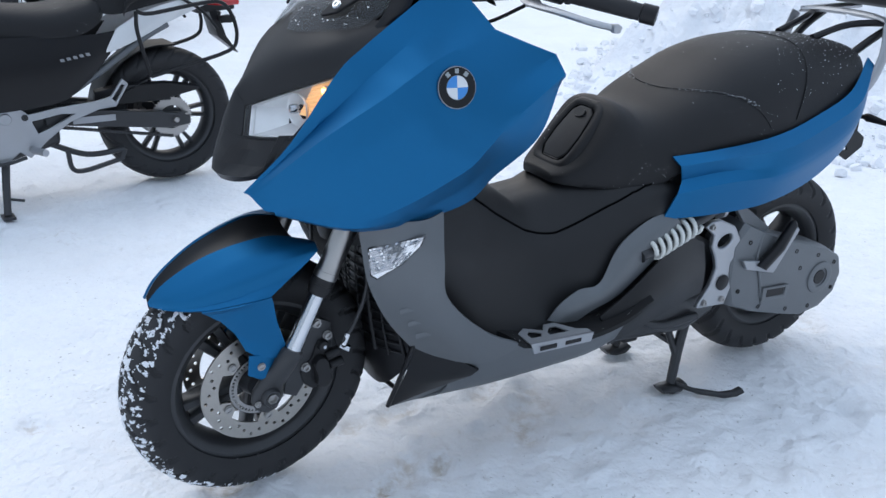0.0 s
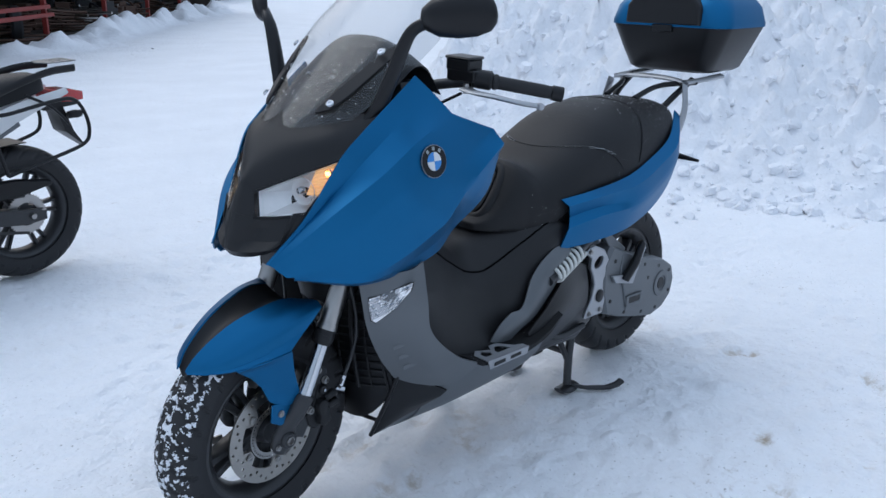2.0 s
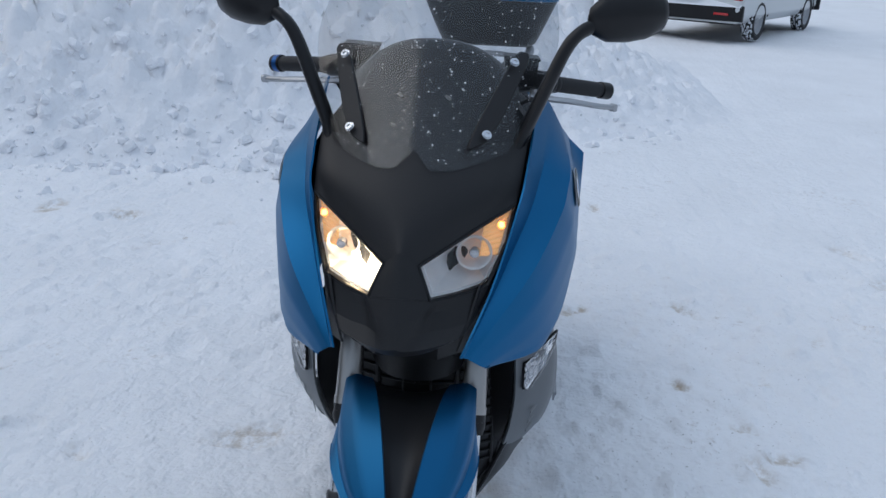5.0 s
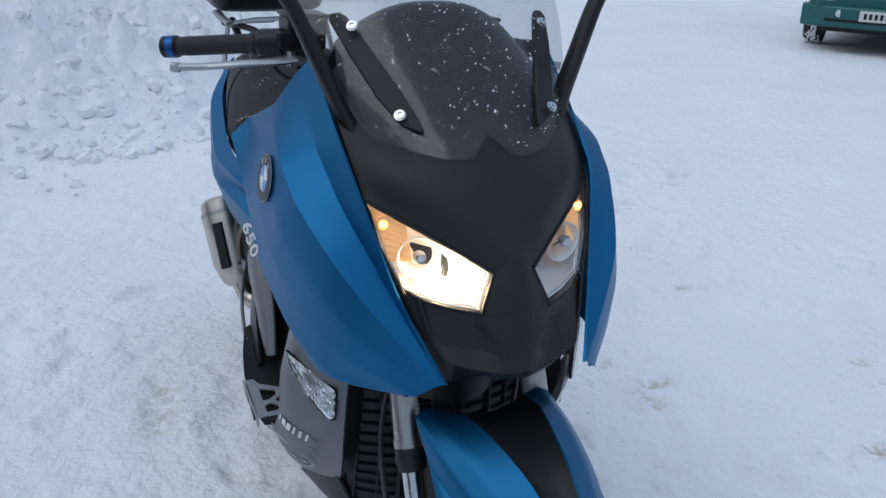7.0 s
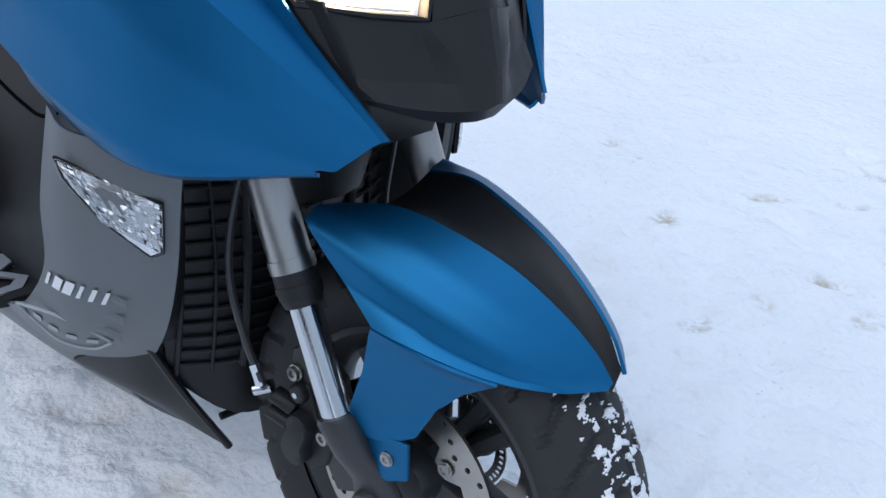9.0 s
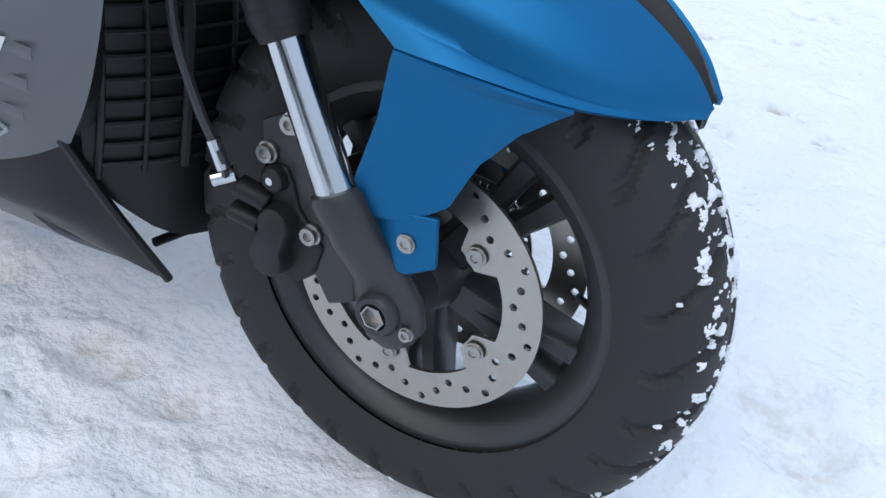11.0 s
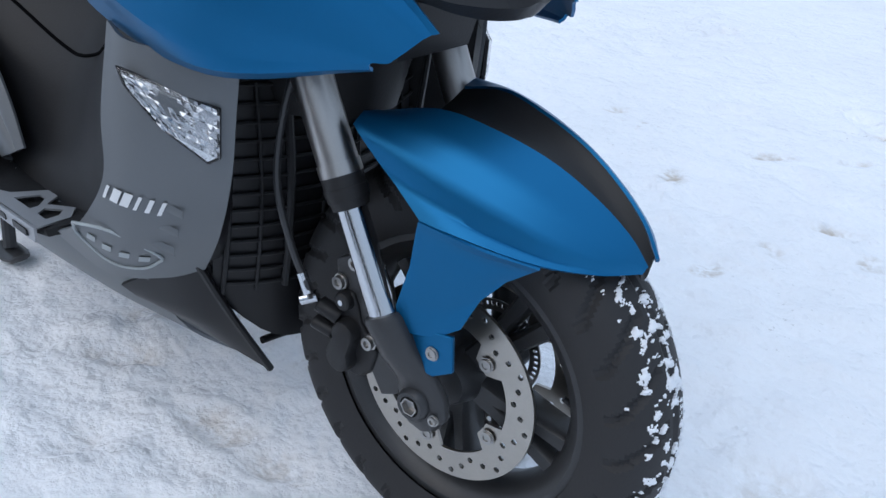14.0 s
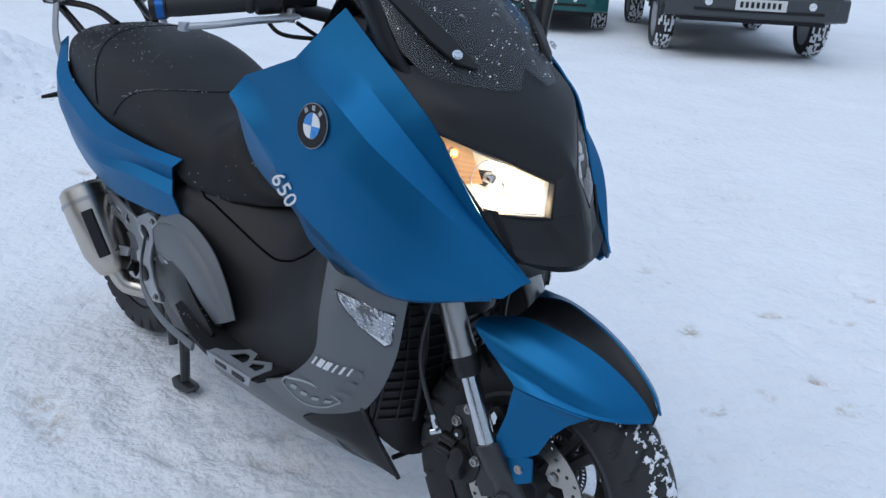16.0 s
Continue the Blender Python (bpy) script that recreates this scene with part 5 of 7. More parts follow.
        part("shield_sticker", tube(rim + rim[:1], 0.0022, 6, 4, close=False), STICKER, shield, "pale shield-shaped sticker outline")
        for i in range(4):
            a = V(-0.438, -0.284, 0.420).lerp(V(-0.368, -0.250, 0.400), i / 3)
            q = [laid(a + V(x, x * 0.47, 0) + V(0, z * 0.3, z)) for x, z in ((-0.010, -0.009), (0.004, -0.009), (0.010, 0.009), (-0.004, 0.009))]
            part("sticker_bar", loft([q, [p + facing * 0.0008 for p in q]]), STICKER, shield)

# radiator grille between the shields
grille = part("radiator_grille", sheet([[(-0.30, -0.185, 0.68), (-0.30, -0.185, 0.5), (-0.335, -0.17, 0.33)], [(-0.27, -0.09, 0.68), (-0.27, -0.09, 0.48), (-0.31, -0.09, 0.24)], [(-0.265, 0, 0.68), (-0.265, 0, 0.48), (-0.305, 0, 0.22)], [(-0.27, 0.09, 0.68), (-0.27, 0.09, 0.48), (-0.31, 0.09, 0.24)], [(-0.30, 0.185, 0.68), (-0.30, 0.185, 0.5), (-0.335, 0.17, 0.33)]], 6, 4, 0.005, True), SATIN, scooter, "black slotted radiator grille", angle=40)
bpy.context.view_layer.update()
def on_grille(y, z, out):
    ok, p, _, _ = grille.ray_cast(V(0, y, z), V(-1, 0, 0))
    return p + V(out, 0, 0)
for s in (1, -1):
    for i in range(13):
        z = 0.335 + 0.0245 * i
        part("slat", tube([on_grille(y * s, z + 0.10 * y, 0.004) for y in (0.004, 0.05, 0.10, 0.14, 0.168)], 0.0027, 6, 4), BLACK, grille)
    for y, r in ((0.03, 0.0028), (0.085, 0.0062), (0.125, 0.0028), (0.165, 0.004)):
        part("grille_post", tube([on_grille(y * s, z, 0.004) for z in (0.335, 0.42, 0.52, 0.645)], r, 8), BLACK, grille)
part("cross_bar", tube([V(-0.335, -0.095, 0.215), V(-0.33, 0, 0.21), V(-0.335, 0.095, 0.215)], 0.006, 10), SATIN, grille)
part("steering_shroud", loft([[V(-0.30 + 0.12 * c, 0.10 * q, 0.60) for c, q in ring(1, 16)], [V(-0.28 + 0.13 * c, 0.14 * q, 0.74) for c, q in ring(1, 16)], [V(-0.27 + 0.15 * c, 0.17 * q, 0.80) for c, q in ring(1, 16)]]), BLACK, scooter, "black steering shroud", angle=50)
part("lower_yoke", loft([[V(-0.20 + 0.035 * c, y, 0.70 + 0.02 * q) for c, q in ring(1, 10)] for y in (-0.14, -0.06, 0.06, 0.14)]), DARK, scooter, "black lower fork yoke", STEER, angle=50)

# black centre tunnel under the rider, with its lid
secs = []
for x, zt, ys, zs, ym, zm, yf, zf in ((-0.33, 0.80, 0.20, 0.76, 0.265, 0.62, 0.20, 0.50), (-0.40, 0.80, 0.18, 0.74, 0.255, 0.58, 0.225, 0.44), (-0.47, 0.765, 0.165, 0.715, 0.225, 0.56, 0.235, 0.395), (-0.55, 0.725, 0.145, 0.665, 0.195, 0.53, 0.24, 0.37),
                                      (-0.65, 0.652, 0.125, 0.605, 0.175, 0.50, 0.23, 0.37), (-0.74, 0.664, 0.122, 0.590, 0.178, 0.49, 0.225, 0.37), (-0.84, 0.70, 0.145, 0.625, 0.195, 0.52, 0.22, 0.38), (-0.94, 0.715, 0.17, 0.665, 0.205, 0.57, 0.21, 0.42),
                                      (-1.02, 0.72, 0.185, 0.68, 0.205, 0.60, 0.20, 0.46), (-1.10, 0.70, 0.17, 0.66, 0.18, 0.58, 0.17, 0.46)):
    half = spline([(x, 0, zt), (x, ys * 0.62, zt - 0.012), (x, ys, zs), (x, (ys + ym) / 2 + 0.008, (zs + zm) / 2), (x, ym, zm), (x, yf, zf)], 4)
    secs.append([V(p.x, -p.y, p.z) for p in half[:0:-1]] + half)
tunnel = part("centre_tunnel", loft(secs), BLACK, scooter, "black moulded centre tunnel", angle=50)
for s in (1, -1):
    bpy.context.view_layer.update()
    seam_line = [tunnel.closest_point_on_mesh(q)[1] for q in spline([V(-0.47, 0.222 * s, 0.775), V(-0.56, 0.178 * s, 0.675), V(-0.65, 0.146 * s, 0.602), V(-0.715, 0.134 * s, 0.575), V(-0.77, 0.142 * s, 0.588), V(-0.85, 0.162 * s, 0.63), V(-0.93, 0.18 * s, 0.672), V(-0.99, 0.186 * s, 0.705)], 8)]
    part("lid_seam", tube(seam_line, 0.003, 6, smooth=False), GAP, tunnel)
    # footboard and its bright tread plate
    board = part("footboard", sheet([[(-0.50, 0.17, 0.40), (-0.62, 0.16, 0.378), (-0.75, 0.16, 0.374), (-0.86, 0.17, 0.385), (-0.96, 0.18, 0.43)], [(-0.52, 0.24, 0.402), (-0.62, 0.235, 0.38), (-0.75, 0.24, 0.376), (-0.86, 0.245, 0.388), (-0.96, 0.235, 0.425)], [(-0.56, 0.296, 0.386), (-0.64, 0.302, 0.378), (-0.75, 0.303, 0.374), (-0.86, 0.292, 0.386), (-0.96, 0.272, 0.41)]], 6, 4, 0.012, True, s), MAT_RUBBER, scooter, "black rubber footboard sprinkled with snow", angle=40)
    def tread(u, v, w, s=s):
        return (-0.566 - u * 0.9, (0.308 - v) * s, 0.388 - 0.03 * u + w)
    part("tread_plate", plate([(0.0, 0.004), (0.0, 0.055), (0.03, 0.075), (0.075, 0.05), (0.095, 0.075), (0.13, 0.075), (0.165, 0.03), (0.195, 0.02), (0.195, 0.004)],
                              [[(0.02, 0.025), (0.02, 0.045), (0.035, 0.058), (0.062, 0.04), (0.05, 0.025)], [(0.078, 0.025), (0.078, 0.038), (0.1, 0.058), (0.12, 0.058), (0.14, 0.025)]], 0.003, tread), SILVER, board, "bright cut-out aluminium tread plate")
    part("tread_edge", loft([[V(-0.566, 0.305 * s, 0.391), V(-0.566, 0.309 * s, 0.391), V(-0.578, 0.306 * s, 0.362), V(-0.578, 0.302 * s, 0.362)], [V(-0.742, 0.308 * s, 0.386), V(-0.742, 0.312 * s, 0.386), V(-0.738, 0.310 * s, 0.362), V(-0.738, 0.306 * s, 0.362)]]), SILVER, board)
    for x in (-0.615, -0.685):
        part("edge_slot", box(x, 0.309 * s, 0.374, 0.045, 0.004, 0.010), SATIN, board)

# seat: front pad with its cover, rider's hollow, stitched step, passenger's pad
secs = []
for x, zt, w, zb in ((-0.762, 0.700, 0.06, 0.688), (-0.785, 0.714, 0.09, 0.687), (-0.82, 0.744, 0.115, 0.684), (-0.855, 0.786, 0.130, 0.680), (-0.89, 0.832, 0.142, 0.676), (-0.918, 0.864, 0.150, 0.671), (-0.945, 0.867, 0.160, 0.666), (-0.985, 0.848, 0.172, 0.664), (-1.035, 0.853, 0.188, 0.695), (-1.10, 0.888, 0.203, 0.735), (-1.18, 0.929, 0.213, 0.752),
                           (-1.28, 0.976, 0.220, 0.76), (-1.40, 1.001, 0.226, 0.775), (-1.52, 1.005, 0.214, 0.805), (-1.64, 1.0, 0.192, 0.845), (-1.73, 0.985, 0.162, 0.89), (-1.78, 0.955, 0.10, 0.92)):
    n = 22
    half = [V(x, w * math.sin(a) ** 0.72 if a > 0 else 0.0, zb + (zt - zb) * (max(0.0, math.cos(a)) ** 0.62)) for a in [math.pi / 2 * i / n for i in range(n + 1)]]
    half = half + [V(x, w * 0.97, zb - 0.01)]
    secs.append([V(p.x, -p.y, p.z) for p in half[:0:-1]] + half)
cols = [spline([sc[k] for sc in secs], 4) for k in range(len(secs[0]))]
secs = [[c[i] for c in cols] for i in range(len(cols[0]))]
seat = part("seat", loft(secs), VINYL, scooter, "black stepped vinyl seat dusted with snow", angle=70)
def curved_seam(x_mid, x_side):
    out = []
    nn = len(secs[0])
    for j in range(2, nn - 2):
        f = abs(j - (nn - 1) / 2) / ((nn - 1) / 2)
        x = x_mid + (x_side - x_mid) * f ** 1.6
        k = min(range(len(secs)), key=lambda i: abs(secs[i][j].x - x))
        k = max(1, min(len(secs) - 2, k))
        a, b = secs[k], secs[k + 1 if secs[k][j].x > x else k - 1]
        t = 0 if abs(b[j].x - a[j].x) < 1e-6 else (x - a[j].x) / (b[j].x - a[j].x)
        p = a[j].lerp(b[j], max(0, min(1, t)))
        out.append(V(p.x, p.y * 1.006, p.z + 0.001))
    return out
part("front_seam", tube(curved_seam(-1.10, -1.36), 0.0012, 6, smooth=False), SATIN, seat, "stitched seam with snow in it")
rnd = random.Random(12)
crumbs = []
for p in curved_seam(-1.10, -1.36) * 7:
    q = p + V(rnd.gauss(-0.004, 0.006), rnd.gauss(0, 0.006), 0.0)
    if p.z > 0.86:
        crumbs.append(moved(Matrix.Translation(q) @ Matrix.Scale(rnd.uniform(0.0007, 0.0018), 4), PEBBLE))
for i in range(420):
    x, j = rnd.gauss(-1.58, 0.10), int(rnd.gauss(len(secs[0]) / 2, 8))
    k = min(range(len(secs)), key=lambda i: abs(secs[i][len(secs[0]) // 2].x - x))
    if 4 < j < len(secs[0]) - 4 and 1 < k < len(secs) - 2:
        q = secs[k][j].lerp(secs[k][j + 1], rnd.random()).lerp(secs[k + 1][j], rnd.random())
        crumbs.append(moved(Matrix.Translation(q) @ Matrix.Scale(rnd.uniform(0.0007, 0.002), 4), PEBBLE))
snow_dust = part("snow_dust", joined(*crumbs), CLEAN, seat, "fine dry snow lying on the seat", fix=False)
snow_dust["kind"] = "stuff"
part("rear_seam", tube(curved_seam(-1.50, -1.40), 0.0018, 6, smooth=False), SATIN, seat, "stitched seam")
# long eight-sided cover let into the front of the seat, with a thumb notch at its top
m = Matrix.Translation((-0.856, 0, 0.779)) @ Matrix.Rotation(radians(50), 4, "Y")
lid = [(-0.078, 0.022), (-0.062, 0.040), (0.0, 0.049), (0.055, 0.047), (0.078, 0.030), (0.078, -0.030), (0.055, -0.047), (0.0, -0.049), (-0.062, -0.040), (-0.078, -0.022)]
pad = part("seat_front_cover", loft([[m @ V(x * k, y * k, h) for x, y in lid] for h, k in ((-0.02, 1.0), (0.006, 1.0), (0.010, 0.95), (0.013, 0.6), (0.014, 0.2))]), BLACK, seat, "long black cover with a thumb notch", angle=25)
part("cover_groove", tube([m @ V(x * 1.03, y * 1.04, 0.007) for x, y in lid + lid[:1]], 0.003, 6, smooth=False, close=False), GAP, seat)
part("cover_rim", tube([m @ V(x * 1.15, y * 1.30, -0.003) for x, y in lid + lid[:1]], 0.0165, 12, 3, close=False), VINYL, seat, "padded rim round the cover", angle=60)
part("cover_pull", loft([[m @ V(-0.056 + 0.013 * c, 0.020 * q, h) for c, q in ring(1, 16)] for h in (0.009, 0.0175)]), SATIN, seat, angle=40)

# blue tail panels, with a hollow between two folds
for s in (1, -1):
    rows = [[(-1.032, 0.190, 0.752), (-1.16, 0.222, 0.767), (-1.34, 0.234, 0.788), (-1.50, 0.224, 0.829), (-1.64, 0.204, 0.879), (-1.752, 0.152, 0.955)],
            [(-1.040, 0.216, 0.733), (-1.17, 0.256, 0.752), (-1.34, 0.273, 0.764), (-1.50, 0.258, 0.802), (-1.645, 0.238, 0.856), (-1.762, 0.169, 0.937)],
            [(-1.058, 0.207, 0.694), (-1.18, 0.243, 0.714), (-1.34, 0.280, 0.717), (-1.50, 0.265, 0.752), (-1.648, 0.240, 0.815), (-1.765, 0.168, 0.91)],
            [(-1.034, 0.223, 0.664), (-1.17, 0.259, 0.688), (-1.34, 0.280, 0.697), (-1.505, 0.264, 0.735), (-1.652, 0.238, 0.80), (-1.765, 0.166, 0.90)],
            [(-1.012, 0.207, 0.594), (-1.17, 0.230, 0.596), (-1.33, 0.250, 0.612), (-1.515, 0.242, 0.662), (-1.66, 0.221, 0.755), (-1.765, 0.160, 0.88)],
            [(-1.018, 0.185, 0.588), (-1.17, 0.204, 0.59), (-1.33, 0.222, 0.604), (-1.515, 0.214, 0.654), (-1.655, 0.196, 0.748), (-1.76, 0.142, 0.872)]]
    part("tail_panel", sheet(rows, 6, 4, 0.004, False, s), BLUE, scooter, "satin blue tail side panel", angle=24, creases=[spline([V(p[0], p[1] * s, p[2]) for p in rows[k]], 6) for k in (4,)])
part("tail_core", loft([[V(x, y * w, z + 0.0) for y, z in ((-1, z0), (-1, z1), (1, z1), (1, z0))] for x, w, z0, z1 in ((-1.06, 0.165, 0.47, 0.71), (-1.2, 0.19, 0.60, 0.75), (-1.5, 0.195, 0.68, 0.8), (-1.74, 0.135, 0.875, 0.925), (-1.80, 0.09, 0.9, 0.925))]), BLACK, scooter, "black tail core", bevel=0.01)
# rear wheel
rear_wheel = part("rear_wheel", moved(Matrix.Translation(RA), rim_mesh(0.196, 0.125)), DARK, scooter, "black cast rear wheel")
part("hub", moved(Matrix.Translation(RA), lathe([(0.0, -0.06), (0.05, -0.06), (0.055, -0.03), (0.055, 0.05), (0.0, 0.05)], 32)), DARK, rear_wheel)
for i in range(5):
    for q in (-1, 1):
        part("spoke", moved(Matrix.Translation(RA), spoke(2 * math.pi * (i + q * 0.11) / 5 + 0.1, 0.045, 0.17, 0.034, 0.028, 0.07, 0.05)), DARK, rear_wheel)
part("tyre", moved(Matrix.Translation(RA), tyre_mesh(0.295, 0.166, 0.201, 0.13, slanted(24, -1.3), 360)), RUBBER, rear_wheel, "wide black rear tyre", angle=25)
part("brake_disc", moved(Matrix.Translation(RA + V(0, -0.085, 0)), disc_mesh(0.135, 0.098, 5, 0.088, 40)), STEEL, rear_wheel, "drilled rear brake disc", angle=30)
part("rear_hugger", sheet([[(RA.x + 0.30 * math.cos(a), y, RA.z + 0.30 * math.sin(a)) for a in (0.5, 0.8, 1.1, 1.4)] for y in (-0.085, 0, 0.085)], 5, 3, 0.004, True), BLACK, scooter, "black inner mudguard")

# grey side cover and dark lower panel, on both sides
for s in (1, -1):
    rows = [[(-0.668, 0.226, 0.392), (-0.70, 0.232, 0.435), (-0.755, 0.23, 0.46), (-0.82, 0.222, 0.462), (-0.875, 0.212, 0.545), (-0.96, 0.21, 0.6), (-1.05, 0.2, 0.612)],
            [(-0.70, 0.238, 0.385), (-0.73, 0.246, 0.415), (-0.775, 0.244, 0.43), (-0.84, 0.236, 0.445), (-0.905, 0.232, 0.515), (-0.985, 0.23, 0.565), (-1.065, 0.214, 0.585)],
            [(-0.75, 0.238, 0.38), (-0.77, 0.24, 0.392), (-0.80, 0.238, 0.402), (-0.87, 0.232, 0.42), (-0.95, 0.226, 0.47), (-1.02, 0.218, 0.515), (-1.10, 0.205, 0.545)]]
    if s < 0:
        rows = [[(-1.13, 0.200, 0.585), (-1.05, 0.208, 0.612), (-0.96, 0.212, 0.612), (-0.86, 0.215, 0.572), (-0.79, 0.222, 0.505), (-0.745, 0.230, 0.437)],
                [(-1.14, 0.222, 0.54), (-1.06, 0.234, 0.56), (-0.98, 0.238, 0.558), (-0.895, 0.241, 0.52), (-0.83, 0.242, 0.468), (-0.775, 0.240, 0.422)],
                [(-1.13, 0.222, 0.49), (-1.07, 0.232, 0.502), (-1.01, 0.236, 0.50), (-0.945, 0.238, 0.475), (-0.885, 0.240, 0.437), (-0.82, 0.238, 0.402)],
                [(-1.12, 0.212, 0.482), (-1.07, 0.220, 0.492), (-1.01, 0.224, 0.490), (-0.945, 0.226, 0.466), (-0.885, 0.226, 0.428), (-0.82, 0.226, 0.394)]]
    if s < 0:
        fold = [[tuple(V(*a).lerp(V(*b), k) + V(0, d, 0)) for a, b in zip(rows[0], rows[1])] for k, d in ((0.42, 0.003), (0.56, -0.004))]
        rows = [rows[0], *fold, *rows[1:]]
    cover = part("side_cover", sheet(rows, 5, 4, 0.005, True, s), GREY, scooter, "grey moulded side cover" if s > 0 else "large rounded grey side cover", angle=40)
    if s < 0:
        cast = [[(-1.17, 0.19, 0.52), (-1.10, 0.205, 0.505), (-1.03, 0.214, 0.492), (-0.96, 0.218, 0.465)], [(-1.17, 0.20, 0.46), (-1.10, 0.218, 0.452), (-1.03, 0.224, 0.44), (-0.97, 0.226, 0.425)], [(-1.15, 0.19, 0.41), (-1.09, 0.205, 0.405), (-1.03, 0.212, 0.40), (-0.98, 0.216, 0.395)]]
        casting = part("clutch_cover", sheet(cast, 5, 4, 0.006, True, s), ENGINE, cover, "cast engine cover with slots", angle=40)
        for i in range(4):
            part("cover_slot", loft([[V(x, y, z) for y, z in ((-0.223, z0), (-0.229, z0 + 0.002), (-0.229, z0 + 0.010), (-0.222, z0 + 0.012))] for x, z0 in ((-1.105 + 0.014 * i, 0.486 - 0.018 * i), (-1.055 + 0.014 * i, 0.480 - 0.018 * i))]), SILVER, casting, bevel=0.002)
        part("frame_strip", loft([[p + V(0.004 * c, 0.005 * q, 0.013 * c) for c, q in ring(1, 10)] for p in spline([V(-1.215, -0.215, 0.50), V(-1.215, -0.232, 0.43), V(-1.185, -0.245, 0.365), V(-1.06, -0.256, 0.322), V(-0.893, -0.266, 0.318)], 5)]), GREY, cover, "grey curved frame strip", angle=50)
    rows = [[(-0.80, 0.262, 0.392), (-0.90, 0.25, 0.44), (-1.0, 0.235, 0.50), (-1.10, 0.21, 0.53), (-1.19, 0.19, 0.50)],
            [(-0.82, 0.268, 0.35), (-0.92, 0.262, 0.385), (-1.03, 0.245, 0.42), (-1.12, 0.222, 0.43), (-1.20, 0.20, 0.42)],
            [(-0.85, 0.245, 0.295), (-0.95, 0.238, 0.315), (-1.05, 0.225, 0.335), (-1.14, 0.205, 0.345), (-1.21, 0.19, 0.35)]]
    part("lower_side_panel", sheet(rows, 5, 4, 0.005, True, s), SATIN, scooter, "dark lower side panel", angle=40)
# engine block behind the covers
part("engine_block", loft([[V(x, y * w, z) for y, z in ((-1, z0), (-1.0, z1), (1.0, z1), (1, z0))] for x, w, z0, z1 in ((-0.70, 0.14, 0.26, 0.42), (-0.95, 0.17, 0.24, 0.50), (-1.2, 0.165, 0.22, 0.5), (-1.34, 0.13, 0.24, 0.44))]), DARK, scooter, "dark engine block", bevel=0.015)

# swingarm plates with round windows
for s in (1, -1):
    out = [(-1.186, 0.542), (-1.205, 0.556), (-1.238, 0.558), (-1.295, 0.532), (-1.325, 0.49), (-1.325, 0.46), (-1.300, 0.42), (-1.302, 0.39), (-1.318, 0.345), (-1.303, 0.297), (-1.20, 0.302), (-1.205, 0.318), (-1.237, 0.365), (-1.250, 0.414), (-1.238, 0.45), (-1.220, 0.478), (-1.222, 0.515)]
    arm = part("pivot_plate", plate(out, [[(-1.266 + 0.026 * c - 0.006 * q, 0.492 + 0.020 * q) for c, q in ring(1, 18)]], 0.016, lambda u, v, w, s=s: (u, (0.178 + w) * s, v)), ALU, scooter, "cast aluminium pivot plate with oval window", bevel=0.004)
    part("pivot_cap", moved(Matrix.Translation((-1.280, 0.19 * s, 0.368)) @ Matrix.Scale(s, 4, (0, 1, 0)), lathe([(0, 0.0), (0.022, 0.0), (0.023, 0.007), (0.018, 0.010), (0, 0.010)], 24)), SATIN, arm, "black pivot cap")
    for x, z in ((-1.222, 0.316), (-1.288, 0.316), (-1.208, 0.541)):
        part("plate_bolt", moved(Matrix.Translation((x, 0.195 * s, z)) @ Matrix.Scale(s, 4, (0, 1, 0)), bolt(0.008, 0.006)), STEEL, arm)
# shock absorber with white spring on the left
p0, p1 = V(-0.965, 0.222, 0.522), V(-1.20, 0.188, 0.585)
d = (p1 - p0).normalized()
u1 = d.cross(V(0, 0, 1)).normalized()
u2 = u1.cross(d)
coil = [p0.lerp(p1, 0.70 * i / 126) + (u1 * math.cos(2 * math.pi * i / 18) + u2 * math.sin(2 * math.pi * i / 18)) * 0.027 for i in range(127)]
shock = part("shock_absorber", tube([p0 - d * 0.03, p1 + d * 0.03], 0.017, 16, smooth=False), DARK, scooter, "shock absorber with white coil spring")
part("spring", tube(coil, 0.006, 8, smooth=False), SPRING, shock, "white coil spring", angle=60)
part("shock_eye", tube([p1 + d * 0.02, p1 + d * 0.03, p1 + d * 0.05], [0.03, 0.032, 0.02], 16, smooth=False), ALU, shock)

# transmission case on the left
out = [(-1.30, 0.47), (-1.345, 0.53), (-1.40, 0.505), (-1.50, 0.465), (-1.60, 0.432), (-1.70, 0.405), (-1.77, 0.365), (-1.79, 0.31), (-1.775, 0.25), (-1.72, 0.21), (-1.64, 0.195), (-1.55, 0.215), (-1.42, 0.25), (-1.33, 0.285), (-1.305, 0.36)]
case_g = []
for y, k in ((0.095, 1.03), (0.165, 1.03), (0.184, 1.015), (0.196, 0.965), (0.199, 0.80)):
    c = V(-1.55, 0, 0.335)
    case_g.append([V(c.x + (u - c.x) * k, y, c.z + (v - c.z) * k) for u, v in out])
gearcase = part("transmission_case", loft(case_g), ENGINE, scooter, "grey cast transmission case with round boss", angle=35)
part("case_rib", tube([V(-1.405, 0.197, 0.49), V(-1.395, 0.201, 0.42), V(-1.42, 0.201, 0.36), V(-1.45, 0.199, 0.27)], 0.004, 6), ENGINE, gearcase)
part("case_boss", moved(Matrix.Translation((-1.685, 0.189, 0.315)), lathe([(0.052, 0.0), (0.05, 0.014), (0.044, 0.016), (0.03, 0.014), (0.028, 0.004), (0, 0.004)], 28)), ENGINE, gearcase, "round boss with dark centre")
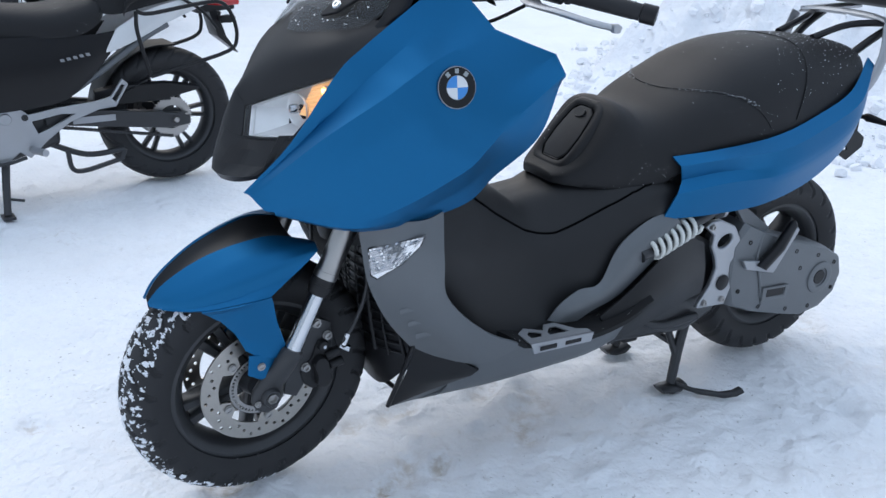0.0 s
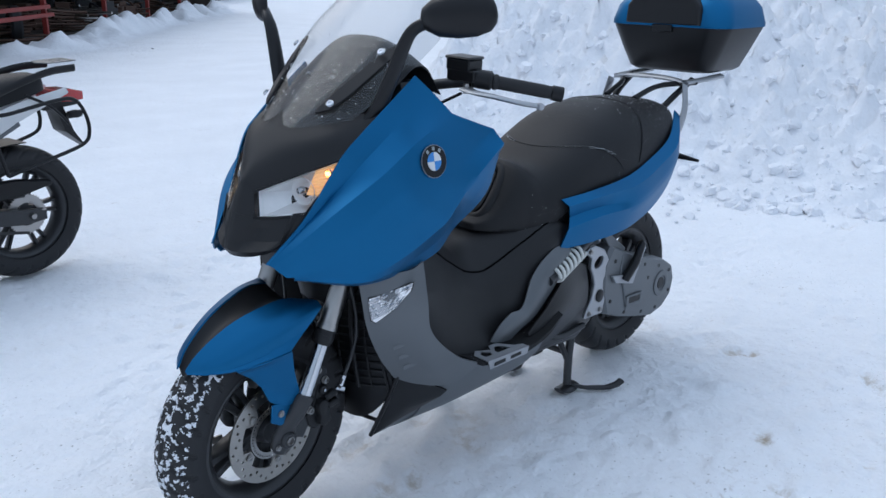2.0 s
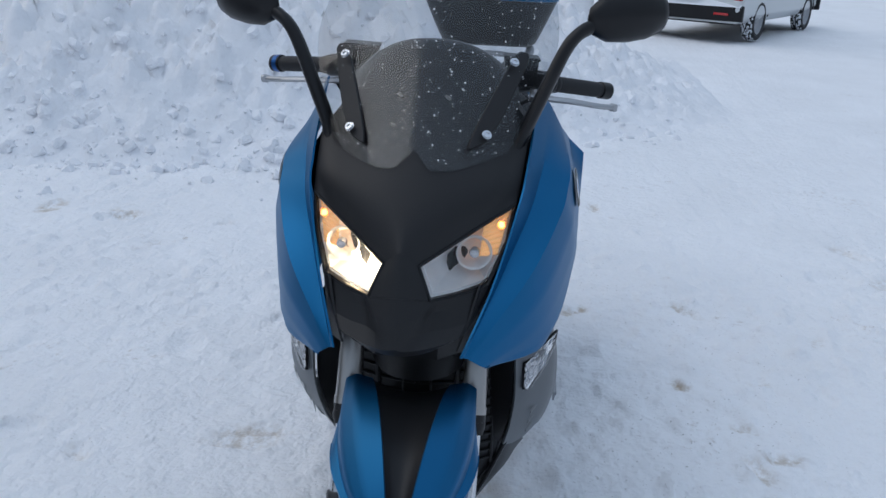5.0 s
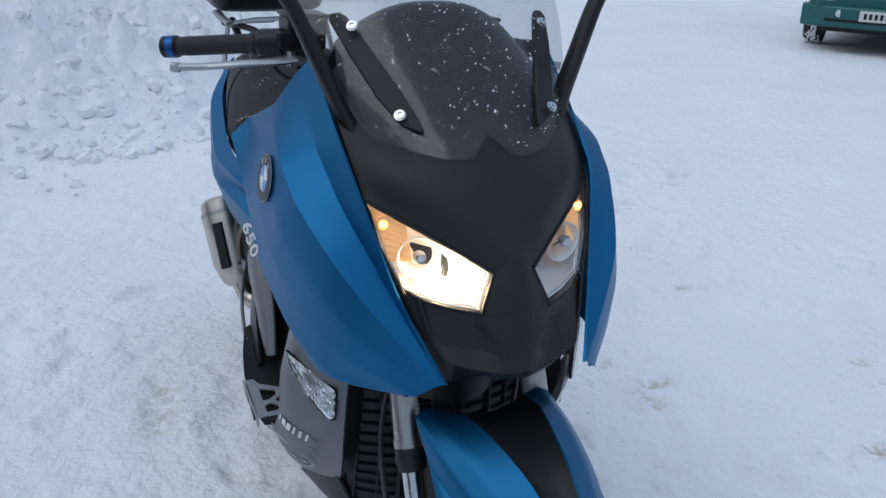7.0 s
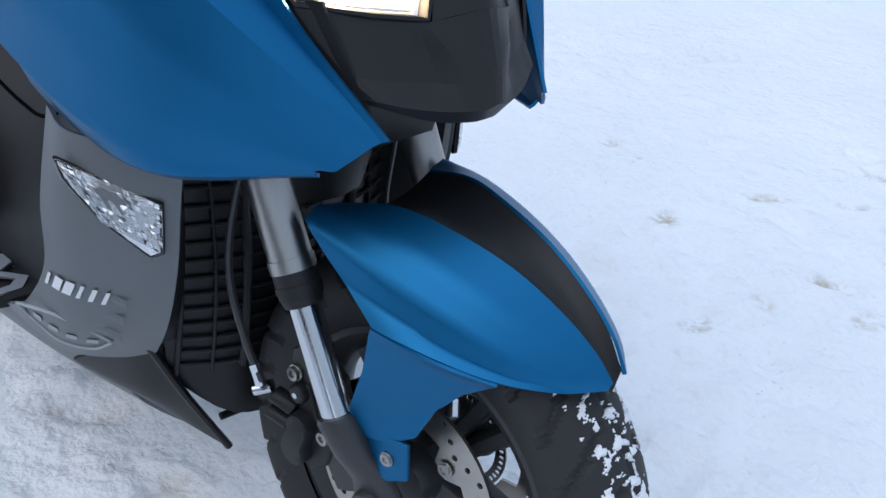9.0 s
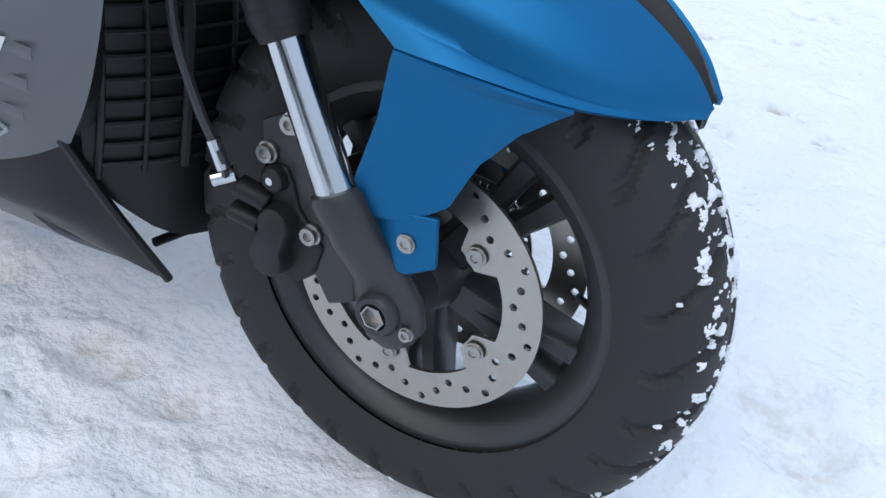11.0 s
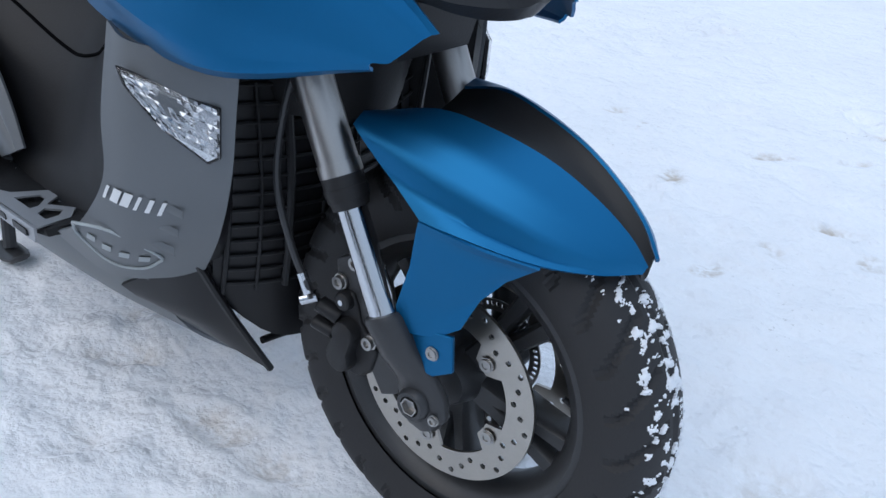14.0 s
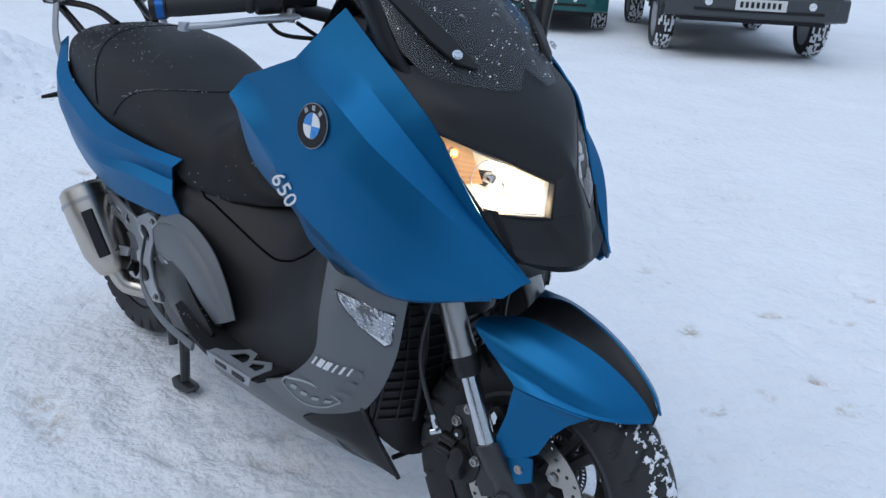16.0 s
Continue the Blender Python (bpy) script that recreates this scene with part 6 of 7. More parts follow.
part("boss_cap", moved(Matrix.Translation((-1.685, 0.197, 0.315)), lathe([(0, 0.004), (0.022, 0.004), (0.024, 0.0), (0.024, -0.004)], 20)), SATIN, gearcase)
part("case_vent", joined(box(-1.49, 0.201, 0.305, 0.085, 0.008, 0.036)), SATIN, gearcase, bevel=0.006)
part("case_vent_frame", plate([(-1.44, 0.325), (-1.44, 0.285), (-1.54, 0.28), (-1.545, 0.32)], [[(-1.455, 0.318), (-1.455, 0.294), (-1.53, 0.29), (-1.533, 0.313)]], 0.008, lambda u, v, w: (u, 0.200 + w, v)), ENGINE, gearcase, bevel=0.002)
for x, z in ((-1.36, 0.475), (-1.46, 0.452), (-1.56, 0.418), (-1.66, 0.39), (-1.74, 0.355), (-1.75, 0.27), (-1.66, 0.225), (-1.56, 0.235), (-1.44, 0.265), (-1.345, 0.33), (-1.59, 0.36)):
    part("case_bolt", moved(Matrix.Translation((x, 0.195, z)), bolt(0.007, 0.005)), SATIN, gearcase)
part("upper_bracket", loft([[V(-1.29, 0.17, 0.585), V(-1.31, 0.17, 0.595), V(-1.31, 0.185, 0.595), V(-1.29, 0.185, 0.585)], [V(-1.40, 0.165, 0.46), V(-1.45, 0.165, 0.50), V(-1.45, 0.18, 0.50), V(-1.40, 0.18, 0.46)]]), GREY, scooter, "grey bracket over the transmission", bevel=0.003)
# folded passenger pegs
for s in (1, -1):
    peg = part("passenger_peg", loft([[V(-1.40, 0.215 * s, 0.40) + V(0.018 * c, 0.016 * q, 0.01 * c) for c, q in ring(1, 10)], [V(-1.455, 0.22 * s, 0.455) + V(0.016 * c, 0.016 * q, 0.01 * c) for c, q in ring(1, 10)], [V(-1.50, 0.215 * s, 0.515) + V(0.012 * c, 0.014 * q, 0.008 * c) for c, q in ring(1, 10)], [V(-1.505, 0.214 * s, 0.525) + V(0.004 * c, 0.006 * q, 0.003 * c) for c, q in ring(1, 10)]]), SATIN, scooter, "black folded passenger peg", angle=50)
    part("peg_arm", loft([[V(-1.33, 0.2 * s, 0.43), V(-1.35, 0.2 * s, 0.40), V(-1.35, 0.212 * s, 0.40), V(-1.33, 0.212 * s, 0.43)], [V(-1.45, 0.205 * s, 0.41), V(-1.455, 0.205 * s, 0.375), V(-1.455, 0.217 * s, 0.375), V(-1.45, 0.217 * s, 0.41)], [V(-1.53, 0.204 * s, 0.50), V(-1.54, 0.204 * s, 0.49), V(-1.54, 0.21 * s, 0.49), V(-1.53, 0.21 * s, 0.50)]]), SILVER, peg, bevel=0.002)

# silencer on the right
s0, s1 = V(-1.415, -0.216, 0.332), V(-1.545, -0.238, 0.55)
d = (s1 - s0).normalized()
can = part("silencer", tube([s0, s0 + d * 0.01, s0 + d * 0.03, s0 + d * 0.07, s0 + d * 0.20, s1, s1 + d * 0.012], [0.034, 0.046, 0.054, 0.067, 0.071, 0.067, 0.055], 28, smooth=False), MUFFLER, scooter, "brushed stainless silencer with black heat shield", angle=30)
part("exhaust_pipe", tube([s0 + d * 0.01, V(-1.395, -0.20, 0.298), V(-1.36, -0.17, 0.285), V(-1.25, -0.1, 0.27)], 0.026, 16), MUFFLER, can, "stainless exhaust pipe")
part("silencer_band", tube([s0 + d * 0.215, s0 + d * 0.225], 0.0728, 28, smooth=False), STEEL, can)
hs = V(0.75, -0.45, 0.2).normalized()
part("heat_shield", loft([[s0 + d * t + hs * 0.07 + d.cross(hs) * w for w in (-0.018, 0.018)] + [s0 + d * t + hs * 0.078 + d.cross(hs) * w for w in (0.014, -0.014)] for t in (0.06, 0.09, 0.17, 0.2)]), SATIN, can, "black heat shield", bevel=0.002)
part("silencer_hanger", plate([(-1.30, 0.52), (-1.36, 0.535), (-1.50, 0.56), (-1.525, 0.535), (-1.48, 0.50), (-1.38, 0.48), (-1.30, 0.46)], [ring(0.014, 10, -1.36, 0.505), [(-1.40, 0.52), (-1.47, 0.54), (-1.46, 0.52), (-1.40, 0.50)]], 0.01, lambda u, v, w: (u, -0.185 - w, v)), ALU, can, bevel=0.002)
part("hanger_bolt", moved(Matrix.Translation((-1.505, -0.195, 0.535)) @ Matrix.Scale(-1, 4, (0, 1, 0)), bolt(0.013, 0.01)), STEEL, can)
# centre stand
stand = part("centre_stand", joined(*[tube([V(-1.27, 0.10 * s, 0.25), V(-1.245, 0.108 * s, 0.14), V(-1.215, 0.128 * s, 0.03)], [0.016, 0.015, 0.014], 10) for s in (1, -1)], tube([V(-1.243, -0.105, 0.135), V(-1.243, 0.105, 0.135)], 0.011, 10, smooth=False), *[tube([V(-1.20, 0.07 * s, 0.235), V(-1.235, 0.112 * s, 0.11)], 0.011, 8, smooth=False) for s in (1, -1)]), DARK, scooter, "black steel centre stand")
for s in (1, -1):
    part("stand_foot", loft([[V(-1.17, 0.128 * s, 0.02) + V(0.008 * c, 0.022 * q, 0.012 * c) for c, q in ring(1, 10)], [V(-1.2, 0.126 * s, 0.014) + V(0.01 * c, 0.03 * q, 0.014 * c) for c, q in ring(1, 10)], [V(-1.235, 0.126 * s, 0.014) + V(0.01 * c, 0.03 * q, 0.014 * c) for c, q in ring(1, 10)], [V(-1.265, 0.126 * s, 0.022) + V(0.008 * c, 0.02 * q, 0.01 * c) for c, q in ring(1, 10)]]), DARK, stand, angle=50)
part("kick_arm", loft([[V(x, y, z) + V(0.004 * c, 0.014 * q, 0.010 * c) for c, q in ring(1, 10)] for x, y, z in ((-1.225, 0.135, 0.028), (-1.27, 0.175, 0.014), (-1.325, 0.225, 0.014), (-1.35, 0.248, 0.026), (-1.362, 0.258, 0.04))]), DARK, stand, "curved foot arm of the stand", angle=50)
part("stand_spring", tube([V(-1.28, -0.13, 0.27), V(-1.25, -0.14, 0.14)], 0.013, 10, smooth=False), DARK, stand)
part("side_stand", tube([V(-1.02, 0.16, 0.29), V(-1.10, 0.17, 0.262), V(-1.22, 0.175, 0.27)], 0.012, 10), DARK, scooter, "folded side stand", angle=50)
part("stand_bumper", box(-1.03, 0.12, 0.225, 0.05, 0.03, 0.035), RUBBER, scooter, "rubber stop under the frame", bevel=0.005)

# grab rails, rack, plate holder and rear indicators
for s in (1, -1):
    rail = part("grab_rail", loft([[p + V(0.017 * c, 0.008 * q * s, 0.008 * c) for c, q in ring(1, 10)] for p in spline([V(-1.715, 0.168 * s, 0.850), V(-1.752, 0.176 * s, 0.89), V(-1.785, 0.174 * s, 0.96), V(-1.80, 0.158 * s, 1.04)], 4)]), SILVER, scooter, "silver passenger grab rail", angle=50)
    part("rack_strut", tube([V(-1.70, 0.10 * s, 0.93), V(-1.80, 0.12 * s, 1.0), V(-1.90, 0.13 * s, 1.05)], 0.012, 10), SATIN, scooter, "black rack strut", angle=50)
    part("rack_brace", tube([V(-1.62, 0.06 * s, 1.0), V(-1.75, 0.08 * s, 1.035), V(-1.88, 0.16 * s, 1.045)], 0.010, 8), SATIN, scooter, "black rack brace")
    stalk = part("rear_indicator", tube([V(-1.85, 0.035 * s, 0.765), V(-1.865, 0.10 * s, 0.765), V(-1.87, 0.115 * s, 0.765), V(-1.885, 0.20 * s, 0.755)], [0.007, 0.007, 0.013, 0.005], 12), SATIN, scooter, "slim black rear indicator", angle=50)
    rack = part("rack_rail", loft([[p + V(0.020 * c, 0.014 * q * s, 0.010 * q) for c, q in ring(1, 8)] for p in spline([V(-1.82, -0.145 * s, 1.048), V(-1.835, -0.08 * s, 1.055), V(-1.84, 0.0, 1.057)], 4)]), SILVER, scooter, "silver front rail of the rack", angle=50)
    part("rack_side", loft([[p + V(0.010 * c, 0.016 * q * s, 0.010 * c) for c, q in ring(1, 8)] for p in spline([V(-1.82, -0.145 * s, 1.048), V(-1.92, -0.155 * s, 1.05), V(-2.08, -0.155 * s, 1.055)], 4)]), SILVER, rack, angle=50)
part("plate_bracket", plate([(-1.83, 0.80), (-1.90, 0.80), (-1.93, 0.775), (-1.945, 0.74), (-1.945, 0.70), (-1.985, 0.675), (-1.985, 0.645), (-1.92, 0.608), (-1.84, 0.65), (-1.81, 0.69), (-1.85, 0.735)], [[(-1.85, 0.715), (-1.91, 0.705), (-1.915, 0.685), (-1.86, 0.69)], [(-1.865, 0.665), (-1.91, 0.655), (-1.915, 0.64), (-1.88, 0.645)]], 0.006, lambda u, v, w: (u, 0.03 + w, v)), BLACK, scooter, "black slotted plate bracket")
part("plate_holder", loft([[V(-1.79, -0.06, 0.84), V(-1.79, 0.05, 0.84), V(-1.80, 0.05, 0.86), V(-1.80, -0.06, 0.86)], [V(-1.85, -0.04, 0.76), V(-1.85, 0.03, 0.76), V(-1.865, 0.03, 0.765), V(-1.865, -0.04, 0.765)]]), SATIN, scooter, "black plate holder", bevel=0.004)
part("tail_lamp", loft([[V(-1.79, y, z) for y, z in ((-0.09, 0.885), (0.09, 0.885), (0.08, 0.925), (-0.08, 0.925))], [V(-1.815, y, z) for y, z in ((-0.07, 0.89), (0.07, 0.89), (0.06, 0.92), (-0.06, 0.92))]]), RED, scooter, "red tail lamp", bevel=0.004)

# top case: its own thing on the rack
def rounded(hx, hy, r, cx, z, n=6):
    out = []
    for sx, sy, a0 in ((1, 1, 0), (-1, 1, 90), (-1, -1, 180), (1, -1, 270)):
        for i in range(n + 1):
            a = radians(a0 + 90 * i / n)
            out.append(V(cx + sx * (hx - r) + r * math.cos(a), sy * (hy - r) + r * math.sin(a), z))
    return out


topcase = empty("top_case", Matrix.Translation((-0.165, 0, 0.075)) @ Matrix.Diagonal((0.93, 0.93, 0.93, 1)))
tagged(topcase, "black top case with blue lid on the scooter's rack", "top case")
CX = -2.05
part("tray", loft([rounded(0.15, 0.17, 0.06, CX, 1.072), rounded(0.165, 0.19, 0.06, CX, 1.085), rounded(0.185, 0.225, 0.07, CX, 1.16), rounded(0.205, 0.262, 0.08, CX, 1.245), rounded(0.205, 0.262, 0.08, CX, 1.252)]), SATIN, topcase, "black lower half of the case", angle=45)
part("lid", loft([rounded(0.212, 0.27, 0.085, CX, 1.253), rounded(0.212, 0.27, 0.085, CX, 1.268), rounded(0.20, 0.255, 0.09, CX, 1.33), rounded(0.175, 0.225, 0.1, CX, 1.375), rounded(0.12, 0.16, 0.09, CX, 1.395)]), BLUE, topcase, "satin blue lid", angle=45)
part("lid_pad", loft([[V(CX + 0.212 + o, y * k, z) for y, z in ((-0.17, 1.262), (0.17, 1.262), (0.165, 1.33), (0.13, 1.375), (-0.13, 1.375), (-0.165, 1.33))] for o, k in ((-0.10, 1.0), (0.002, 1.0), (0.012, 0.95))]), BLACK, topcase, "black front pad of the lid", bevel=0.008)
part("lock", box(CX + 0.21, 0.0, 1.245, 0.02, 0.09, 0.03), SATIN, topcase, bevel=0.006)


# ---- the other motorcycle, parked beside: x ahead, y left, origin on the ground under its rear axle ----
nc = empty("motorcycle", pose(-0.36, -2.455, 0.0, 0, 0, 7))
tagged(nc, "black and white motorcycle with rear rack leaning on its side stand", "motorcycle")
NR = V(0, 0, 0.312)
NF = V(1.54, 0, 0.300)


def nc_wheel(name, c, r, w, bead, label):
    wh = part(name, moved(Matrix.Translation(c), rim_mesh(bead - 0.005, w * 0.72)), DARK, nc, label)
    part("hub", moved(Matrix.Translation(c), lathe([(0, -0.07), (0.035, -0.07), (0.045, -0.03), (0.045, 0.03), (0.035, 0.07), (0, 0.07)], 24)), DARK, wh)
    for i in range(6):
        for q in (-1, 1):
            part("spoke", moved(Matrix.Translation(c), spoke(2 * math.pi * (i + q * 0.13) / 6, 0.04, bead - 0.03, 0.022, 0.018, 0.05, 0.04)), DARK, wh)
    part("tyre", moved(Matrix.Translation(c), tyre_mesh(r, w, bead, w * 0.82, slanted(22, 1.4), 260)), RUBBER, wh, "black road tyre", angle=25)
    return wh


nrw = nc_wheel("rear_wheel", NR, 0.312, 0.16, 0.222, "black cast rear wheel with thin twin spokes")
part("sprocket", moved(Matrix.Translation(NR), plate([(q * math.cos(a), q * math.sin(a)) for i in range(86) for a, q in ((2 * math.pi * i / 86, 0.088 if i % 2 else 0.097),)], [ring(0.055, 20)], 0.006, lambda u, v, w: (u, 0.085 + w, v))), STEEL, nrw, "bright steel rear sprocket")
part("sprocket_carrier", moved(Matrix.Translation(NR), plate([(q * math.cos(a), q * math.sin(a)) for i in range(30) for a, q in ((2 * math.pi * i / 30, 0.07 if i % 6 < 3 else 0.045),)], [], 0.01, lambda u, v, w: (u, 0.078 + w, v))), DARK, nrw)
part("brake_disc", moved(Matrix.Translation(NR + V(0, -0.09, 0)), disc_mesh(0.12, 0.085, 5, 0.075, 30)), STEEL, nrw)
nc_wheel("front_wheel", NF, 0.300, 0.12, 0.22, "black cast front wheel")
# chain: upper and lower run with links
for z0, z1 in ((0.40, 0.42), (0.222, 0.33)):
    links = [moved(Matrix.Translation(V(0.0, 0.088, z0).lerp(V(0.56, 0.088, z1), (i + 0.5) / 36)), joined(box(0, -0.006, 0, 0.014, 0.003, 0.013), box(0, 0.006, 0, 0.014, 0.003, 0.013), box(0.008, 0, 0, 0.006, 0.012, 0.007))) for i in range(36)]
    run = part("chain_run", joined(*links), DARK, nc, "dark drive chain", fix=False)
    run["kind"] = "stuff"
arm = part("swingarm", joined(loft([[V(x, 0.125 + o, z) for o, z in ((-0.018, z0), (0.018, z0), (0.018, z1), (-0.018, z1))] for x, z0, z1 in ((-0.07, 0.285, 0.335), (0.03, 0.275, 0.345), (0.3, 0.31, 0.385), (0.56, 0.345, 0.42))]), loft([[V(x, -0.125 + o, z) for o, z in ((-0.018, z0), (0.018, z0), (0.018, z1), (-0.018, z1))] for x, z0, z1 in ((-0.07, 0.285, 0.335), (0.03, 0.275, 0.345), (0.3, 0.31, 0.385), (0.56, 0.345, 0.42))])), DARK, nc, "black box-section swingarm", bevel=0.004)
part("axle_nut", moved(Matrix.Translation(NR + V(0.0, 0.143, 0)), lathe([(0, 0.014), (0.012, 0.014), (0.016, 0.008), (0.016, 0)], 8)), STEEL, arm)
part("adjuster", box(-0.055, 0.146, 0.335, 0.02, 0.004, 0.008), STEEL, arm)
part("arm_sticker", box(0.36, 0.146, 0.352, 0.18, 0.002, 0.028), SILVER, arm)
part("chain_guard", loft([[V(x, y, z) for y, z in ((0.075, z0), (0.11, z0), (0.112, z1), (0.075, z1 + 0.008))] for x, z0, z1 in ((-0.13, 0.435, 0.448), (0.02, 0.405, 0.475), (0.2, 0.395, 0.48), (0.34, 0.40, 0.46))]), SATIN, nc, "black chain guard", bevel=0.004)
part("hugger", sheet([[(0.335 * math.cos(a), y, 0.312 + 0.335 * math.sin(a)) for a in (0.15, 0.5, 0.9, 1.3, 1.7)] for y in (-0.085, 0, 0.085)], 5, 3, 0.004, True), SATIN, nc, "black wheel hugger")
part("hugger_arm", loft([[V(0.10, 0.10, 0.50), V(0.12, 0.10, 0.49), V(0.12, 0.12, 0.49), V(0.10, 0.12, 0.50)], [V(0.33, 0.11, 0.40), V(0.35, 0.11, 0.39), V(0.35, 0.125, 0.39), V(0.33, 0.125, 0.40)]]), DARK, nc)
part("subframe_tube", tube([V(0.46, 0.12, 0.46), V(0.30, 0.125, 0.56), V(0.12, 0.12, 0.68), V(0.0, 0.115, 0.74)], 0.016, 10), GREY, nc, "dark grey frame tube")
# bright footpeg hanger
hanger = part("footpeg_hanger", plate([(0.56, 0.30), (0.62, 0.42), (0.64, 0.50), (0.72, 0.54), (0.78, 0.52), (0.75, 0.44), (0.76, 0.36), (0.79, 0.25), (0.70, 0.22), (0.60, 0.24), (0.52, 0.27), (0.36, 0.37), (0.30, 0.425), (0.25, 0.50), (0.23, 0.50), (0.27, 0.43), (0.34, 0.36), (0.42, 0.30), (0.50, 0.25)][::-1] if False else [(0.785, 0.53), (0.74, 0.545), (0.685, 0.46), (0.63, 0.405), (0.50, 0.425), (0.36, 0.435), (0.29, 0.45), (0.235, 0.525), (0.21, 0.50), (0.27, 0.405), (0.34, 0.40), (0.47, 0.355), (0.57, 0.285), (0.64, 0.22), (0.68, 0.25), (0.745, 0.20), (0.785, 0.24), (0.76, 0.36), (0.80, 0.46)],
                [[(0.62, 0.375), (0.50, 0.395), (0.45, 0.39), (0.55, 0.34), (0.60, 0.32)], [(0.285, 0.44), (0.24, 0.50), (0.225, 0.495), (0.27, 0.425)]], 0.016, lambda u, v, w: (u, 0.16 + w, v)), ALU, nc, "bright cast footpeg hanger", bevel=0.004)
part("pivot_cap", moved(Matrix.Translation((0.72, 0.175, 0.395)), lathe([(0, 0.008), (0.022, 0.008), (0.026, 0.0)], 20)), ALU, hanger)
part("hanger_bolt", moved(Matrix.Translation((0.645, 0.176, 0.395)), bolt(0.011, 0.008)), DARK, hanger)
part("footpeg", tube([V(0.63, 0.18, 0.255), V(0.60, 0.27, 0.262)], 0.015, 10, smooth=False), ALU, hanger)
part("gear_pedal", tube([V(0.66, 0.19, 0.23), V(0.75, 0.2, 0.215), V(0.84, 0.21, 0.23)], 0.008, 8), DARK, hanger)
nstand = part("side_stand", tube([V(0.73, 0.13, 0.24), V(0.755, 0.19, 0.12), V(0.775, 0.25, 0.01)], [0.018, 0.016, 0.015], 10), DARK, nc, "black side stand resting on the snow")
part("stand_foot", box(0.775, 0.26, 0.008, 0.05, 0.07, 0.012), DARK, nstand, bevel=0.003)
part("stand_tang", tube([V(0.765, 0.21, 0.07), V(0.70, 0.235, 0.06)], 0.006, 8, smooth=False), DARK, nstand)
ncs = part("centre_stand", joined(tube([V(0.56, 0.10, 0.26), V(0.40, 0.11, 0.19), V(0.24, 0.13, 0.20)], 0.013, 8), tube([V(0.48, 0.11, 0.22), V(0.45, 0.115, 0.12), V(0.26, 0.13, 0.155)], 0.011, 8), tube([V(0.26, 0.13, 0.155), V(0.24, 0.13, 0.20)], 0.013, 8, smooth=False)), DARK, nc, "folded black centre stand")
# side panel, tail, seats
side_rows = [[(0.86, 0.17, 0.72), (0.62, 0.175, 0.72), (0.36, 0.16, 0.715), (0.20, 0.14, 0.73)], [(0.90, 0.2, 0.58), (0.65, 0.195, 0.58), (0.42, 0.178, 0.585), (0.27, 0.155, 0.63)], [(0.90, 0.19, 0.42), (0.66, 0.185, 0.43), (0.48, 0.172, 0.45), (0.36, 0.155, 0.53)]]
for s in (1, -1):
    panel = part("side_panel", sheet(side_rows, 5, 4, 0.005, True, s), SATIN, nc, "black side panel with a pale model badge", angle=40)
    badge_bars = []
    for i in range(5):
        c = V(0.475 - 0.027 * i, (0.192 - 0.004 * i) * s, 0.622 + 0.004 * i)
        badge_bars.append(loft([[c + V(-0.010, 0, -0.006), c + V(0.006, 0, -0.006), c + V(0.010, 0, 0.006), c + V(-0.006, 0, 0.006)], [c + V(-0.010, 0.002 * s, -0.006), c + V(0.006, 0.002 * s, -0.006), c + V(0.010, 0.002 * s, 0.006), c + V(-0.006, 0.002 * s, 0.006)]]))
    part("model_bars", joined(*badge_bars), SILVER, panel, "pale slanted bars of a model badge")
    tail_rows = [[(0.23, 0.145, 0.735), (0.10, 0.135, 0.80), (-0.08, 0.12, 0.845), (-0.26, 0.09, 0.875)], [(0.28, 0.16, 0.655), (0.13, 0.15, 0.725), (-0.06, 0.13, 0.80), (-0.27, 0.095, 0.85)], [(0.285, 0.155, 0.63), (0.16, 0.145, 0.675), (0.0, 0.125, 0.745), (-0.25, 0.085, 0.835)]]
    part("tail_panel", sheet(tail_rows, 5, 4, 0.004, True, s), WHITE, nc, "white tail panel", angle=40)
    tank_rows = [[(1.18, 0.09, 1.0), (1.0, 0.10, 1.0), (0.84, 0.09, 0.93)], [(1.22, 0.19, 0.9), (1.0, 0.2, 0.88), (0.83, 0.16, 0.84)], [(1.18, 0.2, 0.76), (0.98, 0.19, 0.72), (0.80, 0.165, 0.75)]]
    part("tank_shroud", sheet(tank_rows, 5, 4, 0.004, True, s), WHITE, nc, "white tank cover", angle=40)
def pad(rows, n=14):
    out = []
    for x, w, zb, zt in rows:
        half = [V(x, w * math.sin(a) ** 0.7 if a > 0 else 0, zb + (zt - zb) * max(0.0, math.cos(a)) ** 0.6) for a in [math.pi / 2 * i / n for i in range(n + 1)]]
        out.append([V(p.x, -p.y, p.z) for p in half[:0:-1]] + half)
    cols = [spline([o[k] for o in out], 4) for k in range(len(out[0]))]
    return loft([[c[i] for c in cols] for i in range(len(cols[0]))])
part("rider_seat", pad([(0.86, 0.09, 0.76, 0.84), (0.80, 0.13, 0.74, 0.85), (0.66, 0.16, 0.715, 0.835), (0.50, 0.175, 0.71, 0.83), (0.38, 0.17, 0.72, 0.85), (0.30, 0.145, 0.76, 0.865), (0.27, 0.11, 0.79, 0.86)]), VINYL, nc, "black rider's seat", angle=60)
part("pillion_seat", pad([(0.31, 0.10, 0.82, 0.90), (0.29, 0.12, 0.80, 0.935), (0.22, 0.13, 0.79, 0.945), (0.08, 0.13, 0.82, 0.935), (-0.06, 0.12, 0.85, 0.945), (-0.14, 0.10, 0.87, 0.945), (-0.17, 0.06, 0.88, 0.93)]), VINYL, nc, "black raised pillion seat", angle=60)
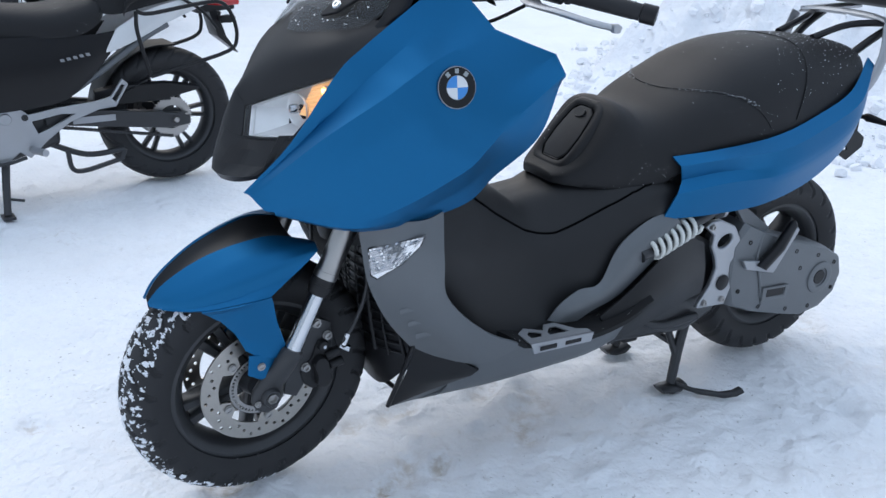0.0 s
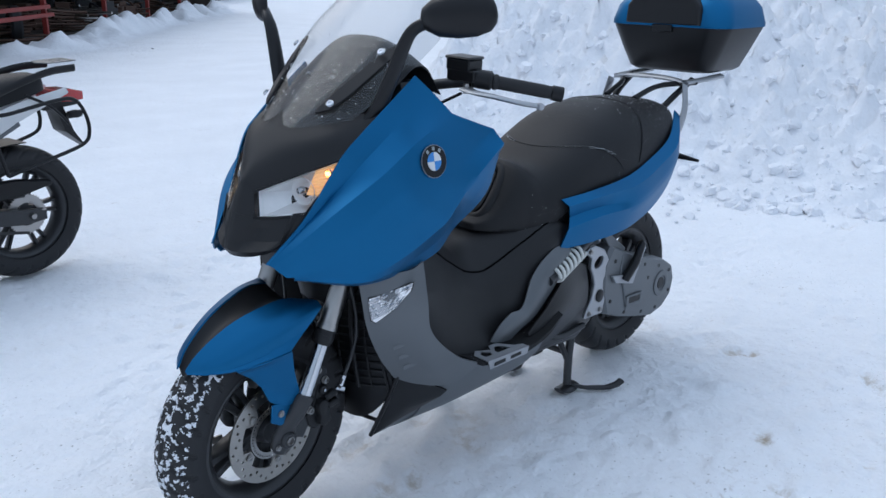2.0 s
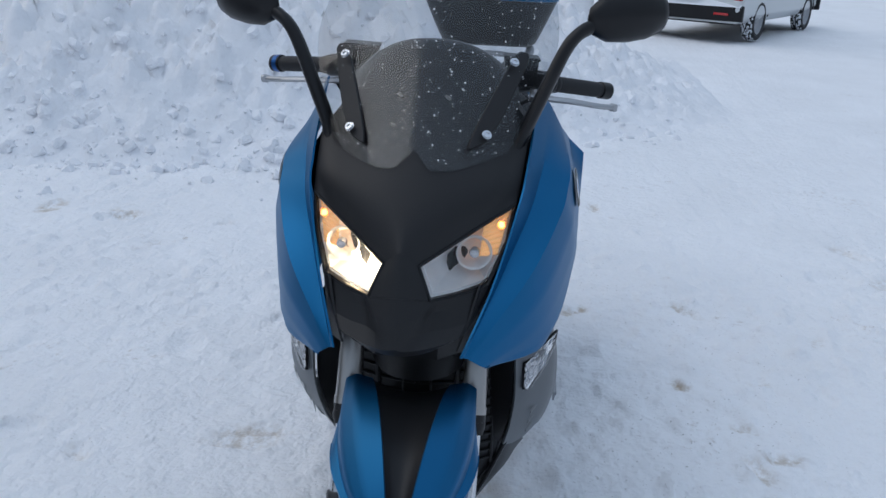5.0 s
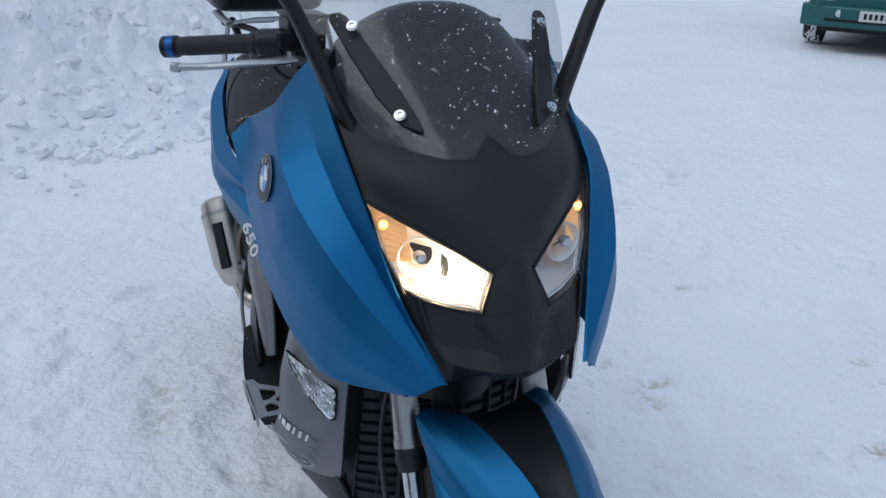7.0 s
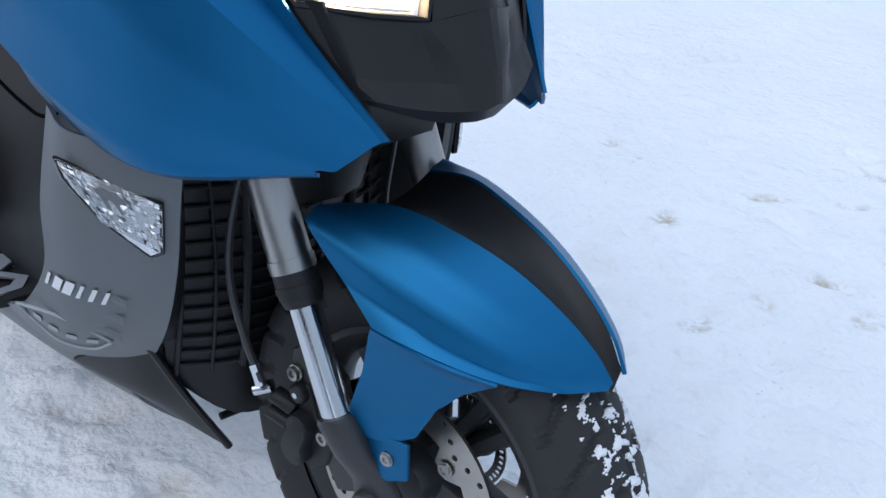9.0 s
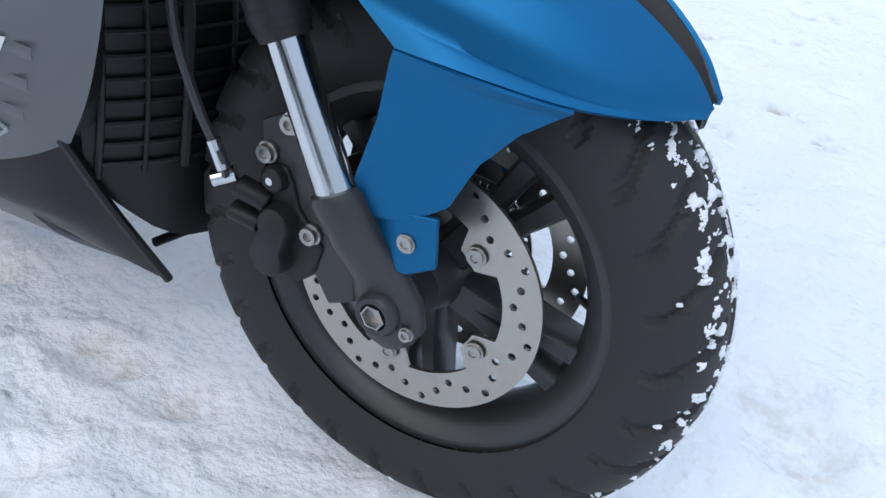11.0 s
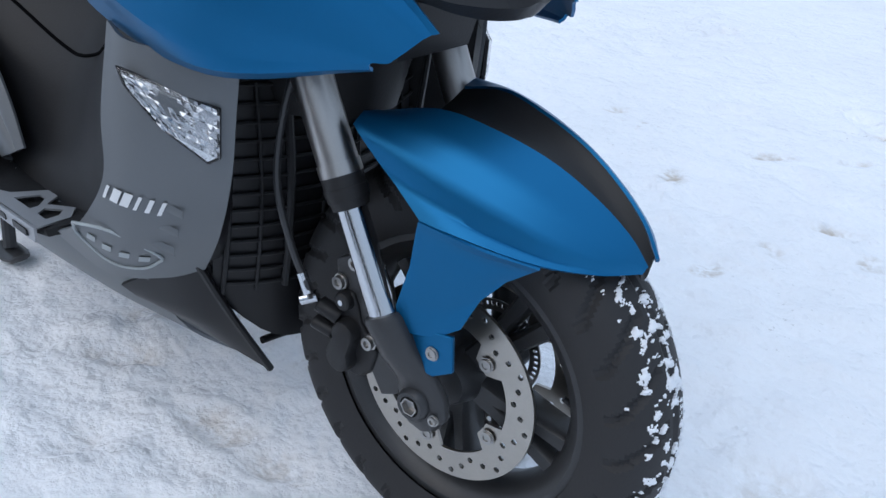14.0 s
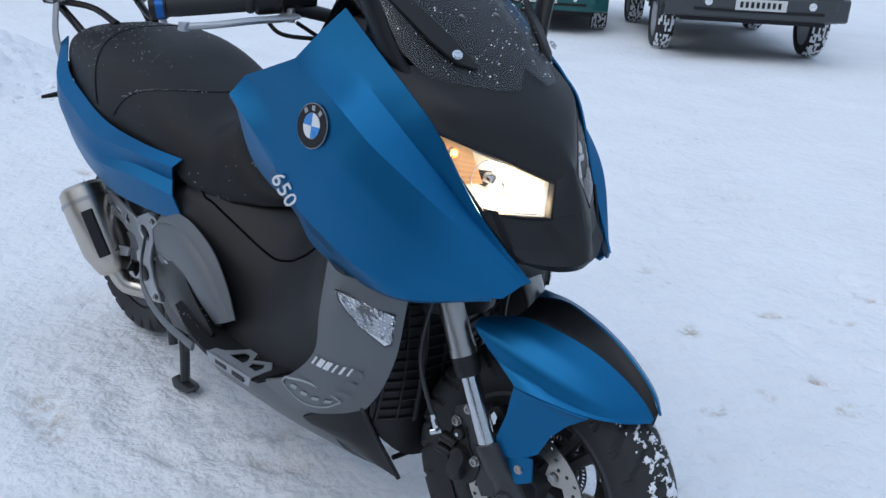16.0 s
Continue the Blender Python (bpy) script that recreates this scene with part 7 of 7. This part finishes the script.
part("tank_top", pad([(1.25, 0.10, 0.78, 0.93), (1.15, 0.16, 0.74, 1.0), (1.0, 0.17, 0.72, 1.02), (0.88, 0.13, 0.74, 0.95), (0.83, 0.08, 0.76, 0.86)]), SATIN, nc, "black tank cover", angle=60)
part("engine", loft([[V(x, y * w, z) for y, z in ((-1, z0), (-1, z1), (1, z1), (1, z0))] for x, w, z0, z1 in ((0.5, 0.12, 0.25, 0.5), (0.75, 0.16, 0.2, 0.7), (1.05, 0.17, 0.2, 0.72), (1.2, 0.12, 0.3, 0.66))]), DARK, nc, "black engine", bevel=0.02)
for s in (1, -1):
    part("fork_leg", tube([V(1.54, 0.10 * s, 0.30), V(1.25, 0.10 * s, 0.92)], 0.024, 12, smooth=False), DARK, nc, "black fork leg")
part("headlamp", loft([[V(1.36, y, z) for y, z in ((-0.1, 0.78), (0.1, 0.78), (0.13, 0.95), (-0.13, 0.95))], [V(1.48, y, z) for y, z in ((-0.05, 0.78), (0.05, 0.78), (0.08, 0.88), (-0.08, 0.88))]]), SATIN, nc, bevel=0.01)
part("handlebar", tube([V(1.05, 0.38, 1.09), V(1.12, 0.24, 1.10), V(1.18, 0, 1.06), V(1.12, -0.24, 1.10), V(1.05, -0.38, 1.09)], 0.013, 10), DARK, nc, "black handlebar")
part("front_mudguard", sheet([[(1.54 + 0.325 * math.cos(a), y, 0.30 + 0.325 * math.sin(a)) for a in (0.7, 1.2, 1.7, 2.2)] for y in (-0.065, 0, 0.065)], 5, 3, 0.004, True), SATIN, nc, "black front mudguard")
# rack with perforated plate
rk = part("luggage_rack", plate([(-0.20, 0.075), (-0.34, 0.07), (-0.345, -0.07), (-0.20, -0.075), (-0.175, 0.0)], [ring(0.007, 8, -0.25 - 0.022 * i, -0.05 + 0.02 * j + 0.01 * (i % 2)) for i in range(4) for j in range(5)], 0.004, lambda u, v, w: (u, v, 0.985 + w - 0.1 * (u + 0.2) * 0.4)), GREY, nc, "grey perforated luggage rack plate")
for s in (1, -1):
    part("rack_rail", loft([[p + V(0, 0.008 * c * s, 0.017 * q) for c, q in ring(1, 8)] for p in spline([V(0.20, 0.165 * s, 0.80), V(0.17, 0.165 * s, 0.85), V(0.05, 0.16 * s, 0.90), V(-0.15, 0.14 * s, 0.955), V(-0.30, 0.12 * s, 0.965)], 4)]), SATIN, rk, "black rack rail", angle=50)
    pf = part("pannier_frame", tube([V(0.16, 0.205 * s, 0.81), V(0.10, 0.215 * s, 0.80), V(-0.12, 0.215 * s, 0.835), V(-0.22, 0.215 * s, 0.835), V(-0.27, 0.215 * s, 0.77), V(-0.285, 0.215 * s, 0.68), V(-0.24, 0.215 * s, 0.62), V(-0.02, 0.215 * s, 0.565), V(0.12, 0.21 * s, 0.53)], 0.009, 8, 5), SATIN, nc, "black pannier frame")
    part("frame_leg", tube([V(0.12, 0.21 * s, 0.53), V(0.16, 0.205 * s, 0.72), V(0.16, 0.205 * s, 0.81)], 0.009, 8), SATIN, pf)
    part("frame_stay", tube([V(-0.05, 0.12 * s, 0.86), V(-0.14, 0.17 * s, 0.80), V(-0.20, 0.2 * s, 0.72)], 0.007, 8), SATIN, pf)
    part("rear_indicator", moved(Matrix.Translation((-0.295, 0.085 * s, 0.745)), moved(Matrix.Diagonal((0.045, 0.03, 0.024, 1)), snow_lump(1.0, 60.0, 1.0))), SATIN, nc, "smoked rear indicator", angle=60)
part("tail_lamp", loft([[V(-0.20, y, z) for y, z in ((-0.07, 0.81), (0.07, 0.81), (0.075, 0.865), (-0.075, 0.865))], [V(-0.30, y, z) for y, z in ((-0.06, 0.80), (0.06, 0.80), (0.065, 0.862), (-0.065, 0.862))], [V(-0.385, y, z) for y, z in ((-0.03, 0.80), (0.03, 0.80), (0.03, 0.84), (-0.03, 0.84))]]), RED, nc, "red tail lamp", bevel=0.006)
part("lamp_housing", loft([[V(-0.16, y, z) for y, z in ((-0.065, 0.77), (0.065, 0.77), (0.07, 0.82), (-0.07, 0.82))], [V(-0.36, y, z) for y, z in ((-0.03, 0.78), (0.03, 0.78), (0.032, 0.802), (-0.032, 0.802))]]), SATIN, nc, bevel=0.006)
part("plate_holder", loft([[V(-0.22, y, 0.79) for y in (-0.05, 0.05)] + [V(-0.26, y, 0.79) for y in (0.05, -0.05)], [V(-0.26, y, 0.66) for y in (-0.06, 0.06)] + [V(-0.30, y, 0.66) for y in (0.06, -0.06)], [V(-0.365, y, 0.575) for y in (-0.03, 0.03)] + [V(-0.37, y, 0.575) for y in (0.03, -0.03)]]), SATIN, nc, "black plate holder", bevel=0.004)


# ---- parked vehicles: local x ahead, y left, origin on the ground midway between the axles ----
def vehicle(name, m, paint, label, length=4.3, width=1.72, height=1.62, base=2.55, r=0.33, clear_h=0.28, track=1.45, bumper=None, snowy=True, tall_back=True, rear_lamps=True, plate_up=0.36):
    car = empty(name, m)
    tagged(car, label, "car")
    L, W = length / 2, width / 2
    belt = clear_h + 0.62
    def sec(x, w, z0, z1):
        return [V(x, w * a, z0 + (z1 - z0) * b) for a, b in ((-0.90, 0), (-1, 0.18), (-1, 0.55), (-0.95, 0.92), (-0.88, 1.0), (0.88, 1.0), (0.95, 0.92), (1, 0.55), (1, 0.18), (0.90, 0))]
    back = belt + 0.02 if tall_back else belt - 0.05
    body = part("body", loft([sec(-L + 0.03, W * 0.93, clear_h + 0.12, back - 0.05), sec(-L + 0.10, W, clear_h, back), sec(-L * 0.5, W, clear_h - 0.02, back + 0.02), sec(0, W, clear_h - 0.02, belt + 0.02), sec(L * 0.35, W, clear_h - 0.02, belt), sec(L * 0.75, W * 0.98, clear_h, belt - 0.08), sec(L - 0.10, W * 0.92, clear_h + 0.03, belt - 0.16), sec(L - 0.02, W * 0.82, clear_h + 0.12, belt - 0.26)]), paint, car, bevel=0.02, angle=40)
    def roof(x, w, z0, z1, k):
        return [V(x, -w, z0), V(x, -w * k, z1), V(x, w * k, z1), V(x, w, z0)]
    xb = -L + 0.12 if tall_back else -L * 0.55
    part("cabin", loft([[V(xb, -W * 0.93, belt), V(xb + 0.12, -W * 0.74, height), V(xb + 0.12, W * 0.74, height), V(xb, W * 0.93, belt)], [V(0.0, -W * 0.95, belt), V(0, -W * 0.78, height), V(0, W * 0.78, height), V(0, W * 0.95, belt)], [V(L * 0.62, -W * 0.93, belt - 0.02), V(L * 0.22, -W * 0.72, height - 0.03), V(L * 0.22, W * 0.72, height - 0.03), V(L * 0.62, W * 0.93, belt - 0.02)]]), paint, body, bevel=0.03)
    for s in (1, -1):
        part("side_glass", loft([[V(xb + 0.22, (W * 0.93 + 0.004) * s, belt + 0.05), V(L * 0.42, (W * 0.945 + 0.004) * s, belt + 0.05), V(L * 0.20, (W * 0.77 + 0.006) * s, height - 0.10), V(xb + 0.30, (W * 0.765 + 0.006) * s, height - 0.10)], [V(xb + 0.22, (W * 0.91) * s, belt + 0.05), V(L * 0.42, (W * 0.92) * s, belt + 0.05), V(L * 0.20, W * 0.75 * s, height - 0.10), V(xb + 0.30, W * 0.74 * s, height - 0.10)]]), CAR_GLASS, body)
    part("rear_glass", loft([[V(xb - 0.012, -W * 0.78, belt + 0.05), V(xb - 0.012, W * 0.78, belt + 0.05), V(xb + 0.085, W * 0.66, height - 0.1), V(xb + 0.085, -W * 0.66, height - 0.1)], [V(xb + 0.03, -W * 0.78, belt + 0.05), V(xb + 0.03, W * 0.78, belt + 0.05), V(xb + 0.13, W * 0.66, height - 0.1), V(xb + 0.13, -W * 0.66, height - 0.1)]]), CAR_GLASS, body)
    part("windscreen", loft([[V(L * 0.60, -W * 0.80, belt + 0.02), V(L * 0.60, W * 0.80, belt + 0.02), V(L * 0.25, W * 0.66, height - 0.09), V(L * 0.25, -W * 0.66, height - 0.09)], [V(L * 0.56, -W * 0.80, belt + 0.02), V(L * 0.56, W * 0.80, belt + 0.02), V(L * 0.21, W * 0.66, height - 0.09), V(L * 0.21, -W * 0.66, height - 0.09)]]), CAR_GLASS, body)
    bm_ = bumper or SATIN
    zb = clear_h + 0.02
    rb = part("rear_bumper", loft([[V(-L + 0.14, y, z) for z in (zb, zb + 0.26)] + [V(-L - 0.04 + 0.10 * abs(y / W) ** 3, y, z) for z in (zb + 0.24, zb + 0.02)] for y in [W * (-1 + i / 6) for i in range(13)]]), bm_, car, "dark rear bumper", bevel=0.02)
    fb = part("front_bumper", loft([[V(L - 0.16, y, z) for z in (zb, zb + 0.26)] + [V(L + 0.04 - 0.14 * abs(y / W) ** 3, y, z) for z in (zb + 0.24, zb + 0.02)] for y in [W * (-1 + i / 6) for i in range(13)]]), bm_, car, "front bumper", bevel=0.02)
    part("bumper_groove", loft([[V(L + 0.05 - 0.14 * abs(y / W) ** 3, y, z) for z in (zb + 0.08, zb + 0.11)] + [V(L - 0.02 - 0.14 * abs(y / W) ** 3, y, z) for z in (zb + 0.11, zb + 0.08)] for y in [W * 0.7 * (-1 + i / 5) for i in range(11)]]), SATIN, fb)
    for x, zz, par in ((-L - 0.045, zb + plate_up, rb), (L + 0.045, zb + 0.16, fb)):
        q = part("number_plate", box(x, 0, zz, 0.012, 0.52, 0.112), PLATE, par, "white number plate", bevel=0.003)
        for i in range(8):
            part("plate_bar", box(x + math.copysign(0.008, x), -0.2 + 0.055 * i, zz, 0.004, 0.03, 0.06), SATIN, q)
    for s in (1, -1):
        if rear_lamps:
            part("tail_lamp", box(-L + 0.05, (W - 0.09) * s, belt - 0.14, 0.06, 0.14, 0.28), RED, body, bevel=0.02)
            part("reflector", box(-L - 0.03, (W - 0.3) * s, zb + 0.12, 0.03, 0.22, 0.035), RED, rb, bevel=0.004)
        part("headlamp", box(L - 0.06, (W - 0.22) * s, belt - 0.24, 0.12, 0.32, 0.14), FACET, body, bevel=0.03)
        part("fog_lamp", moved(Matrix.Translation((L - 0.03, (W - 0.42) * s, zb + 0.17)) @ Matrix.Rotation(radians(-90), 4, "Z"), lathe([(0, 0.05), (0.04, 0.05), (0.05, 0.03), (0.05, 0)], 16)), FACET, fb)
        for x in (-base / 2, base / 2):
            c = V(x, track / 2 * s, r - 0.01)
            wheel = part("wheel", moved(Matrix.Translation(c), joined(lathe([(0.0, 0.06), (0.05, 0.065), (0.06, 0.05), (r * 0.5, 0.04), (r * 0.6, 0.07), (r * 0.66, 0.085), (r * 0.66, -0.085), (0.0, -0.085)], 24) if s > 0 else mirrored(lathe([(0.0, 0.06), (0.05, 0.065), (0.06, 0.05), (r * 0.5, 0.04), (r * 0.6, 0.07), (r * 0.66, 0.085), (r * 0.66, -0.085), (0.0, -0.085)], 24)))), SILVER, car, "steel wheel")
            part("tyre", moved(Matrix.Translation(c), tyre_mesh(r, 0.21, r * 0.65, 0.18, slanted(40, 1.2, 0.4), 160)), RUBBER, wheel, "winter tyre caked with snow", angle=25)
            part("tyre_snow", moved(Matrix.Translation(c), tyre_snow_coarse(r, 0.21, x + s)), CLEAN, wheel, angle=60)
            part("wheel_arch", moved(Matrix.Translation((x, (W - 0.055) * s, r)), lathe([(r + 0.06, -0.05), (r + 0.085, -0.05), (r + 0.085, 0.065), (r + 0.06, 0.065)], 24, 5, 175)), bm_, car)
    if snowy:
        top = []
        for i in range(25):
            y = W * 0.96 * (-1 + i / 12)
            h = 0.045 + 0.02 * noise.noise(V(y * 4, length, 0)) + (0.05 if i % 7 == 0 else 0)
            top.append([V(-L + 0.13, y, zb + 0.255), V(-L + 0.13, y, zb + 0.26 + h * 1.6), V(-L + 0.02 + 0.1 * abs(y / W) ** 3, y, zb + 0.258 + h), V(-L - 0.05 + 0.1 * abs(y / W) ** 3, y, zb + 0.225)])
        part("bumper_snow", loft(top), CLEAN, rb, "snow lying on the bumper", angle=60)
    under = part("underbody", box(0, 0, clear_h + 0.05, length * 0.9, width * 0.8, 0.16), SATIN, car)
    return car


def tyre_snow_coarse(r, w, seed):
    vs, fs = [], []
    for i in range(64):
        for j in range(9):
            a0, a1 = 2 * math.pi * i / 64, 2 * math.pi * (i + 0.92) / 64
            if noise.noise(V(i * 0.7, j * 0.9, seed * 3.1)) > 0.02:
                y0, y1 = w * (-0.42 + 0.093 * j), w * (-0.42 + 0.093 * j + 0.085)
                def rr(y):
                    return r + 0.004 - 0.5 * (abs(y) / (w / 2)) ** 2.5 * 0.05
                k = len(vs)
                vs += [V(rr(y) * math.cos(a), y, rr(y) * math.sin(a)) for a, y in ((a0, y0), (a0, y1), (a1, y1), (a1, y0))] + [V((rr(y) - 0.012) * math.cos(a), y, (rr(y) - 0.012) * math.sin(a)) for a, y in ((a0, y0), (a0, y1), (a1, y1), (a1, y0))]
                fs += [(k, k + 3, k + 2, k + 1), (k, k + 1, k + 5, k + 4), (k + 1, k + 2, k + 6, k + 5), (k + 2, k + 3, k + 7, k + 6), (k + 3, k, k + 4, k + 7)]
    return vs, fs


# the ground marks of the wheels give each vehicle's place
vehicle("white_van", pose(-14.8, 3.34, 0, 0, 0, 150), CAR_WHITE, "white car seen from behind with snow on its dark bumper", 4.4, 1.82, 1.85, 2.6, 0.32, 0.30, 1.62)
vehicle("teal_car", pose(-7.52, 8.99, 0, 0, 0, 308), TEAL, "dark teal hatchback parked nose out on snow", 4.0, 1.78, 1.5, 2.4, 0.29, 0.24, 1.62, TEAL)
vehicle("grey_suv", pose(-4.96, 9.36, 0, 0, 0, 311), CAR_GREY, "dark grey off-road car with snowy tyres facing the scooter", 4.4, 1.9, 1.8, 2.6, 0.37, 0.42, 1.68, CAR_GREY, False)
vehicle("dark_suv", pose(0.98, -8.17, 0, 0, 0, 331), CAR_GREY, "dark grey off-road car with snow on its rear bumper", 4.4, 1.8, 1.8, 2.6, 0.36, 0.44, 1.55, plate_up=0.16)

# ---- open lean-to with red posts, full of dark scrap ----
shed = empty("lean_to", pose(-5.95, -15.4, 0, 0, 0, -134))
tagged(shed, "open lean-to on red posts crammed with dark scrap metal", "shed")
for i, x in enumerate((-4.2, 0.0, 3.4, 6.8, 10.2)):
    part("post", joined(box(x, 0, 1.6, 0.09, 0.09, 3.3), box(x, 0, 0.03, 0.2, 0.2, 0.06)), RED_PAINT, shed, "faded red steel post", bevel=0.008)
part("roof", sheet([[(-7, -0.4, 3.1), (3, -0.4, 3.1), (13, -0.4, 3.1)], [(-7, 4.5, 2.8), (3, 4.5, 2.8), (13, 4.5, 2.8)]], 4, 2, 0.06), SHED, shed, "dark sheet roof")
part("back_wall", box(3, 4.4, 1.4, 20, 0.12, 2.8), SHED, shed, "dark board back wall")
part("end_wall", box(13.0, 2.0, 1.4, 0.12, 4.8, 2.8), SHED, shed, "dark board end wall")
part("inner_floor", box(3, 2.1, 0.02, 20, 4.4, 0.04), SHED, shed, "dark earth floor")
part("rail", box(-2.1, -0.08, 0.66, 4.3, 0.05, 0.07), RED_PAINT, shed, "faded red rail")
part("rail", box(-2.1, -0.14, 0.52, 4.3, 0.05, 0.07), RED_PAINT, shed, "faded red rail")
part("shelf", box(3, 2.2, 1.15, 18, 1.8, 0.06), RUST, shed, "steel shelf")
rnd = random.Random(11)


def scrap_bars(seed):
    q = random.Random(seed)
    out = []
    for i in range(7):
        a = V(q.uniform(-0.8, -0.3), q.uniform(-0.25, 0.25), 0.04 + 0.06 * i)
        out.append(tube([a, V(q.uniform(-0.1, 0.1), q.uniform(-0.2, 0.2), 0.05 + 0.06 * i), V(q.uniform(0.3, 0.8), q.uniform(-0.25, 0.25), 0.05 + 0.07 * i)], q.uniform(0.015, 0.035), 6, 3))
    return out


def scrap_case(seed):
    q = random.Random(seed)
    return joined(box(0, 0, 0.2, q.uniform(0.4, 0.8), 0.5, 0.4), box(0.1, 0, 0.42, 0.3, 0.3, q.uniform(0.05, 0.3)), tube([V(-0.3, -0.2, 0.3), V(0, -0.3, 0.5), V(0.3, -0.2, 0.35)], 0.03, 8))


for i in range(84):
    x, y = -6.0 + 18.6 * rnd.random(), 0.3 + 2.8 * rnd.random() ** 1.5
    lift = 1.18 if rnd.random() < 0.35 and y > 1.4 else 0.04
    m = pose(-5.95, -15.4, 0, 0, 0, -134) @ pose(x, y, lift, 0, 0, rnd.uniform(0, 360))
    kind = i % 3
    if kind == 0:
        heap, tone = empty("scrap_pipe_heap", m), STEEL if rnd.random() < 0.3 else RUST
        for bar in scrap_bars(i):
            part("pipe", bar, tone, heap)
        tagged(heap, "heap of bent rusty pipes under the lean-to", "scrap heap", "scrap under the lean-to")
    elif kind == 1:
        tagged(part("machine_casing", scrap_case(i), RUST if rnd.random() < 0.6 else DARK, m=m, bevel=0.02), "rusty machine casing under the lean-to", "scrap machine", "scrap under the lean-to")
    else:
        wv = joined(lathe([(0.17, -0.09), (0.30, -0.1), (0.33, -0.06), (0.33, 0.06), (0.30, 0.1), (0.17, 0.09), (0.17, -0.09)], 24))
        tagged(part("old_tyre", wv, RUBBER, m=m @ Matrix.Translation((0, 0, 0.325))), "worn black tyre standing under the lean-to", "tyre", "scrap under the lean-to")

# ragged ridge of snow along its front
rx, ry = [-3.0 + 0.09 * i for i in range(200)], [-2.2 + 0.09 * i for i in range(32)]
ridge_v = [(x, y, -0.03 + (0.42 * math.exp(-((y + 0.55 + 0.4 * fbm(x, 0.0, 0.7, 2, 31.0)) / 0.42) ** 2) * max(0.15, 0.5 + 0.9 * fbm(x, y, 1.1, 4, 33.0)) + 0.05 * abs(fbm(x, y, 5.0, 3, 35.0))) * min(1.0, (x + 3.0) * 0.8, (14.9 - x) * 0.8)) for x in rx for y in ry]
ridge_f = [(i * len(ry) + j, (i + 1) * len(ry) + j, (i + 1) * len(ry) + j + 1, i * len(ry) + j + 1) for i in range(len(rx) - 1) for j in range(len(ry) - 1)]
ridge_f = [f for f in ridge_f if max(ridge_v[k][2] for k in f) > -0.02]
ridge = part("snow_ridge", (ridge_v, ridge_f), BANK, m=pose(-5.95, -15.4, 0, 0, 0, -134), angle=180, fix=False)
tagged(ridge, "ragged white snow ridge shovelled along the open lean-to", "snow ridge", kind="stuff")

# ---- far fence of corrugated sheet ----
def fence(name, a, b, h, label):
    a, b = V(*a, 0), V(*b, 0)
    n = int((b - a).length / 0.11)
    d = (b - a) / n
    side = V(-d.y, d.x, 0).normalized()
    pts = [a + d * i + side * (0.02 if i % 2 else -0.02) for i in range(n + 1)]
    vs = [p for p in pts] + [p + V(0, 0, h) for p in pts] + [p + side * 0.01 for p in pts] + [p + side * 0.01 + V(0, 0, h) for p in pts]
    k = n + 1
    fs = [(i, i + 1, k + i + 1, k + i) for i in range(n)] + [(2 * k + i + 1, 2 * k + i, 3 * k + i, 3 * k + i + 1) for i in range(n)] + [(k + i, k + i + 1, 3 * k + i + 1, 3 * k + i) for i in range(n)]
    return tagged(part(name, (vs, fs), FENCE, angle=20, fix=False), label, "fence", kind="structure")


fence("fence_far", (-30, 34), (14, 30), 2.2, "far grey corrugated sheet fence beyond the cars")
fence("fence_side", (-13.5, -26.8), (-44, -52), 2.2, "far blue-grey sheet fence beyond the lean-to")
fence("fence_end", (-48, -50), (-50, 36), 2.2, "far grey sheet fence closing the yard")
